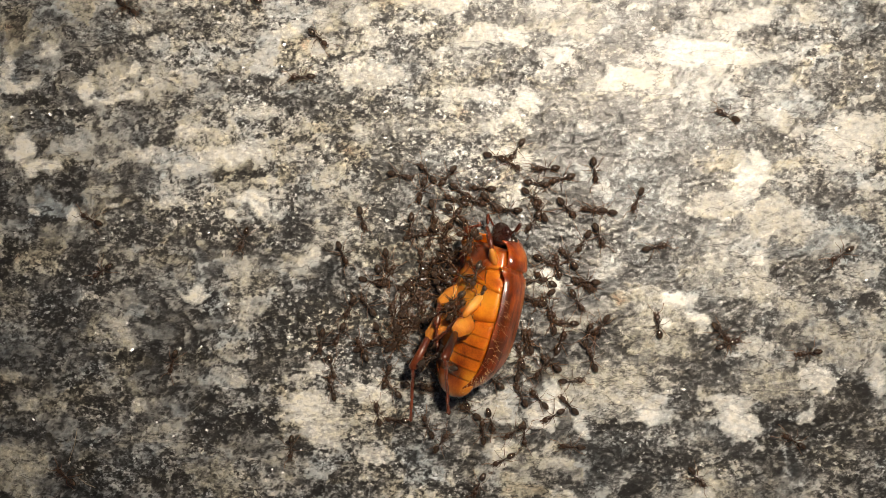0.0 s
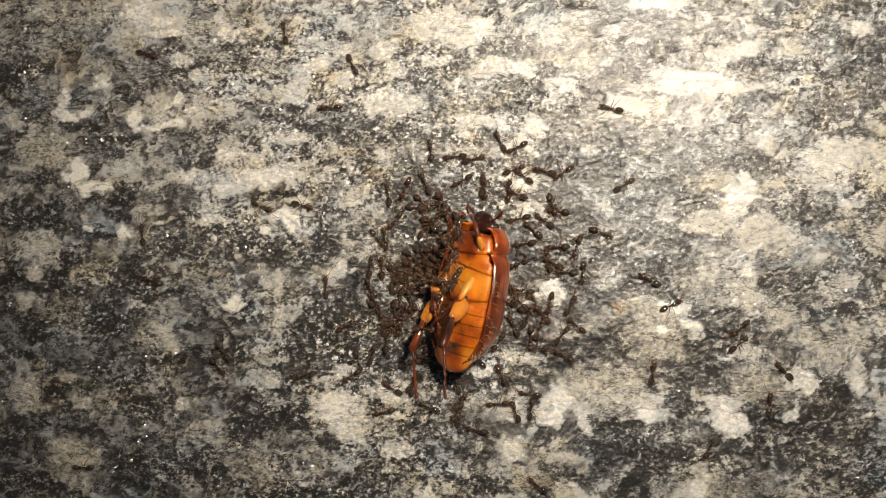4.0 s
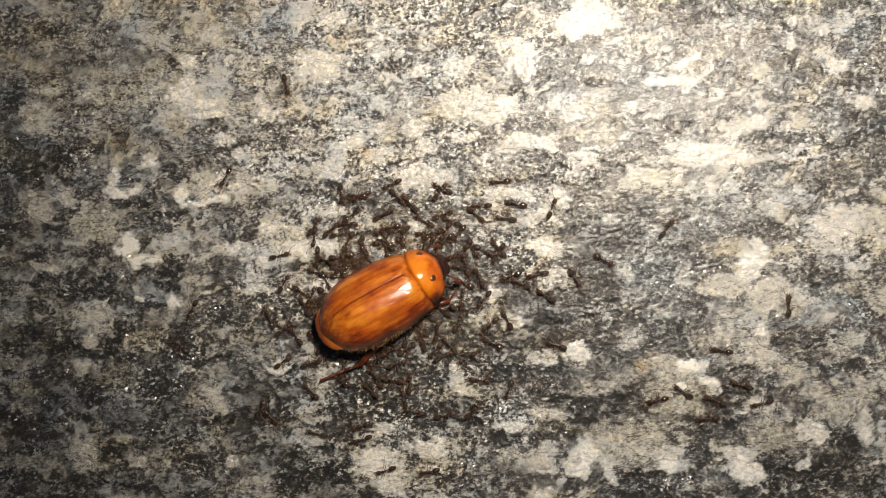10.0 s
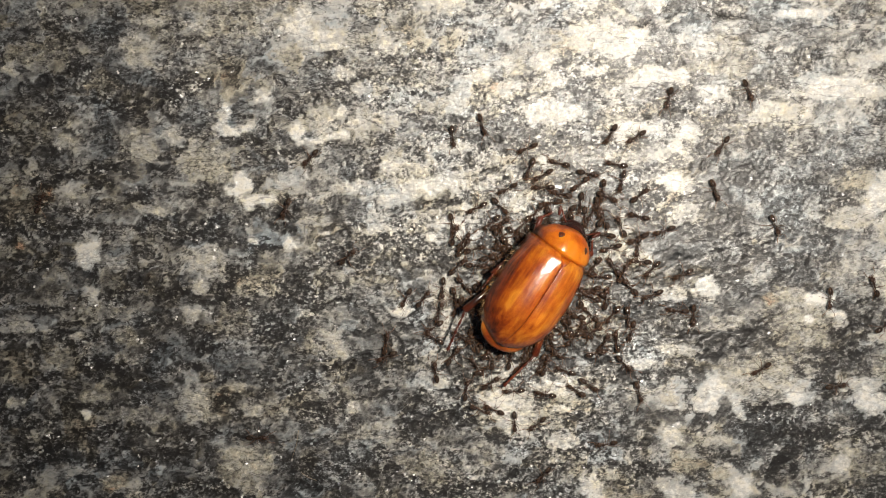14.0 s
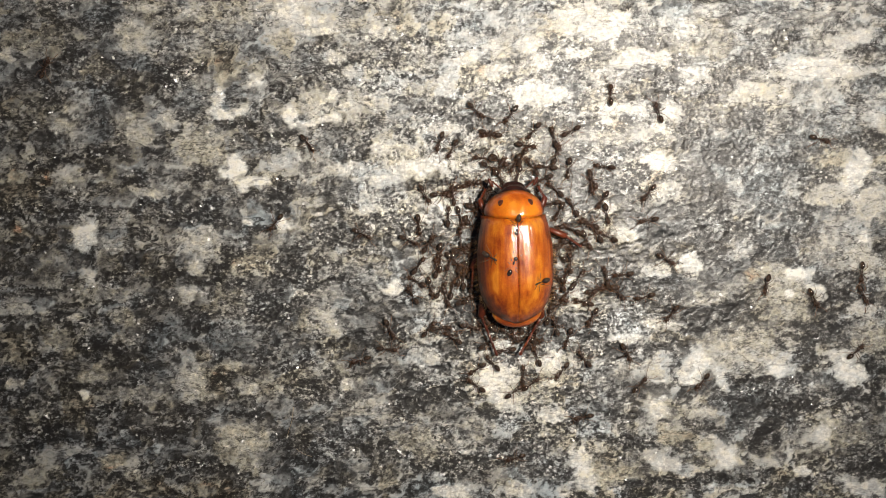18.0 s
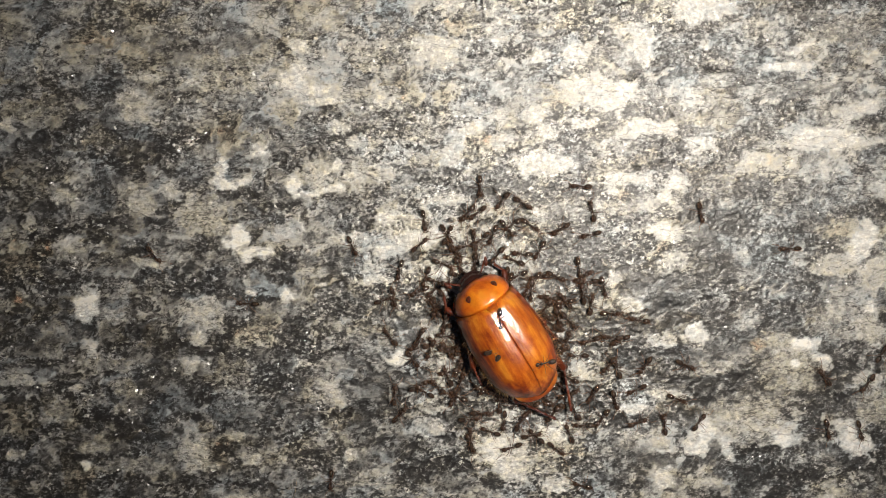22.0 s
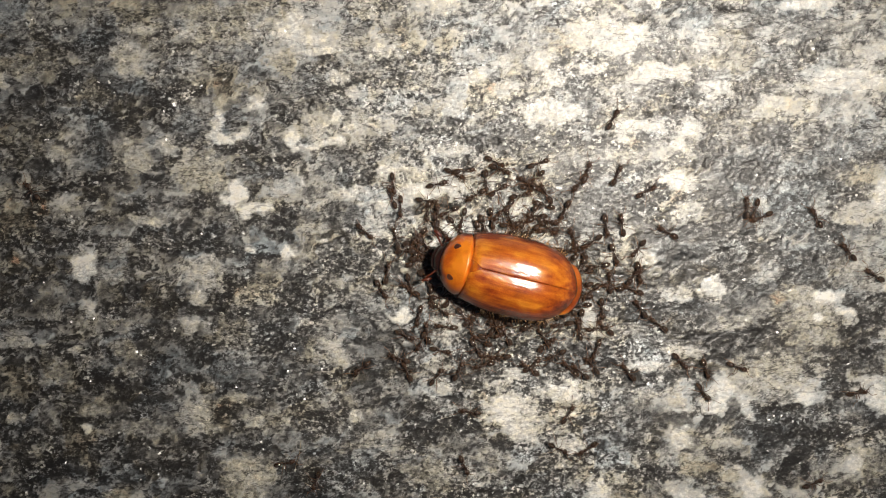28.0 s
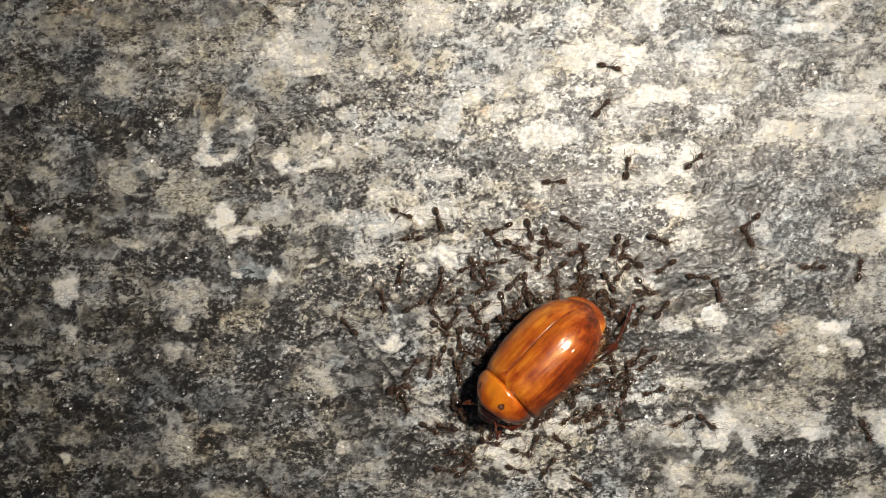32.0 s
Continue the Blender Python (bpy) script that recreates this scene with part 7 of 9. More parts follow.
stone.crystal(-5.18, 13.42, 1.01, 0.64, 0, "white")
stone.crystal(-0.23, 17.87, 2.58, 1.32, 0, "white")
stone.crystal(4.70, 19.60, 0.89, 1.16, 0, "white")
stone.crystal(8.41, 17.59, 0.88, 0.58, 0, "white")
stone.crystal(11.58, 17.71, 1.65, 1.01, 0, "white")
stone.crystal(0.71, 22.00, 0.99, 0.63, 0, "white")
stone.crystal(17.60, 18.71, 1.15, 1.34, 0, "white")
stone.crystal(11.63, 15.21, 0.97, 0.63, 0, "white")
stone.crystal(8.99, 13.05, 0.59, 0.97, 0, "white")
stone.crystal(12.67, 11.84, 1.22, 0.44, 0, "white")
stone.crystal(18.73, 11.44, 1.92, 0.63, 0, "white")
stone.crystal(22.14, 22.06, 1.56, 1.56, 0, "white")
stone.crystal(2.60, 11.22, 0.89, 0.44, 0, "white")
stone.crystal(23.93, 22.54, 1.32, 1.32, 0, "white")
stone.crystal(31.55, 18.51, 1.16, 0.42, 20, "white")
stone.crystal(30.21, 16.81, 2.24, 0.43, 5, "white")
stone.crystal(40.27, 20.25, 0.55, 0.79, 0, "white")
stone.crystal(43.98, 18.41, 0.68, 0.60, 0, "white")
stone.crystal(44.73, 22.49, 0.99, 0.60, -30, "white")
stone.crystal(46.37, 15.31, 0.90, 0.65, 0, "white")
stone.crystal(28.42, 13.80, 0.56, 0.19, 30, "white")
stone.crystal(32.73, 10.96, 1.86, 0.62, 0, "white")
stone.crystal(44.50, 5.06, 2.19, 0.94, 8, "white")
stone.crystal(44.08, 3.87, 2.01, 0.61, 0, "white")
stone.crystal(39.40, 6.05, 0.42, 0.90, 30, "white")
stone.crystal(37.70, 1.77, 1.11, 1.00, 0, "white")
stone.crystal(37.05, 0.37, 0.88, 0.38, 10, "white")
stone.crystal(46.25, 1.27, 0.73, 0.38, 0, "white")
stone.crystal(32.62, -7.77, 1.04, 0.39, 0, "white")
stone.crystal(37.38, -16.16, 1.27, 1.12, 0, "white")
stone.crystal(42.89, -13.20, 0.79, 0.82, 0, "white")
stone.crystal(42.77, -16.31, 0.60, 0.73, 0, "white")
stone.crystal(34.32, -9.17, 0.61, 0.44, 0, "white")
stone.crystal(47.79, -13.30, 0.37, 0.63, 0, "white")
stone.crystal(38.33, 1.68, 1.00, 0.89, 0, "white")
stone.crystal(34.10, 7.59, 0.41, 0.61, 0, "white")
stone.crystal(32.08, -9.83, 0.37, 0.38, 0, "white")
stone.crystal(34.97, -9.74, 0.51, 0.76, 0, "white")
stone.crystal(43.75, -13.35, 0.82, 0.85, 0, "white")
stone.build()

# ---- building blocks ----
def part(name, bm, material, parent, label=""):
    me = bpy.data.meshes.new(name)
    bmesh.ops.recalc_face_normals(bm, faces=bm.faces)
    for f in bm.faces:
        f.smooth = True
    bm.to_mesh(me)
    bm.free()
    me.materials.append(material)
    ob = new(name, me)
    ob.parent = parent
    if label:
        ob["label"] = label
    return ob


def sheet(fn, nu, nv, thick=0.0, centre=(0, 0, 0)):
    """A curved plate in millimetres: fn(u, v) gives its outer face, thick how far the inner face lies towards the centre."""
    bm = bmesh.new()
    c = Vector(centre)
    faces = []
    for inner in ((False, True) if thick else (False,)):
        g = []
        for i in range(nu + 1):
            row = []
            for j in range(nv + 1):
                p = Vector(fn(i / nu, j / nv))
                if inner:
                    p = p + (c - p).normalized() * thick
                row.append(bm.verts.new(p * MM))
            g.append(row)
        faces.append(g)
        for i in range(nu):
            for j in range(nv):
                bm.faces.new((g[i][j], g[i][j + 1], g[i + 1][j + 1], g[i + 1][j]))
    if thick:
        a, b = faces
        rim = [(i, 0) for i in range(nu)] + [(nu, j) for j in range(nv)] + [(i, nv) for i in range(nu, 0, -1)] + [(0, j) for j in range(nv, 0, -1)]
        for (i, j), (k, l) in zip(rim, rim[1:] + rim[:1]):
            bm.faces.new((a[i][j], a[k][l], b[k][l], b[i][j]))
    return bm


def tube(points, radii, sides=8, flat=1.0):
    """A tapered limb through points in millimetres, with rounded ends."""
    pts, rads = [Vector(p) for p in points], list(radii)
    first, last = (pts[0] - pts[1]).normalized(), (pts[-1] - pts[-2]).normalized()
    pts = [pts[0] + first * rads[0] * 0.6] + pts + [pts[-1] + last * rads[-1] * 0.6]
    rads = [rads[0] * 0.3] + rads + [rads[-1] * 0.3]
    bm = bmesh.new()
    rings = []
    for n, (p, r) in enumerate(zip(pts, rads)):
        ahead = (pts[min(n + 1, len(pts) - 1)] - pts[max(n - 1, 0)]).normalized()
        side = ahead.cross(Vector((0.13, 0.2, 1))).normalized()
        up = side.cross(ahead)
        rings.append([bm.verts.new((p + side * r * math.cos(a) + up * r * flat * math.sin(a)) * MM)
                      for a in (2 * math.pi * k / sides for k in range(sides))])
    for a, b in zip(rings, rings[1:]):
        for k in range(sides):
            bm.faces.new((a[k], a[(k + 1) % sides], b[(k + 1) % sides], b[k]))
    bm.faces.new(rings[0])
    bm.faces.new(rings[-1])
    return bm


def egg(size, at=(0, 0, 0), n=12, taper=0.0, turn=None):
    """A rounded body in millimetres, half-axes size, narrowed towards +y by taper."""
    bm = bmesh.new()
    bmesh.ops.create_uvsphere(bm, u_segments=n, v_segments=max(6, n * 2 // 3), radius=1.0, matrix=Matrix.Rotation(radians(90), 4, "X"))
    for v in bm.verts:
        k = 1 - taper * v.co.y
        v.co = Vector((v.co.x * size[0] * k, v.co.y * size[1], v.co.z * size[2] * k))
        if turn:
            v.co.rotate(Euler([radians(a) for a in turn]))
        v.co = (v.co + Vector(at)) * MM
    return bm


def merged(*meshes):
    out = meshes[0]
    for bm in meshes[1:]:
        me = bpy.data.meshes.new("piece")
        bm.to_mesh(me)
        bm.free()
        out.from_mesh(me)
        bpy.data.meshes.remove(me)
    return out


# ---- the beetle: +y ahead, +z its back ----
def elytron_width(y):
    """Half the width of the closed wing cases at y, from -6.1 at the tip to 2.9 at the shoulder."""
    u = max(0.0, (2.9 - y) / 9.0)
    return 3.22 * (max(0.0, 1 - max(0.0, (u - 0.48) / 0.52) ** 2.5)) ** 0.5 * (0.84 + 0.16 * math.sin(min(1.0, u / 0.38) * math.pi / 2))


def case_height(u, v):
    """Height of the wing cases: u from the shoulder to the tip, v from the seam to the rim. The back is long and level."""
    high = 3.22 * (0.935 + 0.065 * math.sin(math.pi * min(1, u * 1.05))) * (1 - max(0.0, (u - 0.52) / 0.48) ** 2.6 * 0.66)
    z = -1.40 + high * max(0.0, 1 - v ** 2.35) ** 0.5 + 0.10 * math.sin(math.pi * v) * math.sin(math.pi * u)
    return z - 0.015 * math.exp(-(v / 0.03) ** 2) - 0.40 * math.exp(-(u / 0.035) ** 2)


def elytron(side):
    def face(u, v):
        y = 2.9 - 8.95 * u
        x = elytron_width(y) * (0.001 + 0.999 * v)
        return (side * x, y + (0.18 * v * v if u < 0.02 else 0), case_height(u, v))
    return sheet(face, 44, 40, 0.12, (side * 1.2, -1.5, -1.5))


def shield_point(u, a):
    """A point of the neck shield: u from its hind edge to its front, a from -1 to 1 across."""
    w = 2.68 * (1 - 0.40 * u ** 2.4) * (1 - 0.12 * (1 - u) ** 5)
    y = 2.9 + 2.25 * u - 0.22 * (1 - a * a) * (1 - u) - 0.42 * a * a * u
    high = 2.92 * (1 - 0.36 * u ** 2.2)
    z = -1.32 + high * max(0.0, 1 - abs(a) ** 2.25) ** 0.5
    z -= 0.42 * math.exp(-(u / 0.07) ** 2) + 0.3 * math.exp(-((1 - u) / 0.06) ** 2)
    z -= 0.10 * math.exp(-(a / 0.12) ** 2 - ((u - 0.55) / 0.3) ** 2) + 0.08 * math.exp(-((abs(a) - 0.5) / 0.14) ** 2 - ((u - 0.45) / 0.2) ** 2)
    return (w * a, y, z)


def pronotum():
    return sheet(lambda u, v: shield_point(u, (v - 0.5) * 2), 22, 40, 0.15, (0, 3.8, -1.4))


def blotch(side):
    """A dark spot that lies in the surface of the neck shield."""
    def face(u, v):
        r, b = 0.02 + 0.98 * u, 2 * math.pi * v
        x, y, z = shield_point(0.60 + 0.115 * r * math.sin(b), side * (0.52 + 0.085 * r * math.cos(b) + 0.02 * math.sin(2 * b)))
        return (x, y, z + 0.03 * (1 - r ** 3))
    return sheet(face, 4, 16, 0.02, (side * 1.2, 4.2, -1.4))


def scutellum():
    """The small three-cornered plate between the wing cases and the neck shield."""
    def face(u, v):
        half = 0.50 * (1 - u) ** 0.8 + 0.02
        x, y = (v - 0.5) * 2 * half, 2.78 - 0.85 * u
        w = elytron_width(y)
        return (x, y, max(case_height((2.9 - y) / 8.95, abs(x) / w), 1.22) + 0.035)
    return sheet(face, 8, 8, 0.06, (0, 2.4, -1.4))


def belly():
    """The underside: chest and abdomen in one rounded keel."""
    def face(u, v):
        y = 4.2 - 9.9 * u
        w = (elytron_width(y) if y < 2.0 else 2.6 * (1 - 0.25 * ((y - 2.0) / 2.4) ** 2)) * 0.93
        a = (v - 0.5) * 2
        deep = 1.2 * (1 - 0.35 * abs(u - 0.42) ** 1.2) * min(1.0, (1 - u) * 5 + 0.25) * min(1.0, u * 6 + 0.5)
        return (w * a, y, -0.95 - deep * max(0.0, 1 - abs(a) ** 2.2) ** 0.6)
    return sheet(face, 40, 24, 0.4, (0, -1, 0))


def sternite(n):
    """One ring of the abdomen's underside, overlapping the next like a tile."""
    return belly_plate(-0.9 - 0.80 * n, -1.78 - 0.80 * n, 0.0)


def belly_plate(front, back, bow):
    """A curved plate of the underside from front to back, its hind edge bowed."""
    def face(u, v):
        a = (v - 0.5) * 2 * 0.97
        y = front + (back - front) * u + bow * u * (abs(a) - 0.4)
        w = (elytron_width(y) if y < 2.0 else 2.6 * (1 - 0.25 * ((y - 2.0) / 2.4) ** 2)) * 0.93
        deep = 1.19 * (1 - 0.35 * abs((4.2 - y) / 9.9 - 0.42) ** 1.2) * min(1.0, (1 - (4.2 - y) / 9.9) * 5 + 0.25)
        return (w * a, y, -0.97 - (deep + 0.02 + 0.11 * u) * max(0.0, 1 - abs(a) ** 2.2) ** 0.6)
    return sheet(face, 6, 24, 0.12, (0, (front + back) / 2, 0))


def fringe():
    """Short stiff golden hairs round the rim of the body."""
    rnd = random.Random(5)
    verts, faces = [], []
    for n in range(240):
        side = 1 if n % 2 else -1
        y = 1.4 - 7.3 * rnd.random() ** 0.7
        w = elytron_width(y) * rnd.uniform(0.96, 1.0)
        root = Vector((side * w, y, rnd.uniform(-1.5, -0.6)))
        out = Vector((side * rnd.uniform(0.5, 1.0), rnd.uniform(-0.7, 0.2) - (0.9 if y < -4.2 else 0), rnd.uniform(-0.5, 0.6))).normalized()
        tip = root + out * rnd.uniform(0.25, 0.75)
        across = out.cross(Vector((0.3, 0.2, 1))).normalized() * 0.011
        deep = out.cross(across).normalized() * 0.011
        k = len(verts)
        verts += [(root + across) * MM, (root - across) * MM, (root + deep) * MM, tip * MM]
        faces += [(k, k + 1, k + 3), (k + 1, k + 2, k + 3), (k + 2, k, k + 3)]
    bm = bmesh.new()
    vs = [bm.verts.new(v) for v in verts]
    for f in faces:
        bm.faces.new([vs[i] for i in f])
    return bm


def beetle_leg(thing, side, root, knee, heel, toe, fat):
    """Femur, tibia with spines, and a thin jointed tarsus with a claw; drawn up from the root outwards."""
    s = lambda p: (p[0] * side, p[1], p[2])
    root, knee, heel, toe = s(root), s(knee), s(heel), s(toe)
    mid = [(a + b) / 2 for a, b in zip(root, knee)]
    leg = part("leg", tube([root, mid, knee], [fat * 0.8, fat, fat * 0.62], 12, 0.62), FEMUR, thing, "orange-brown jointed leg with spines")
    shin = [tube([knee, [(a + b) / 2 for a, b in zip(knee, heel)], heel], [fat * 0.36, fat * 0.45, fat * 0.5], 8, 0.8)]
    for k in (0.45, 0.7, 0.95):
        p = Vector(knee).lerp(Vector(heel), k)
        out = Vector((side * 0.35, -0.15, -0.12))
        shin.append(tube([p, p + out * 0.6, p + out], [0.07, 0.05, 0.02], 5))
    part("tibia", merged(*shin), LEGS, leg)
    pts = [Vector(heel).lerp(Vector(toe), k / 5) + Vector((0, 0, 0.08 * (k % 2))) for k in range(6)]
    tarsus = [tube([a, a.lerp(b, 0.8), b], [0.09, 0.13, 0.07], 6) for a, b in zip(pts, pts[1:])]
    tip = pts[-1]
    tarsus += [tube([tip, tip + Vector((side * 0.12 * q, 0.12, 0)), tip + Vector((side * 0.18 * q, 0.1, -0.18))], [0.05, 0.04, 0.015], 5) for q in (1, -1)]
    part("tarsus", merged(*tarsus), LEGS, leg)
    return leg


def build_beetle():
    thing = tagged(new("beetle"), "shiny amber-brown scarab beetle with a dark head, hauled by ants", "beetle")
    part("belly", belly(), BELLY, thing, "pale orange underside")
    for n in range(6):
        part("sternite", sternite(n), BELLY, thing)
    for front, back, bow in ((1.75, -0.95, 0.55), (2.75, 1.55, -0.5), (4.05, 2.6, 0.3)):
        part("sternum", belly_plate(front, back, bow), BELLY, thing)
    part("pygidium", egg((2.10, 1.55, 0.66), (0, -4.98, -1.0), 26, 0.04, (6, 0, 0)), PYGIDIUM, thing, "pale orange tail plate past the wing cases")
    for side in (-1, 1):
        part("elytron", elytron(side), ELYTRA, thing, "glossy amber wing case with faint ridges")
    plate = part("pronotum", pronotum(), PRONOTUM, thing, "glossy orange neck shield")
    for side in (-1, 1):
        part("spot", blotch(side), SPOT, plate, "dark brown spot")
    part("hair_fringe", fringe(), HAIR, thing, "short golden hairs")
    part("scutellum", scutellum(), PRONOTUM, thing)
    head = part("head", merged(egg((1.25, 0.80, 0.62), (0, 4.85, -0.5), 18, 0.12), egg((1.0, 0.55, 0.30), (0, 5.32, -0.8), 16, 0.1)),
                DARK, thing, "dark brown head with a flat snout plate")
    for side in (-1, 1):
        part("eye", egg((0.28, 0.32, 0.30), (side * 1.12, 4.85, -0.4), 10), GASTER, head)
        part("antenna", merged(tube([(side * 0.9, 5.2, -0.6), (side * 1.4, 5.6, -0.7), (side * 1.7, 5.9, -0.8)], [0.08, 0.07, 0.07], 6),
                               egg((0.16, 0.42, 0.14), (side * 1.85, 5.8, -0.85), 8, 0, (0, 0, -25 * side))), LEGS, head)
    for side in (-1, 1):
        for y, size in ((2.9, (0.62, 0.55, 0.40)), (0.75, (0.70, 0.55, 0.38)), (-0.85, (1.15, 0.50, 0.30))):
            part("coxa", egg(size, (side * 0.95, y, -1.72), 12, 0.1, (0, 0, side * 12)), BELLY, thing)
    part("breastplate", egg((0.95, 1.05, 0.34), (0, 0.1, -1.85), 14, 0.25), PRONOTUM, thing)
    legs = []
    for side in (-1, 1):
        legs.append(beetle_leg(thing, side, (1.2, 3.0, -1.45), (2.4, 3.3, -1.55), (2.75, 4.3, -1.6), (2.3, 5.2, -1.65), 0.50))
        legs.append(beetle_leg(thing, side, (1.4, 0.8, -1.7), (3.0, 0.2, -1.65), (3.5, -1.3, -1.6), (3.7, -3.0, -1.65), 0.56))
        legs.append(beetle_leg(thing, side, (1.5, -1.0, -1.75), (3.3, -2.4, -1.55), (4.5, -4.5, -1.6), (4.7, -8.2, -1.65), 0.66))
    for ob in thing.children_recursive:
        ob.data.transform(Matrix.Diagonal((1.07, 1.05, 1.06, 1)))
    return thing, legs


beetle, beetle_legs = build_beetle()


# ---- the ants: +y ahead, feet on z = 0 ----
def ant_leg(side, n, swing):
    """One leg: hip, knee up and out, foot down. n: 0 front, 1 middle, 2 hind."""
    root = Vector((side * 0.13, (0.30, 0.10, -0.08)[n], 0.36))
    reach = (62, 8, -48)[n] + swing
    out = Vector((side * math.cos(radians(reach)), math.sin(radians(reach)), 0))
    far = (0.85, 0.85, 1.15)[n]
    knee = root + out * far * 0.45 + Vector((0, 0, 0.26))
    ankle = root + out * far * 0.82 + Vector((0, 0, -0.20))
    foot = root + out * far * 1.12
    foot.z = 0.015
    return tube([root, root.lerp(knee, 0.6), knee, ankle, foot], [0.034, 0.038, 0.025, 0.019, 0.012], 5)


def build_ant(pose_seed, label, bend=0.0):
    rnd = random.Random(pose_seed)
    thing = tagged(new("ant"), label, "ant", "ants round the beetle")
    head = part("head", egg((0.24, 0.28, 0.20), (bend * 0.25, 0.80, 0.36), 12, 0.18, (-14, 0, -bend * 40)), ANT, thing)
    for side in (-1, 1):
        part("eye", egg((0.05, 0.07, 0.05), (side * 0.19 + bend * 0.25, 0.82, 0.45), 6), GASTER, head)
        part("jaw", tube([(side * 0.12 + bend * 0.25, 1.04, 0.30), (side * 0.13 + bend * 0.25, 1.16, 0.28), (side * 0.03 + bend * 0.25, 1.24, 0.27)], [0.05, 0.04, 0.015], 5), ANT_LEG, head)
        a = rnd.uniform(-14, 14)
        hip = Vector((side * 0.10 + bend * 0.25, 1.02, 0.38))
        elbow = hip + Vector((side * 0.34, 0.30 + a * 0.008, 0.12))
        tip = elbow + Vector((side * (0.10 + a * 0.012), 0.52, -0.22))
        part("antenna", tube([hip, elbow, elbow.lerp(tip, 0.5), tip], [0.024, 0.024, 0.026, 0.034], 5), ANT_LEG, thing)
        for n in range(3):
            part("leg", ant_leg(side, n, rnd.uniform(-16, 16) + (12 if (n + (side > 0)) % 2 else -12)), ANT_LEG, thing)
    part("thorax", merged(egg((0.130, 0.25, 0.15), (0, 0.36, 0.42), 10, 0.1), egg((0.090, 0.23, 0.12), (0, 0.02, 0.38), 10)), ANT, thing)
    part("petiole", egg((0.05, 0.09, 0.12), (0, -0.24, 0.34), 8), ANT, thing)
    part("gaster", egg((0.26, 0.41, 0.25), (-bend * 0.2, -0.69, 0.37), 14, -0.12, (8, 0, -bend * 25)), GASTER, thing, "shiny black abdomen")
    for ob in thing.children_recursive:
        ob.data.transform(Matrix.Scale(0.9, 4))
    return thing


ant_models = [build_ant(n, ("small dark brown ant with a shiny black abdomen", "small dark ant pulling at the beetle",
                            "small brown-black ant walking on granite", "small dark ant with spread legs")[n], (0.0, 0.25, -0.25, 0.1)[n]) for n in range(4)]
ants = list(ant_models)


def more_ants(count):
    while len(ants) < count:
        ants.append(copy_thing(ant_models[len(ants) % 4], pose(0, 0, 0)))



# ---- the torch, an assumed light source out of view ----
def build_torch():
    """The unseen light as an assumed hand torch: a ribbed barrel, a lit lens, and a hood added to narrow the beam."""
    thing = tagged(new("torch"), "unseen light source as an assumed small black hand torch over the stone", "torch", kind="structure")
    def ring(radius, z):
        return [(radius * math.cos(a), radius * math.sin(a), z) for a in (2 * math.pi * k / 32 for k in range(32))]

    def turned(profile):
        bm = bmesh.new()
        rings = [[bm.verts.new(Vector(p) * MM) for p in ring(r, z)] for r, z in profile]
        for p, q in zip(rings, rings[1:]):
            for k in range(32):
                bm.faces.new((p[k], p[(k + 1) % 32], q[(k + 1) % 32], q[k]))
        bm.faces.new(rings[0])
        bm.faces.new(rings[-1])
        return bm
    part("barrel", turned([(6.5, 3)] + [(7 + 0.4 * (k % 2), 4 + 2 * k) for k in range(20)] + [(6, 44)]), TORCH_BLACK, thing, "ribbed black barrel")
    # added hood: cuts the light off at steep angles
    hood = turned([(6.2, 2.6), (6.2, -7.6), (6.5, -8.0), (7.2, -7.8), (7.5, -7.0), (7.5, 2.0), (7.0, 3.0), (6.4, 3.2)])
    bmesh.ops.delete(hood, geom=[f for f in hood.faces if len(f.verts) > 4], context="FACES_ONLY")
    part("hood", hood, TORCH_BLACK, thing, "added black tube round the lens that narrows the beam")
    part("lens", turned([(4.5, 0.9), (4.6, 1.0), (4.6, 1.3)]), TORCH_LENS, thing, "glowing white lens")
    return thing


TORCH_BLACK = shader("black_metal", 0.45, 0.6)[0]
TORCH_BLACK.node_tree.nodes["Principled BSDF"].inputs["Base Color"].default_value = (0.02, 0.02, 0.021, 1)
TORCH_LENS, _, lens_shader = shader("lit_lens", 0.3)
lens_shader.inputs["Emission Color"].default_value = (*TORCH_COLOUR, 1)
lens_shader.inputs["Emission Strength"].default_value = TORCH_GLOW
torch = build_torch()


# ---- small things on the stone ----
def white_speck(x, y, size):
    """A white speck of the stone, its sparkle given a body: a chipped lump."""
    rnd = random.Random(int(x * 100))
    bm = bmesh.new()
    bmesh.ops.create_icosphere(bm, subdivisions=2, radius=size * MM)
    for v in bm.verts:
        v.co *= rnd.uniform(0.8, 1.15)
        v.co.z *= 0.7
    me = bpy.data.meshes.new("white_speck")
    bm.to_mesh(me)
    bm.free()
    me.materials.append(QUARTZ)
    ob = tagged(new("white_speck", me), "tiny white quartz speck on granite, sparkle of the stone given a body", "sand grain", "loose sand grains")
    ob.matrix_basis = pose(x * MM, y * MM, size * 0.55 * MM, 0, 0, rnd.uniform(0, 360))


def hair(points):
    """A fine pale fibre that lies on the stone."""
    me_bm = tube(points, [0.018] * len(points), 5)
    me = bpy.data.meshes.new("hair")
    me_bm.to_mesh(me)
    me_bm.free()
    me.materials.append(FIBRE)
    tagged(new("hair", me), "thin pale brown hair lying on granite", "hair")


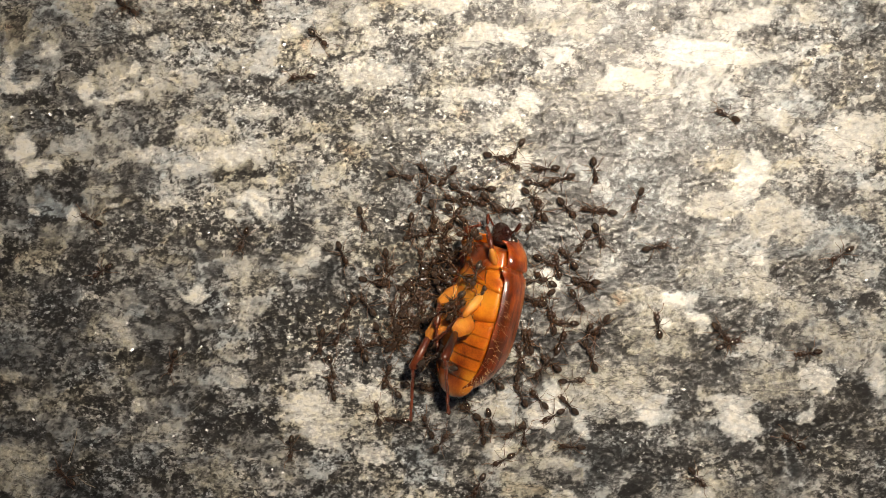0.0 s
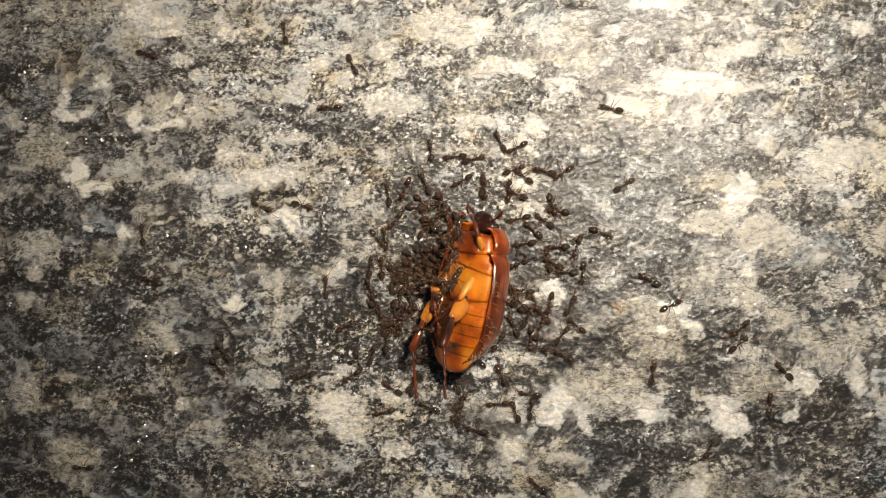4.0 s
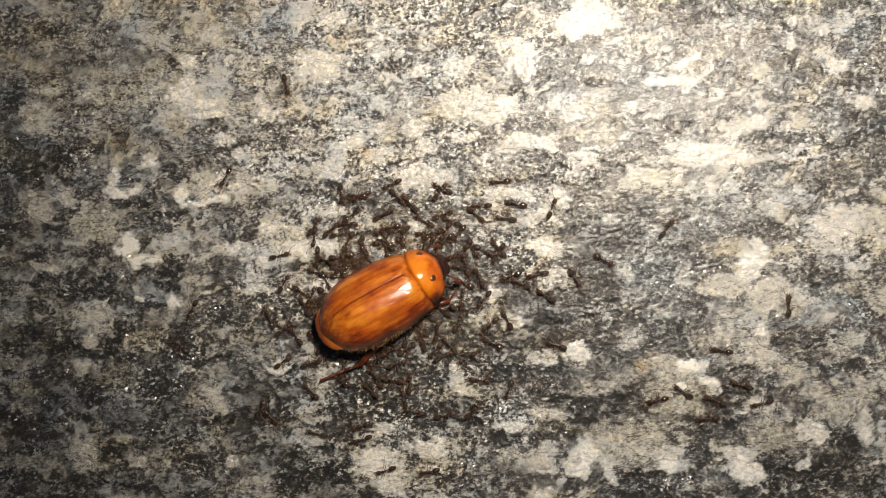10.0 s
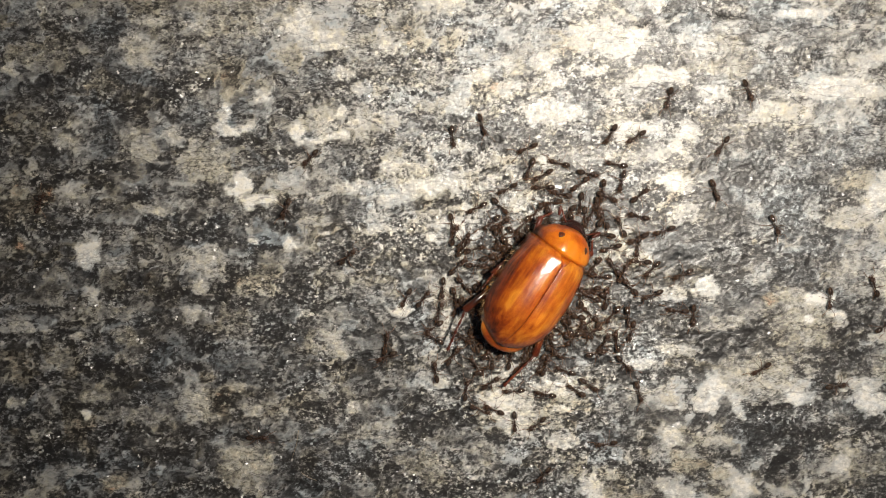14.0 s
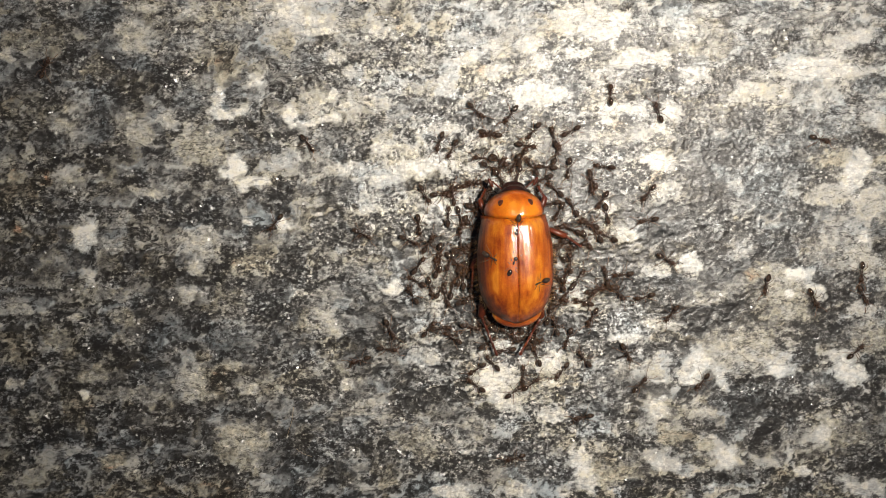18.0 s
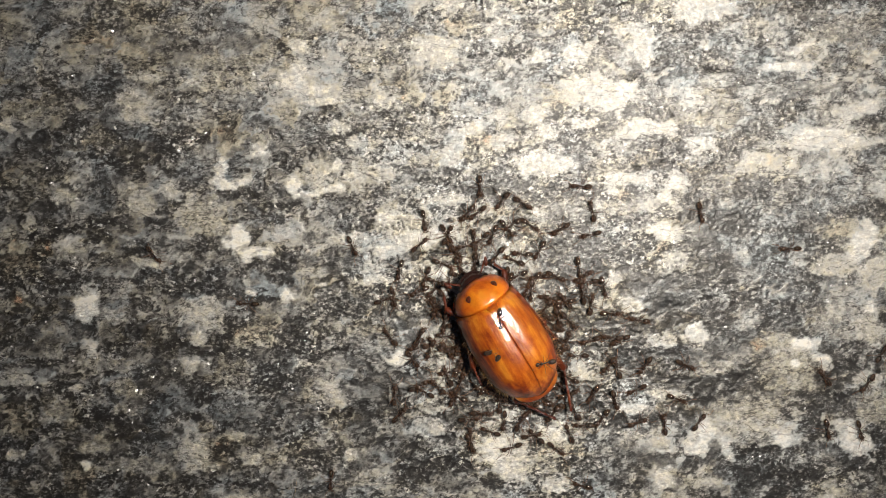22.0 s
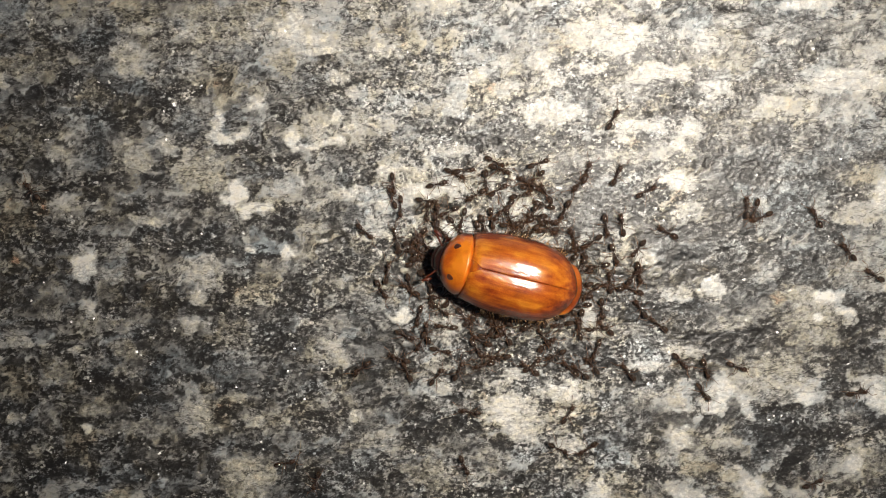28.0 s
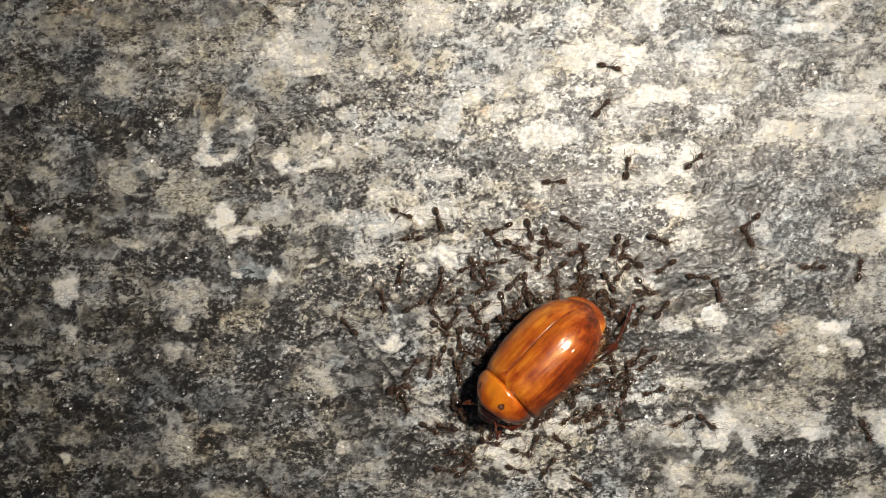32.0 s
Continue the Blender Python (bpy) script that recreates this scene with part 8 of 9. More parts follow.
QUARTZ = chitin_material("white_quartz", (0.85, 0.84, 0.80), (0.78, 0.76, 0.72), (0.65, 0.63, 0.60), 0.25, coat=0.5)
FIBRE = chitin_material("pale_fibre", (0.45, 0.36, 0.24), (0.36, 0.28, 0.18), (0.28, 0.20, 0.12), 0.4, coat=0.2)
# bright specks of the stone, sparkle modelled as little lumps
white_speck(-28.65, 11.10, 0.09)
white_speck(-23.76, -10.25, 0.10)
white_speck(3.53, -12.25, 0.14)
white_speck(-23.83, -10.46, 0.10)
white_speck(-28.59, 10.99, 0.11)
white_speck(35.01, 0.85, 0.12)
white_speck(4.35, -12.35, 0.13)
white_speck(-23.04, 13.52, 0.12)
white_speck(30.77, 13.83, 0.10)
white_speck(34.85, 7.55, 0.08)
hair([(-12.98, -20.28, 0.06), (-13.15, -21.58, 0.09), (-13.57, -22.87, 0.06)])
hair([(-12.72, -24.18, 0.06), (-12.10, -24.62, 0.09), (-11.39, -24.86, 0.06)])


# ---- what moves ----
# seconds, x, y and height in millimetres, heading and lean in degrees
BEETLE = []
BEETLE += [
    (0, 18.82, -8.83, 3.00, -13.5, 124.0),
    (0.5, 17.94, -8.99, 3.00, -15.5, 122.0),
    (1, 17.13, -8.63, 3.00, -13.8, 121.0),
    (2, 17.30, -8.38, 2.95, -16.3, 130.0),
    (2.5, 16.77, -7.18, 2.90, -14.8, 134.0),
    (3, 16.80, -6.98, 2.85, -12.3, 137.0),
    (3.5, 16.91, -6.87, 2.90, -8.4, 135.0),
    (5.5, 16.29, -5.80, 3.00, -20.8, 126.0),
    (6, 15.76, -5.27, 3.05, -28.2, 123.0),
    (7, 14.15, -6.15, 3.20, -36.0, 120.0),
    (7.2, 12.24, -6.33, 3.45, -38.0, 106.0),
    (7.6, 10.94, -4.23, 3.85, -42.0, 80.0),
    (8, 12.72, -4.04, 3.85, -39.9, 71.0),
    (9, 12.17, -4.31, 3.76, -39.0, 61.0),
]
BEETLE += [
    (9.6, 9.46, -4.29, 3.05, -60.4, 30.0),
    (10, 6.04, -2.04, 2.62, -56.8, -22.0),
    (10.5, 5.68, -2.50, 3.26, -56.5, -56.0),
    (11, 7.41, -4.22, 3.10, -62.5, -40.0),
    (11.5, 7.14, -5.20, 3.03, -55.4, -32.0),
    (12, 6.99, -4.51, 3.03, -55.5, -26.0),
    (12.5, 8.81, -4.57, 2.69, -49.1, -8.0),
    (13, 10.67, -7.59, 2.85, -44.2, 12.0),
    (13.5, 8.72, -6.10, 2.85, -36.8, 12.0),
    (15.5, 7.62, -9.00, 2.75, -27.7, 6.0),
    (16, 7.57, -7.53, 2.75, -16.0, 6.0),
    (17, 7.61, -6.05, 2.64, -5.4, 0.0),
    (18, 6.88, -5.79, 2.65, 2.3, 0.0),
    (19, 7.00, -5.24, 2.66, 1.0, 0.0),
]
BEETLE += [
    (20, 7.49, -4.85, 2.67, 7.3, 0.0),
    (21, 7.34, -5.63, 2.75, 11.3, 3.0),
    (22, 5.50, -6.49, 2.87, 32.4, 8.0),
    (23, 5.41, -6.39, 2.83, 41.7, 6.0),
    (24, 5.10, -6.65, 2.72, 30.3, 0.0),
    (25, 4.55, -6.22, 2.84, 37.9, 5.0),
    (25.5, 5.30, -6.23, 2.89, 40.1, 7.0),
    (27.5, 5.56, -6.44, 3.12, 66.5, 10.0),
    (28, 4.76, -5.33, 3.18, 75.5, 6.0),
    (29, 5.65, -4.25, 3.78, 80.3, 20.0),
    (30, 5.11, -5.11, 4.30, 92.0, 30.0),
    (31, 7.40, -9.12, 4.00, 134.3, 42.0),
    (32, 7.58, -9.94, 3.80, 139.9, 36.0),
]


def beetle_at(t):
    cols = list(zip(*BEETLE))
    return [float(np.interp(t, cols[0], c)) for c in cols[1:]]


def stand(x, y, turn, z=0.0, lean=0.0, pitch=0.0):
    """A pose on the stone, in millimetres and degrees."""
    return Matrix.Translation(Vector((x, y, z)) * MM) @ Euler((radians(pitch), radians(lean), radians(turn)), "XYZ").to_matrix().to_4x4()


# seconds, and how far the beetle's head is lifted (+) or pulled down (-) in degrees
NODS = [(0, 0), (7, 0), (7.6, -6), (8, -9), (9, -9), (10.5, -7), (12, -9), (13, -4), (15, 0), (27.5, 0), (29, 4), (30, 6), (31, 9), (32, 8)]


def beetle_pose(t, x, y, z, turn, lean):
    nod = float(np.interp(t, [q[0] for q in NODS], [q[1] for q in NODS]))
    return Matrix.Translation(Vector((x, y, z)) * MM) @ pose(0, 0, 0, 0, 0, turn) @ pose(0, 0, 0, 0, lean, 0) @ pose(0, 0, 0, nod, 0, 0)


HAULERS = 120
# ants that ride on the beetle for a while, and where on its back
RIDERS = {5: (-1.7, 0.2), 23: (0.4, 2.4), 47: (-1.0, -1.5), 67: (1.9, -3.0)}
# ants that climb over its belly while it lies on its side
BELLY_RIDERS = {9: (-1.9, 2.2), 31: (-0.8, -1.8), 53: (-2.2, -0.4), 77: (0.4, -3.6), 90: (-1.2, 0.9), 101: (-0.3, -4.6)}


def hauler(ant, n, count):
    """An ant that grips the beetle's rim and goes with it; some cling to its legs and climb onto its back."""
    rnd = random.Random(700 + n)
    # even steps along the oval rim, not even angles
    a = 2 * math.pi * (n + rnd.uniform(-0.3, 0.3)) / count
    a -= 0.26 * math.sin(2 * a)
    a += 0.14 * math.sin(a - 0.6)
    ring = (n * 0.618034) % 1.0
    gap = 3.6 * ring - 0.2 if ring < 0.5 else 1.6 + 10.5 * (ring - 0.5) ** 1.2
    yaw0, drift = rnd.uniform(-1, 1) * (45 if gap < 1.2 else 120), rnd.uniform(0, 6.28)
    climber, rider = n % 2 == 0 and gap < 2.6, n in RIDERS
    spot = RIDERS.get(n, (0, 0))
    reach = rnd.uniform(2.2, 6.2)
    rows = []
    for k in range(0, 81):
        t = k * 0.4
        x, y, z, turn, lean = beetle_at(t)
        b = a + 0.11 * math.sin(t * 0.8 + drift)
        g = gap + 0.3 * math.sin(t * 1.7 + drift * 2)
        px, py, up, pitch = (3.25 + g) * math.cos(b), (6.7 + g) * math.sin(b), 0.0, 0.0
        side = max(0.0, min(1.0, abs(lean) / 50 - 0.5))
        if climber and side > 0:
            px, py = px * (1 - side) - math.copysign(side * reach, lean), py * (1 - side * 0.3)
            up = side * (z + 2.1 * max(0.0, 1 - (reach / 3.5) ** 2) ** 0.5 - 0.2 if reach < 3.2 else 0.4 * (6.0 - reach))
        over = max(0.0, min(1.0, (8.2 - t) / 1.2)) if n in BELLY_RIDERS else 0.0
        if over > 0:
            qx, qy = BELLY_RIDERS[n][0] + 0.35 * math.sin(0.7 * t + drift), BELLY_RIDERS[n][1] + 0.6 * math.cos(0.45 * t + drift)
            px, py = px + (qx - px) * over, py + (qy - py) * over
            up += over * (z + 2.45 * max(0.0, 1 - abs(px / 3.6) ** 2.4) ** 0.5 * max(0.0, 1 - abs(py / 7) ** 3) - 0.15 - up)
        on = max(0.0, min(1.0, (t - 14.0) / 1.6)) * max(0.0, min(1.0, (27.5 - t) / 1.6))
        if rider and on > 0:
            qx, qy = spot[0] + 0.5 * math.sin(0.5 * t + drift), spot[1] + 0.8 * math.cos(0.37 * t + drift)
            px, py = px + (qx - px) * on, py + (qy - py) * on
            up = max(up, on * (z + 1.86 * max(0.0, 1 - abs(px / 3.35) ** 2.5) ** 0.5 * max(0.0, 1 - abs((py + 0.6) / 7) ** 3) - 0.35))
        c, s = math.cos(radians(turn)), math.sin(radians(turn))
        face = math.degrees(math.atan2(-py, -px)) - 90 + turn + yaw0 + 22 * math.sin(t * 1.1 + drift)
        rows.append((t, stand(x + px * c - py * s, y + px * s + py * c, face, up)))
    walk(ant, rows)


def crawl(ant, n, keys):
    """Lets an ant walk through places on the stone (seconds, x, y in millimetres), round the beetle and not through it."""
    rnd = random.Random(3000 + n)
    times = [k[0] for k in keys]
    head, beat = rnd.uniform(0, 360), rnd.uniform(0, 6.28)
    rows, last = [], None
    for k in range(0, 81):
        t = k * 0.4
        x = float(np.interp(t, times, [q[1] for q in keys])) + 0.12 * math.sin(2.3 * t + beat)
        y = float(np.interp(t, times, [q[2] for q in keys])) + 0.12 * math.cos(1.9 * t + beat)
        bx, by, _, turn, _ = beetle_at(t)
        c, s = math.cos(radians(turn)), math.sin(radians(turn))
        px, py = (x - bx) * c + (y - by) * s, (y - by) * c - (x - bx) * s
        inside = math.hypot(px / 3.9, py / 7.3)
        if inside < 1:
            px, py = px / max(inside, 0.05), py / max(inside, 0.05)
            x, y = bx + px * c - py * s, by + px * s + py * c
        if last:
            dx, dy = x - last[0], y - last[1]
            want = math.degrees(math.atan2(dy, dx)) - 90 + 25 * math.sin(0.7 * t + beat)
            swing = (want - head + 180) % 360 - 180
            head += max(-70, min(70, swing)) * min(1.0, math.hypot(dx, dy) / 0.35)
        last = (x, y)
        rows.append((t, stand(x, y, head)))
    walk(ant, rows)


def walkers(first):
    for n, keys in enumerate(WAYS):
        crawl(ants[first + n], n, keys)


# the ways of the ants that walk by themselves: seconds, x and y in millimetres
WAYS = []
WAYS.append([(0, 4.8, 10.8), (3, 4.7, 11.5), (6, 7.8, 11.0), (9, 9.9, 6.0), (11, 11.1, 7.9), (13, 18.5, 12.2), (16, 19.9, 4.3), (19, 19.7, 7.6), (21, 19.9, 7.5), (23, 25.8, 0.2), (25, 27.8, 5.1), (28, 26.4, -0.3), (30, 25.0, 0.7), (32, 25.6, -0.3)])
WAYS.append([(0, 42.6, -11.2), (3, 41.8, -12.7), (9, 43.3, -11.0), (11, 38.3, 6.6), (13, 24.2, 12.1), (16, 29.1, 6.7), (19, 36.7, 2.9), (23, 29.3, -0.1), (25, 31.2, 3.2), (28, 27.1, -1.0), (30, 21.8, -0.3), (32, 23.1, -4.8)])
WAYS.append([(6, -0.3, 13.6), (9, -7.3, 21.7), (11, 0.1, 10.8), (13, 3.0, 7.0), (23, 3.5, 6.1), (25, -1.6, 3.0), (28, 0.8, 2.9), (30, 3.6, 2.3), (32, 0.2, -3.6)])
WAYS.append([(0, 9.0, -2.8), (6, 8.9, 2.0), (9, 7.7, 1.3), (11, 11.2, 3.9), (13, 8.9, 2.8), (16, 7.4, 2.1), (19, 7.5, 2.7), (23, 6.0, 2.9), (25, 2.6, 2.8), (28, 4.6, 3.3), (30, 6.4, 5.1), (32, 9.6, 4.4)])
WAYS.append([(0, 12.5, -3.2), (3, 9.7, -4.8), (6, 7.7, 0.3), (9, 6.0, 0.8), (11, 5.7, -0.1), (13, 5.7, 2.4), (16, 4.0, -0.1), (21, 3.2, 0.8), (23, 2.3, 1.7), (25, 1.0, 1.6), (28, 4.4, 1.6), (30, 6.2, 1.6), (32, 5.4, 0.4)])
WAYS.append([(0, 18.9, 2.2), (9, 17.1, 8.7), (11, 14.5, 7.0), (13, 15.7, 7.7), (16, 11.0, 3.2), (19, 10.0, 4.8), (21, 6.4, 4.7), (23, 8.0, 4.9), (25, 7.0, 2.3), (28, 7.8, 3.8), (30, 14.1, 13.8)])
WAYS.append([(0, 11.7, 0.6), (3, 12.5, 1.2), (6, 11.1, 1.8), (9, 9.4, 4.0), (11, 11.9, 5.7), (13, 7.6, 5.0), (23, 1.8, 3.7), (25, -1.9, 0.9), (30, 0.0, 2.8), (32, -0.0, 1.4)])
WAYS.append([(0, -10.1, 12.7), (3, -15.6, 11.0), (6, -4.8, 13.1), (13, -12.0, 4.1), (21, -11.2, 3.3), (23, -4.8, -1.9), (25, -4.5, -0.8), (30, -4.5, 2.0), (32, -3.1, 1.6)])
WAYS.append([(6, 3.9, 7.6), (9, 6.2, 5.2), (11, 0.3, 7.4), (23, 0.3, 1.5), (25, -0.9, 0.4), (28, 5.4, -1.3), (30, 9.1, -0.1), (32, 9.2, -0.3)])
WAYS.append([(0, -0.3, -4.7), (3, -3.6, -1.2), (6, 2.5, 0.0), (9, 0.8, -2.3), (11, -0.5, -3.7), (13, 1.4, -3.7), (19, 1.5, -0.4), (21, 1.1, -2.0), (23, -2.1, -2.9), (25, -1.4, -1.7), (28, -0.7, -0.7), (30, 1.5, 0.9), (32, -2.1, -0.5)])
WAYS.append([(0, 16.3, -0.3), (3, 13.8, -0.9), (6, 13.0, 1.6), (9, 13.3, 2.9), (11, 13.5, 1.4), (13, 13.5, 1.9), (16, 13.8, 0.5), (19, 13.6, -0.1), (21, 15.4, 2.1), (23, 11.2, 1.7), (25, 11.8, 1.1), (28, 12.1, 2.8), (30, 12.6, 1.1), (32, 12.0, -1.7)])
WAYS.append([(0, 20.0, -2.3), (3, 19.1, 1.0), (9, 18.5, 1.6), (11, 15.3, -2.2), (13, 4.9, -3.6), (16, 5.2, -0.6), (19, 5.5, 2.6), (21, 4.7, 2.3), (23, 4.5, 1.5), (25, 4.3, 0.4), (28, 7.3, 1.6), (30, 7.6, 1.6), (32, 7.5, 0.4)])
WAYS.append([(0, 22.8, 1.5), (3, 21.4, 0.4), (6, 17.6, 6.2), (9, 17.3, 5.7), (11, 17.2, 6.2), (13, 16.5, 6.2), (16, 16.1, 5.5), (19, 14.9, 9.3), (21, 15.1, 4.8), (23, 9.7, 7.8), (25, 15.6, -1.3), (28, 17.0, 1.3), (30, 15.9, 1.1), (32, 14.8, -0.8)])
WAYS.append([(0, 25.9, -7.1), (3, 23.8, -5.5), (6, 21.1, -3.1), (9, 20.5, -2.0), (11, 19.7, -2.3), (13, 18.3, -2.5), (16, 13.9, -3.4), (19, 13.6, -3.4), (21, 11.9, -1.5), (23, 13.4, -2.0), (25, 14.4, -2.7), (28, 14.5, 2.7), (30, 14.4, 3.0), (32, 15.7, 5.5)])
WAYS.append([(0, 13.8, 0.9), (6, 11.8, 5.9), (9, 15.2, 6.2), (11, 12.9, 5.5), (13, 12.2, 2.4), (16, 10.6, 1.0), (19, 10.5, 3.4), (21, 12.3, 3.2), (23, 8.9, 1.5), (25, 12.3, -2.7), (28, 14.3, 7.3), (30, 13.4, 10.3)])
WAYS.append([(0, 17.4, -1.1), (3, 16.8, 1.2), (6, 16.7, 2.1), (9, 15.8, 3.2), (11, 15.7, 0.2), (13, 15.4, 3.0), (19, 14.6, -2.2), (21, 14.0, -2.8), (23, 15.1, -2.5), (25, 16.9, -3.2), (28, 16.5, -3.6), (30, 16.7, -2.9), (32, 16.2, -2.2)])
WAYS.append([(0, 22.7, -5.4), (3, 21.4, -7.1), (6, 19.2, -7.0), (9, 17.2, -5.3), (11, 16.3, -3.2), (13, 17.6, -4.5), (16, 15.7, -4.9), (19, 15.4, -4.4), (21, 15.3, -5.6), (23, 14.7, -4.9), (25, 14.0, -5.4), (28, 15.1, -1.6), (30, 17.8, -0.3), (32, 18.3, -0.6)])
WAYS.append([(0, 21.6, -0.7), (3, 22.7, -1.8), (6, 21.0, 0.2), (9, 20.5, -0.4), (11, 18.4, -0.2), (13, 16.3, 1.0), (16, 17.3, 1.1), (19, 14.0, 2.2), (21, 13.9, 2.9), (23, 12.6, 5.1), (25, 21.0, -4.4), (28, 18.9, -2.1), (30, 19.5, -1.5), (32, 19.1, -2.7)])
WAYS.append([(0, 7.4, -11.7), (3, 4.9, -9.3), (6, 2.8, -3.6), (9, 3.1, -3.2), (13, 1.3, -7.3), (16, 1.9, -6.1), (19, 1.0, -7.2), (21, 0.6, -5.7), (23, -1.9, -4.1), (25, -3.3, -3.9), (28, -2.5, -3.4), (30, 6.4, 0.2), (32, 2.6, -2.9)])
WAYS.append([(6, -11.1, -7.8), (11, -13.5, -7.7), (13, -9.1, -5.0), (23, -4.6, -3.8), (25, -3.8, -4.9), (30, -2.4, -1.1), (32, -3.1, -3.1)])
WAYS.append([(0, 8.2, -9.5), (3, 8.7, -8.2), (6, 6.3, -5.8), (9, 2.1, -5.0), (13, -0.9, -10.6), (16, -1.0, -11.1), (19, -2.8, -9.5), (23, -5.1, -6.8), (25, -1.2, -7.5), (28, -3.0, -7.1), (32, -2.2, -6.2)])
WAYS.append([(0, 10.7, -7.2), (3, 10.6, -7.6), (6, 8.5, -3.3), (9, 5.0, -2.2), (13, 1.6, -8.5), (16, -0.0, -9.9), (19, 0.5, -9.2), (21, 1.7, -10.4), (23, -0.2, -10.3), (25, -0.5, -9.5), (30, -3.6, -12.7), (32, -4.5, -5.5)])
WAYS.append([(0, -5.3, -14.6), (3, -5.0, -14.7), (6, -5.4, -15.0), (9, -5.7, -13.3), (11, -5.4, -13.2), (13, -5.4, -12.3), (16, -4.7, -12.7), (19, -4.1, -13.1), (21, -4.0, -12.8), (23, -4.2, -12.3), (25, -4.6, -12.4), (28, -7.5, -13.8), (30, -5.8, -12.7), (32, -7.4, -7.7)])
WAYS.append([(0, 7.4, -5.4), (3, 0.5, -0.7), (6, 4.7, -0.4), (9, 4.5, -0.7), (13, -3.7, -7.9), (16, -3.0, -8.7), (19, -1.0, -6.7), (21, -1.2, -7.8), (23, -2.9, -9.0), (25, -2.9, -13.1), (28, -4.0, -13.1), (30, -4.3, -13.9), (32, -3.6, -13.2)])
WAYS.append([(0, -13.7, -24.2), (13, -23.0, -23.9), (16, -4.5, -15.0), (19, -4.3, -14.6), (21, -4.0, -14.9), (23, -3.7, -14.0), (25, -3.6, -14.6), (28, -3.6, -14.1), (30, -2.6, -14.2), (32, -2.7, -14.2)])
WAYS.append([(0, 7.2, -16.1), (3, 3.5, -15.2), (6, 0.6, -15.0), (13, -0.7, -15.5), (16, -1.0, -13.9), (21, 2.2, -11.4), (25, -2.0, -16.3), (28, 1.3, -22.5), (30, 2.2, -20.0)])
WAYS.append([(0, 7.1, -14.4), (3, 6.6, -15.0), (9, 5.8, -14.9), (11, 2.2, -16.4), (13, 2.4, -17.8), (16, 4.6, -19.1), (21, 2.3, -16.7), (23, 3.2, -17.1), (25, -1.2, -15.1), (28, -1.1, -14.6), (30, 0.8, -17.3), (32, 1.9, -11.7)])
WAYS.append([(9, -12.1, -3.9), (11, -11.7, -4.6), (13, -13.9, 0.1), (21, -14.8, -5.5), (23, -19.3, -3.0), (25, -16.9, -12.6), (28, -35.6, 1.8)])
WAYS.append([(16, -35.4, -0.5), (19, -34.3, 15.1), (23, -22.3, -5.0), (25, -14.4, -22.4)])
WAYS.append([(0, 4.2, -20.7), (3, -4.6, -13.5), (6, -4.9, -13.7), (9, -4.7, -13.8), (11, -4.4, -14.0), (13, -5.1, -13.3), (16, -5.0, -14.2), (19, -7.9, -16.7), (25, -11.7, -23.9)])
WAYS.append([(0, 26.5, -1.4), (3, 26.2, -1.5), (6, 27.5, -3.0), (9, 24.0, 1.7), (11, 25.8, 0.8), (13, 23.5, 2.7), (16, 23.0, -0.9), (19, 16.9, -4.2), (21, 16.7, -7.7), (23, 15.7, -7.2), (25, 15.9, -7.6), (28, 16.1, -6.0), (30, 14.8, -7.5), (32, 14.9, -6.9)])
WAYS.append([(0, 24.2, -1.2), (3, 23.5, -3.2), (6, 23.2, -3.1), (9, 22.6, -6.6), (11, 19.5, -6.0), (13, 18.3, -7.5), (16, 18.1, -7.8), (19, 16.2, -8.2), (21, 18.5, -9.5), (23, 18.2, -10.4), (25, 18.4, -10.7), (30, 15.8, -7.7), (32, 15.4, -7.4)])
WAYS.append([(0, 35.7, 6.0), (3, 29.5, 8.9), (6, 22.8, 7.2), (9, 19.6, 4.2), (11, 21.1, 7.2), (13, 24.2, 7.4), (16, 22.9, 1.9), (19, 17.1, -1.9), (21, 18.2, -6.0), (23, 17.2, -5.7), (25, 19.4, -11.2), (30, 17.7, -9.6), (32, 18.6, -6.5)])
WAYS.append([(0, 31.0, -3.9), (3, 31.9, -5.8), (6, 28.9, -5.4), (9, 30.4, -11.2), (11, 29.5, -10.5), (13, 20.7, -9.0), (16, 20.3, -9.3), (19, 18.0, -10.5), (21, 18.3, -11.9), (23, 17.2, -12.2), (25, 18.2, -12.7), (28, 20.3, -13.5), (30, 20.2, -13.5), (32, 18.0, -13.2)])
WAYS.append([(0, 23.3, -9.0), (3, 18.9, -14.3), (6, 19.5, -13.8), (9, 17.4, -9.5), (11, 16.8, -11.8), (16, 17.4, -19.5), (21, 20.3, -15.8), (23, 20.2, -14.7), (25, 21.1, -13.2), (28, 22.1, -16.0), (30, 22.6, -15.7)])
WAYS.append([(0, 26.1, 1.6), (3, 23.1, -0.4), (6, 23.8, 0.3), (9, 21.6, 2.2), (11, 23.5, -2.9), (13, 21.0, -5.4), (16, 20.2, -6.3), (19, 21.0, -6.7), (21, 21.4, -9.8), (25, 23.3, -10.2), (28, 25.7, -0.2), (30, 19.6, 2.3), (32, 21.1, 5.8)])
WAYS.append([(0, 36.2, -10.2), (3, 30.6, -15.0), (6, 33.0, -10.3), (9, 33.4, -10.6), (11, 31.2, -9.9), (13, 21.9, -9.0), (21, 21.0, -12.9), (25, 22.3, -12.4), (28, 22.3, -14.0), (30, 20.9, -15.7), (32, 20.6, -15.6)])
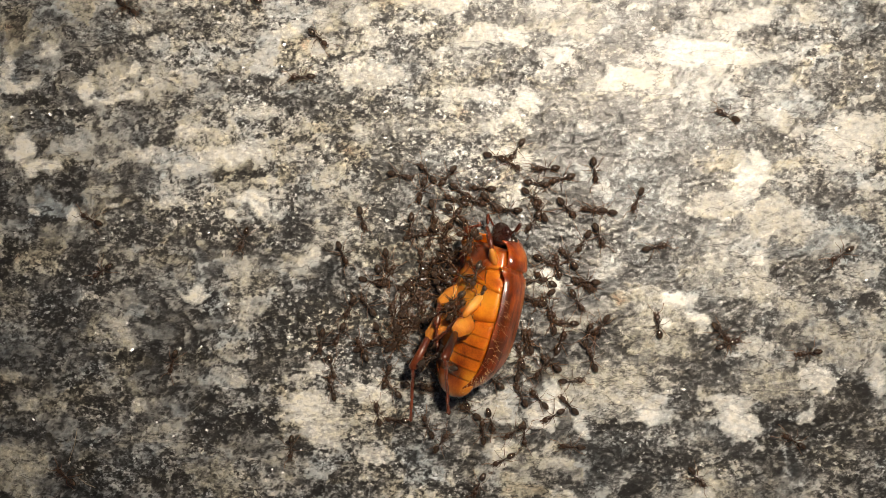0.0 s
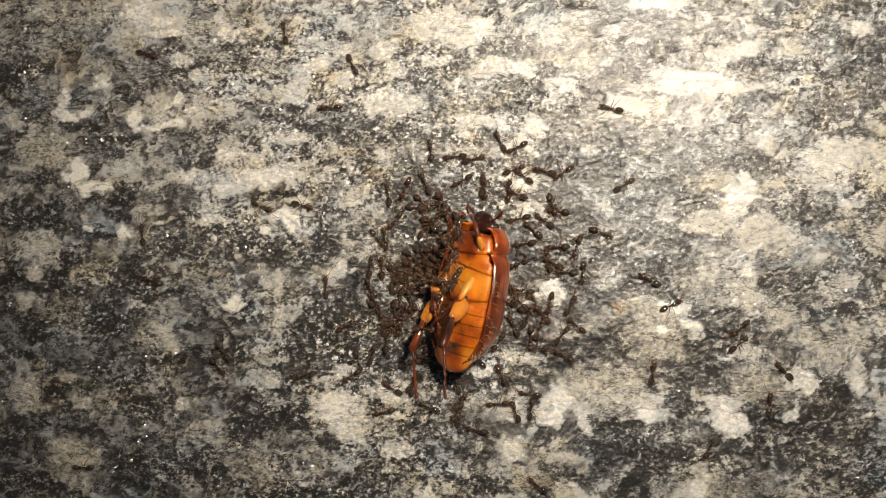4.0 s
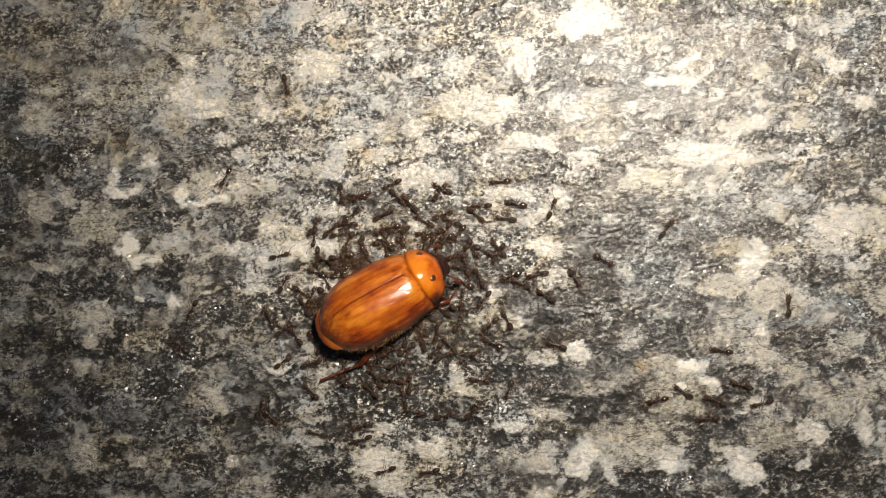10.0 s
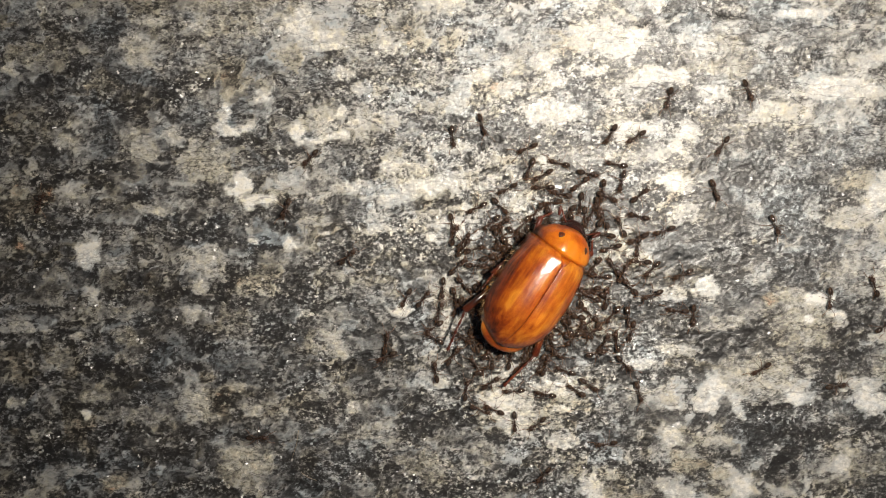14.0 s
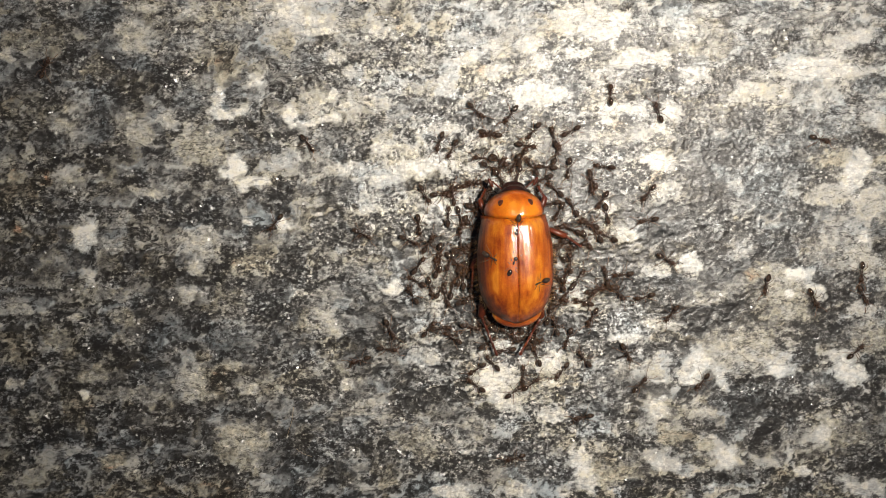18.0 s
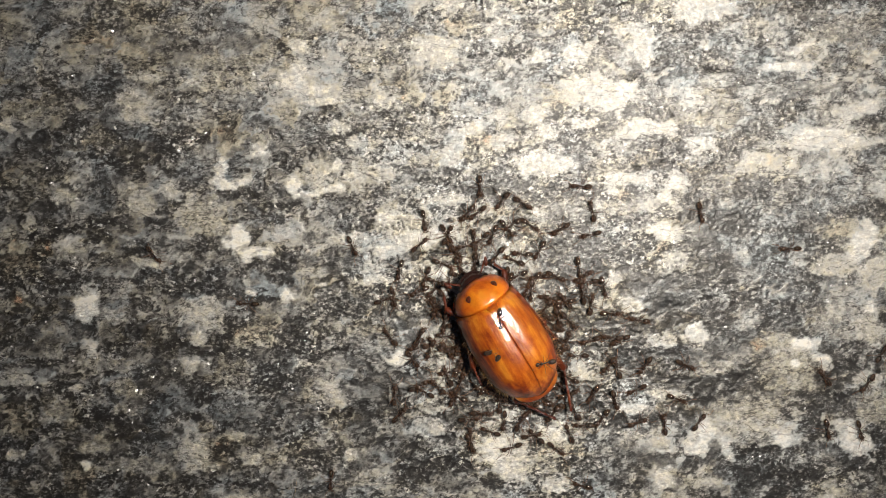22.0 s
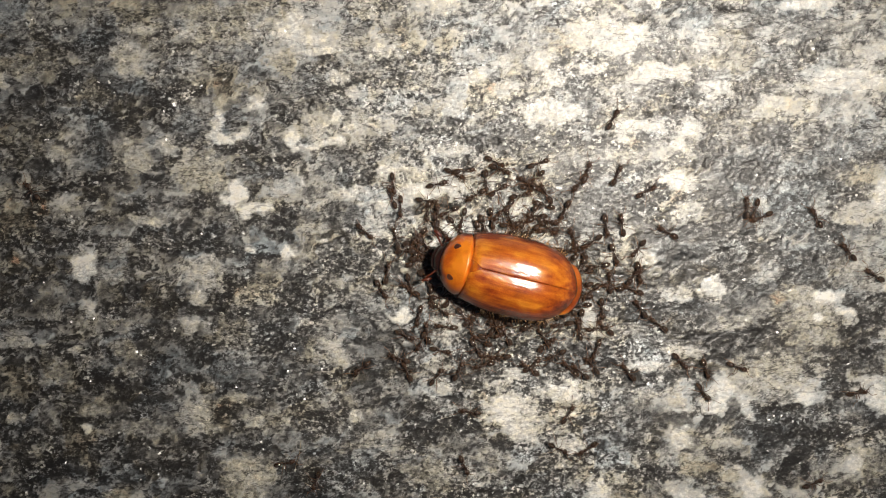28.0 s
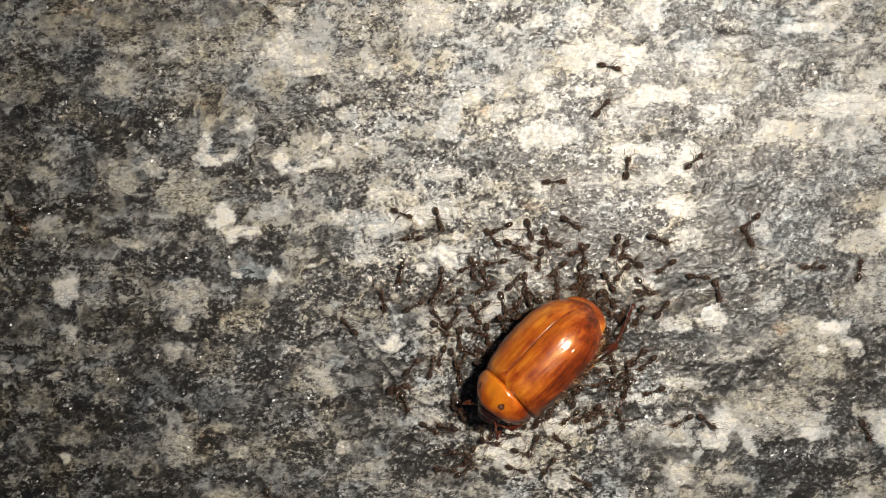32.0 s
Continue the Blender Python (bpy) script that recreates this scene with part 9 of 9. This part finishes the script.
WAYS.append([(0, 34.9, -21.2), (3, 35.9, -20.3), (9, 38.7, -13.6), (11, 30.5, -11.4), (19, 23.5, -18.5), (21, 23.1, -15.8), (25, 23.8, -12.9), (28, 25.0, -13.8), (30, 18.8, -4.3), (32, 21.7, -3.6)])
WAYS.append([(0, 23.7, -13.0), (3, 20.8, -17.5), (6, 19.8, -16.2), (9, 15.1, -9.6), (11, 13.5, -9.7), (16, 12.9, -11.7), (19, 14.2, -9.5), (21, 15.5, -13.0), (23, 16.0, -13.2), (25, 13.6, -14.6), (28, 12.7, -13.9), (30, 12.5, -14.0), (32, 15.4, -12.7)])
WAYS.append([(0, 11.7, -10.2), (3, 9.3, -10.1), (6, 9.5, -11.1), (9, 10.7, -13.2), (11, 12.1, -13.2), (13, 12.0, -15.4), (16, 14.1, -16.7), (19, 13.2, -15.1), (21, 13.7, -15.6), (23, 12.2, -14.9), (25, 13.4, -16.1), (28, 11.5, -14.2), (30, 12.5, -11.6), (32, 13.5, -8.9)])
WAYS.append([(0, 11.3, -15.0), (3, 11.7, -15.7), (6, 11.5, -14.5), (9, 12.2, -13.6), (11, 15.6, -11.8), (13, 15.5, -13.5), (16, 16.3, -14.6), (19, 17.8, -15.2), (21, 17.4, -15.6), (23, 18.2, -14.4), (25, 17.5, -16.8), (30, 14.4, -12.6), (32, 16.8, -10.3)])
WAYS.append([(0, 10.7, -17.9), (3, 10.1, -17.7), (9, 6.3, -18.2), (16, 6.1, -19.6), (19, 7.6, -18.2), (21, 7.2, -16.4), (23, 9.0, -16.1), (25, 9.0, -16.3), (28, 7.1, -13.9), (30, 8.2, -14.6), (32, 8.1, -17.8)])
WAYS.append([(0, 6.1, -12.2), (3, 5.3, -11.2), (6, 7.1, -9.7), (9, 4.7, -13.9), (11, 2.7, -14.6), (21, 5.4, -14.3), (23, 6.0, -15.8), (25, 6.8, -17.4), (28, 2.1, -17.9), (30, 2.5, -18.8)])
WAYS.append([(0, 19.4, -17.8), (3, 16.2, -16.8), (13, 9.3, -23.9), (19, 6.9, -25.0), (23, 6.7, -25.0), (25, 8.0, -20.3), (28, 9.5, -21.0), (30, 6.3, -15.3), (32, 0.2, -7.0)])
WAYS.append([(0, 18.8, -22.6), (3, 13.9, -17.4), (6, 11.6, -16.9), (16, 7.6, -20.1), (19, 8.9, -17.2), (21, 10.1, -17.2), (23, 11.0, -17.7), (25, 10.5, -20.3), (28, 10.5, -18.2), (30, 13.0, -15.0)])
WAYS.append([(0, 25.5, -19.4), (3, 26.0, -24.1), (6, 16.0, -21.0), (25, 12.2, -21.0)])
WAYS.append([(0, 31.6, -10.0), (3, 31.3, -7.9), (6, 35.0, -7.4), (9, 38.2, -7.0), (11, 32.7, -6.0), (13, 34.1, -7.1), (16, 32.9, -9.3), (19, 34.8, -10.3), (21, 35.0, -11.8), (23, 34.5, -9.8), (25, 34.4, -6.6), (28, 31.5, -1.0), (30, 31.4, 4.9), (32, 26.0, 1.1)])
WAYS.append([(0, 44.7, -3.9), (3, 38.5, -9.2), (6, 37.6, -9.5), (9, 37.2, -9.7), (11, 37.3, -9.2), (13, 37.7, -7.0), (16, 37.5, -6.5), (21, 39.8, -9.4), (23, 40.0, -7.8), (25, 36.8, -5.9), (28, 34.4, -4.0), (32, 31.2, -2.7)])
WAYS.append([(0, 41.8, -18.0), (3, 41.1, -16.0), (9, 40.9, -11.1), (11, 37.3, -10.6), (13, 38.5, -10.6), (16, 38.6, -9.0), (19, 38.9, -10.0), (21, 39.0, -9.4), (23, 38.1, -13.6), (25, 38.1, -8.1), (32, 34.9, -3.2)])
WAYS.append([(0, 29.6, -0.4), (3, 27.4, 1.6), (6, 30.2, 2.7), (11, 30.2, 4.5), (13, 28.5, 0.4), (19, 30.0, -10.8), (21, 35.1, -15.5), (23, 35.4, -15.8), (25, 35.6, -16.4)])
WAYS.append([(0, 21.8, -18.5), (3, 22.5, -19.3), (6, 20.5, -11.6), (9, 16.3, -7.0), (11, 14.9, -5.8), (13, 15.8, -9.4), (16, 16.4, -9.9), (19, 16.5, -9.5), (21, 16.8, -11.4), (23, 14.7, -9.2), (25, 12.6, -9.5), (28, 14.1, -6.5), (30, 14.1, -5.3), (32, 17.2, -5.0)])
WAYS.append([(0, 36.8, -11.0), (3, 38.1, -10.6), (6, 38.1, -10.7), (9, 36.3, -10.7), (11, 33.8, -11.0), (13, 33.2, -15.4), (16, 37.7, -16.3), (19, 38.3, -14.4), (23, 38.2, -16.1), (25, 30.7, -26.6), (28, 31.9, -24.4)])
WAYS.append([(0, 9.2, -12.9), (3, 6.5, -13.1), (6, 8.6, -14.1), (9, 9.2, -13.3), (11, 8.2, -12.4), (16, 8.5, -14.8), (19, 9.1, -14.1), (21, 9.5, -14.3), (23, 13.2, -10.9), (25, 14.5, -12.7), (28, 13.7, -10.4), (30, 12.0, -10.6), (32, 4.0, -3.9)])


# seconds, how far the beetle's legs hang down from their sprawl in degrees (left, right), and how far they are folded along the belly
LEGS_DOWN = [(0, 40, 34, 0.75), (3.5, 40, 34, 0.75), (5.5, 42, 34, 0.85), (7, 54, 40, 0.95), (8, 62, 40, 0.75), (8.8, 104, 40, 1.0), (9.4, 80, 38, 0.6), (9.9, 44, 44, 0.1), (10.5, 50, 62, 0.0),
             (11.2, 14, 12, 0.3), (13, 0, 0, 0.3), (15, 0, 0, 0.0), (26, 0, 0, 0.0), (28, 34, 26, 0.8), (32, 30, 24, 0.7)]


# how far ants pull single legs forwards (+) or back (-): seconds and degrees
PULLS = {2: [(0, 45), (3.5, 45), (6.5, 0), (13, 0), (15, -20), (26, -24), (28, 0)], 5: [(13, 0), (15, -24), (26, -16), (28, 10), (30, 0)], 4: [(16.4, 0), (17.4, 44), (19, 44), (20, 0)]}


def leg_poses(n, leg):
    side, row = (-1, 1)[n // 3], n % 3
    root = Vector((side * 1.33, (3.15, 0.84, -1.05)[row], -1.8)) * MM
    rnd = random.Random(n)
    beat = rnd.uniform(0, 6.28)
    rows = []
    for k in range(0, 65):
        t = k / 2
        down, fold = [float(np.interp(t, [q[0] for q in LEGS_DOWN], [q[c] for q in LEGS_DOWN])) for c in (1 + n // 3, 3)]
        # one hind leg is held stretched out by the ants
        held = fold * float(np.interp(t, (0, 3.5, 5.5, 7, 8, 9.5), (1, 1, 0.5, 0.2, 0.5, 0))) if n == 2 else 0.0
        kick = (9 * math.sin(2.1 * t + beat) + 5 * math.sin(4.7 * t + 2 * beat)) * (1 - 0.6 * fold)
        pull = float(np.interp(t, [q[0] for q in PULLS[n]], [q[1] for q in PULLS[n]])) if n in PULLS else 0.0
        yaw = side * ((52, -62, -42)[row] * fold * (1 - held) + pull)
        turn = Euler((0, radians(side * max(-6, down + 55 * held + 0.3 * kick)), radians(kick * (1.0 if row == 2 else 0.5) + yaw)), "XYZ").to_matrix().to_4x4()
        rows.append((t, Matrix.Translation(root) @ turn @ Matrix.Translation(-root)))
    walk(leg, rows)


def step_legs(n, model):
    """The ants' gait: three legs swing while three stand."""
    legs = [o for o in model.children if o.name.startswith("leg")]
    for q, leg in enumerate(legs):
        side, row = (-1, 1)[q // 3], q % 3
        hip = Vector((side * 0.13, (0.30, 0.10, -0.08)[row], 0.36)) * MM * 0.9
        rows = []
        for k in range(0, 129):
            t = k * 0.25
            a = 15 * math.sin(2.6 * math.pi * t * 0.9 + math.pi * ((row + q // 3) % 2) + 0.9 * n)
            rows.append((t, Matrix.Translation(hip) @ pose(0, 0, 0, 0, 0, side * a) @ Matrix.Translation(-hip)))
        walk(leg, rows)


def motions():
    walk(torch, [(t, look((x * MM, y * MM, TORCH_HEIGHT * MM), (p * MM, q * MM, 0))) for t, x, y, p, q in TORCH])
    for n, leg in enumerate(beetle_legs):
        leg_poses(n, leg)
    walk(beetle, [(row[0], beetle_pose(*row)) for row in BEETLE])
    for n, model in enumerate(ant_models):
        step_legs(n, model)
    more_ants(HAULERS + len(WAYS))
    for n in range(HAULERS):
        hauler(ants[n], n, HAULERS)
    walkers(HAULERS)


motions()
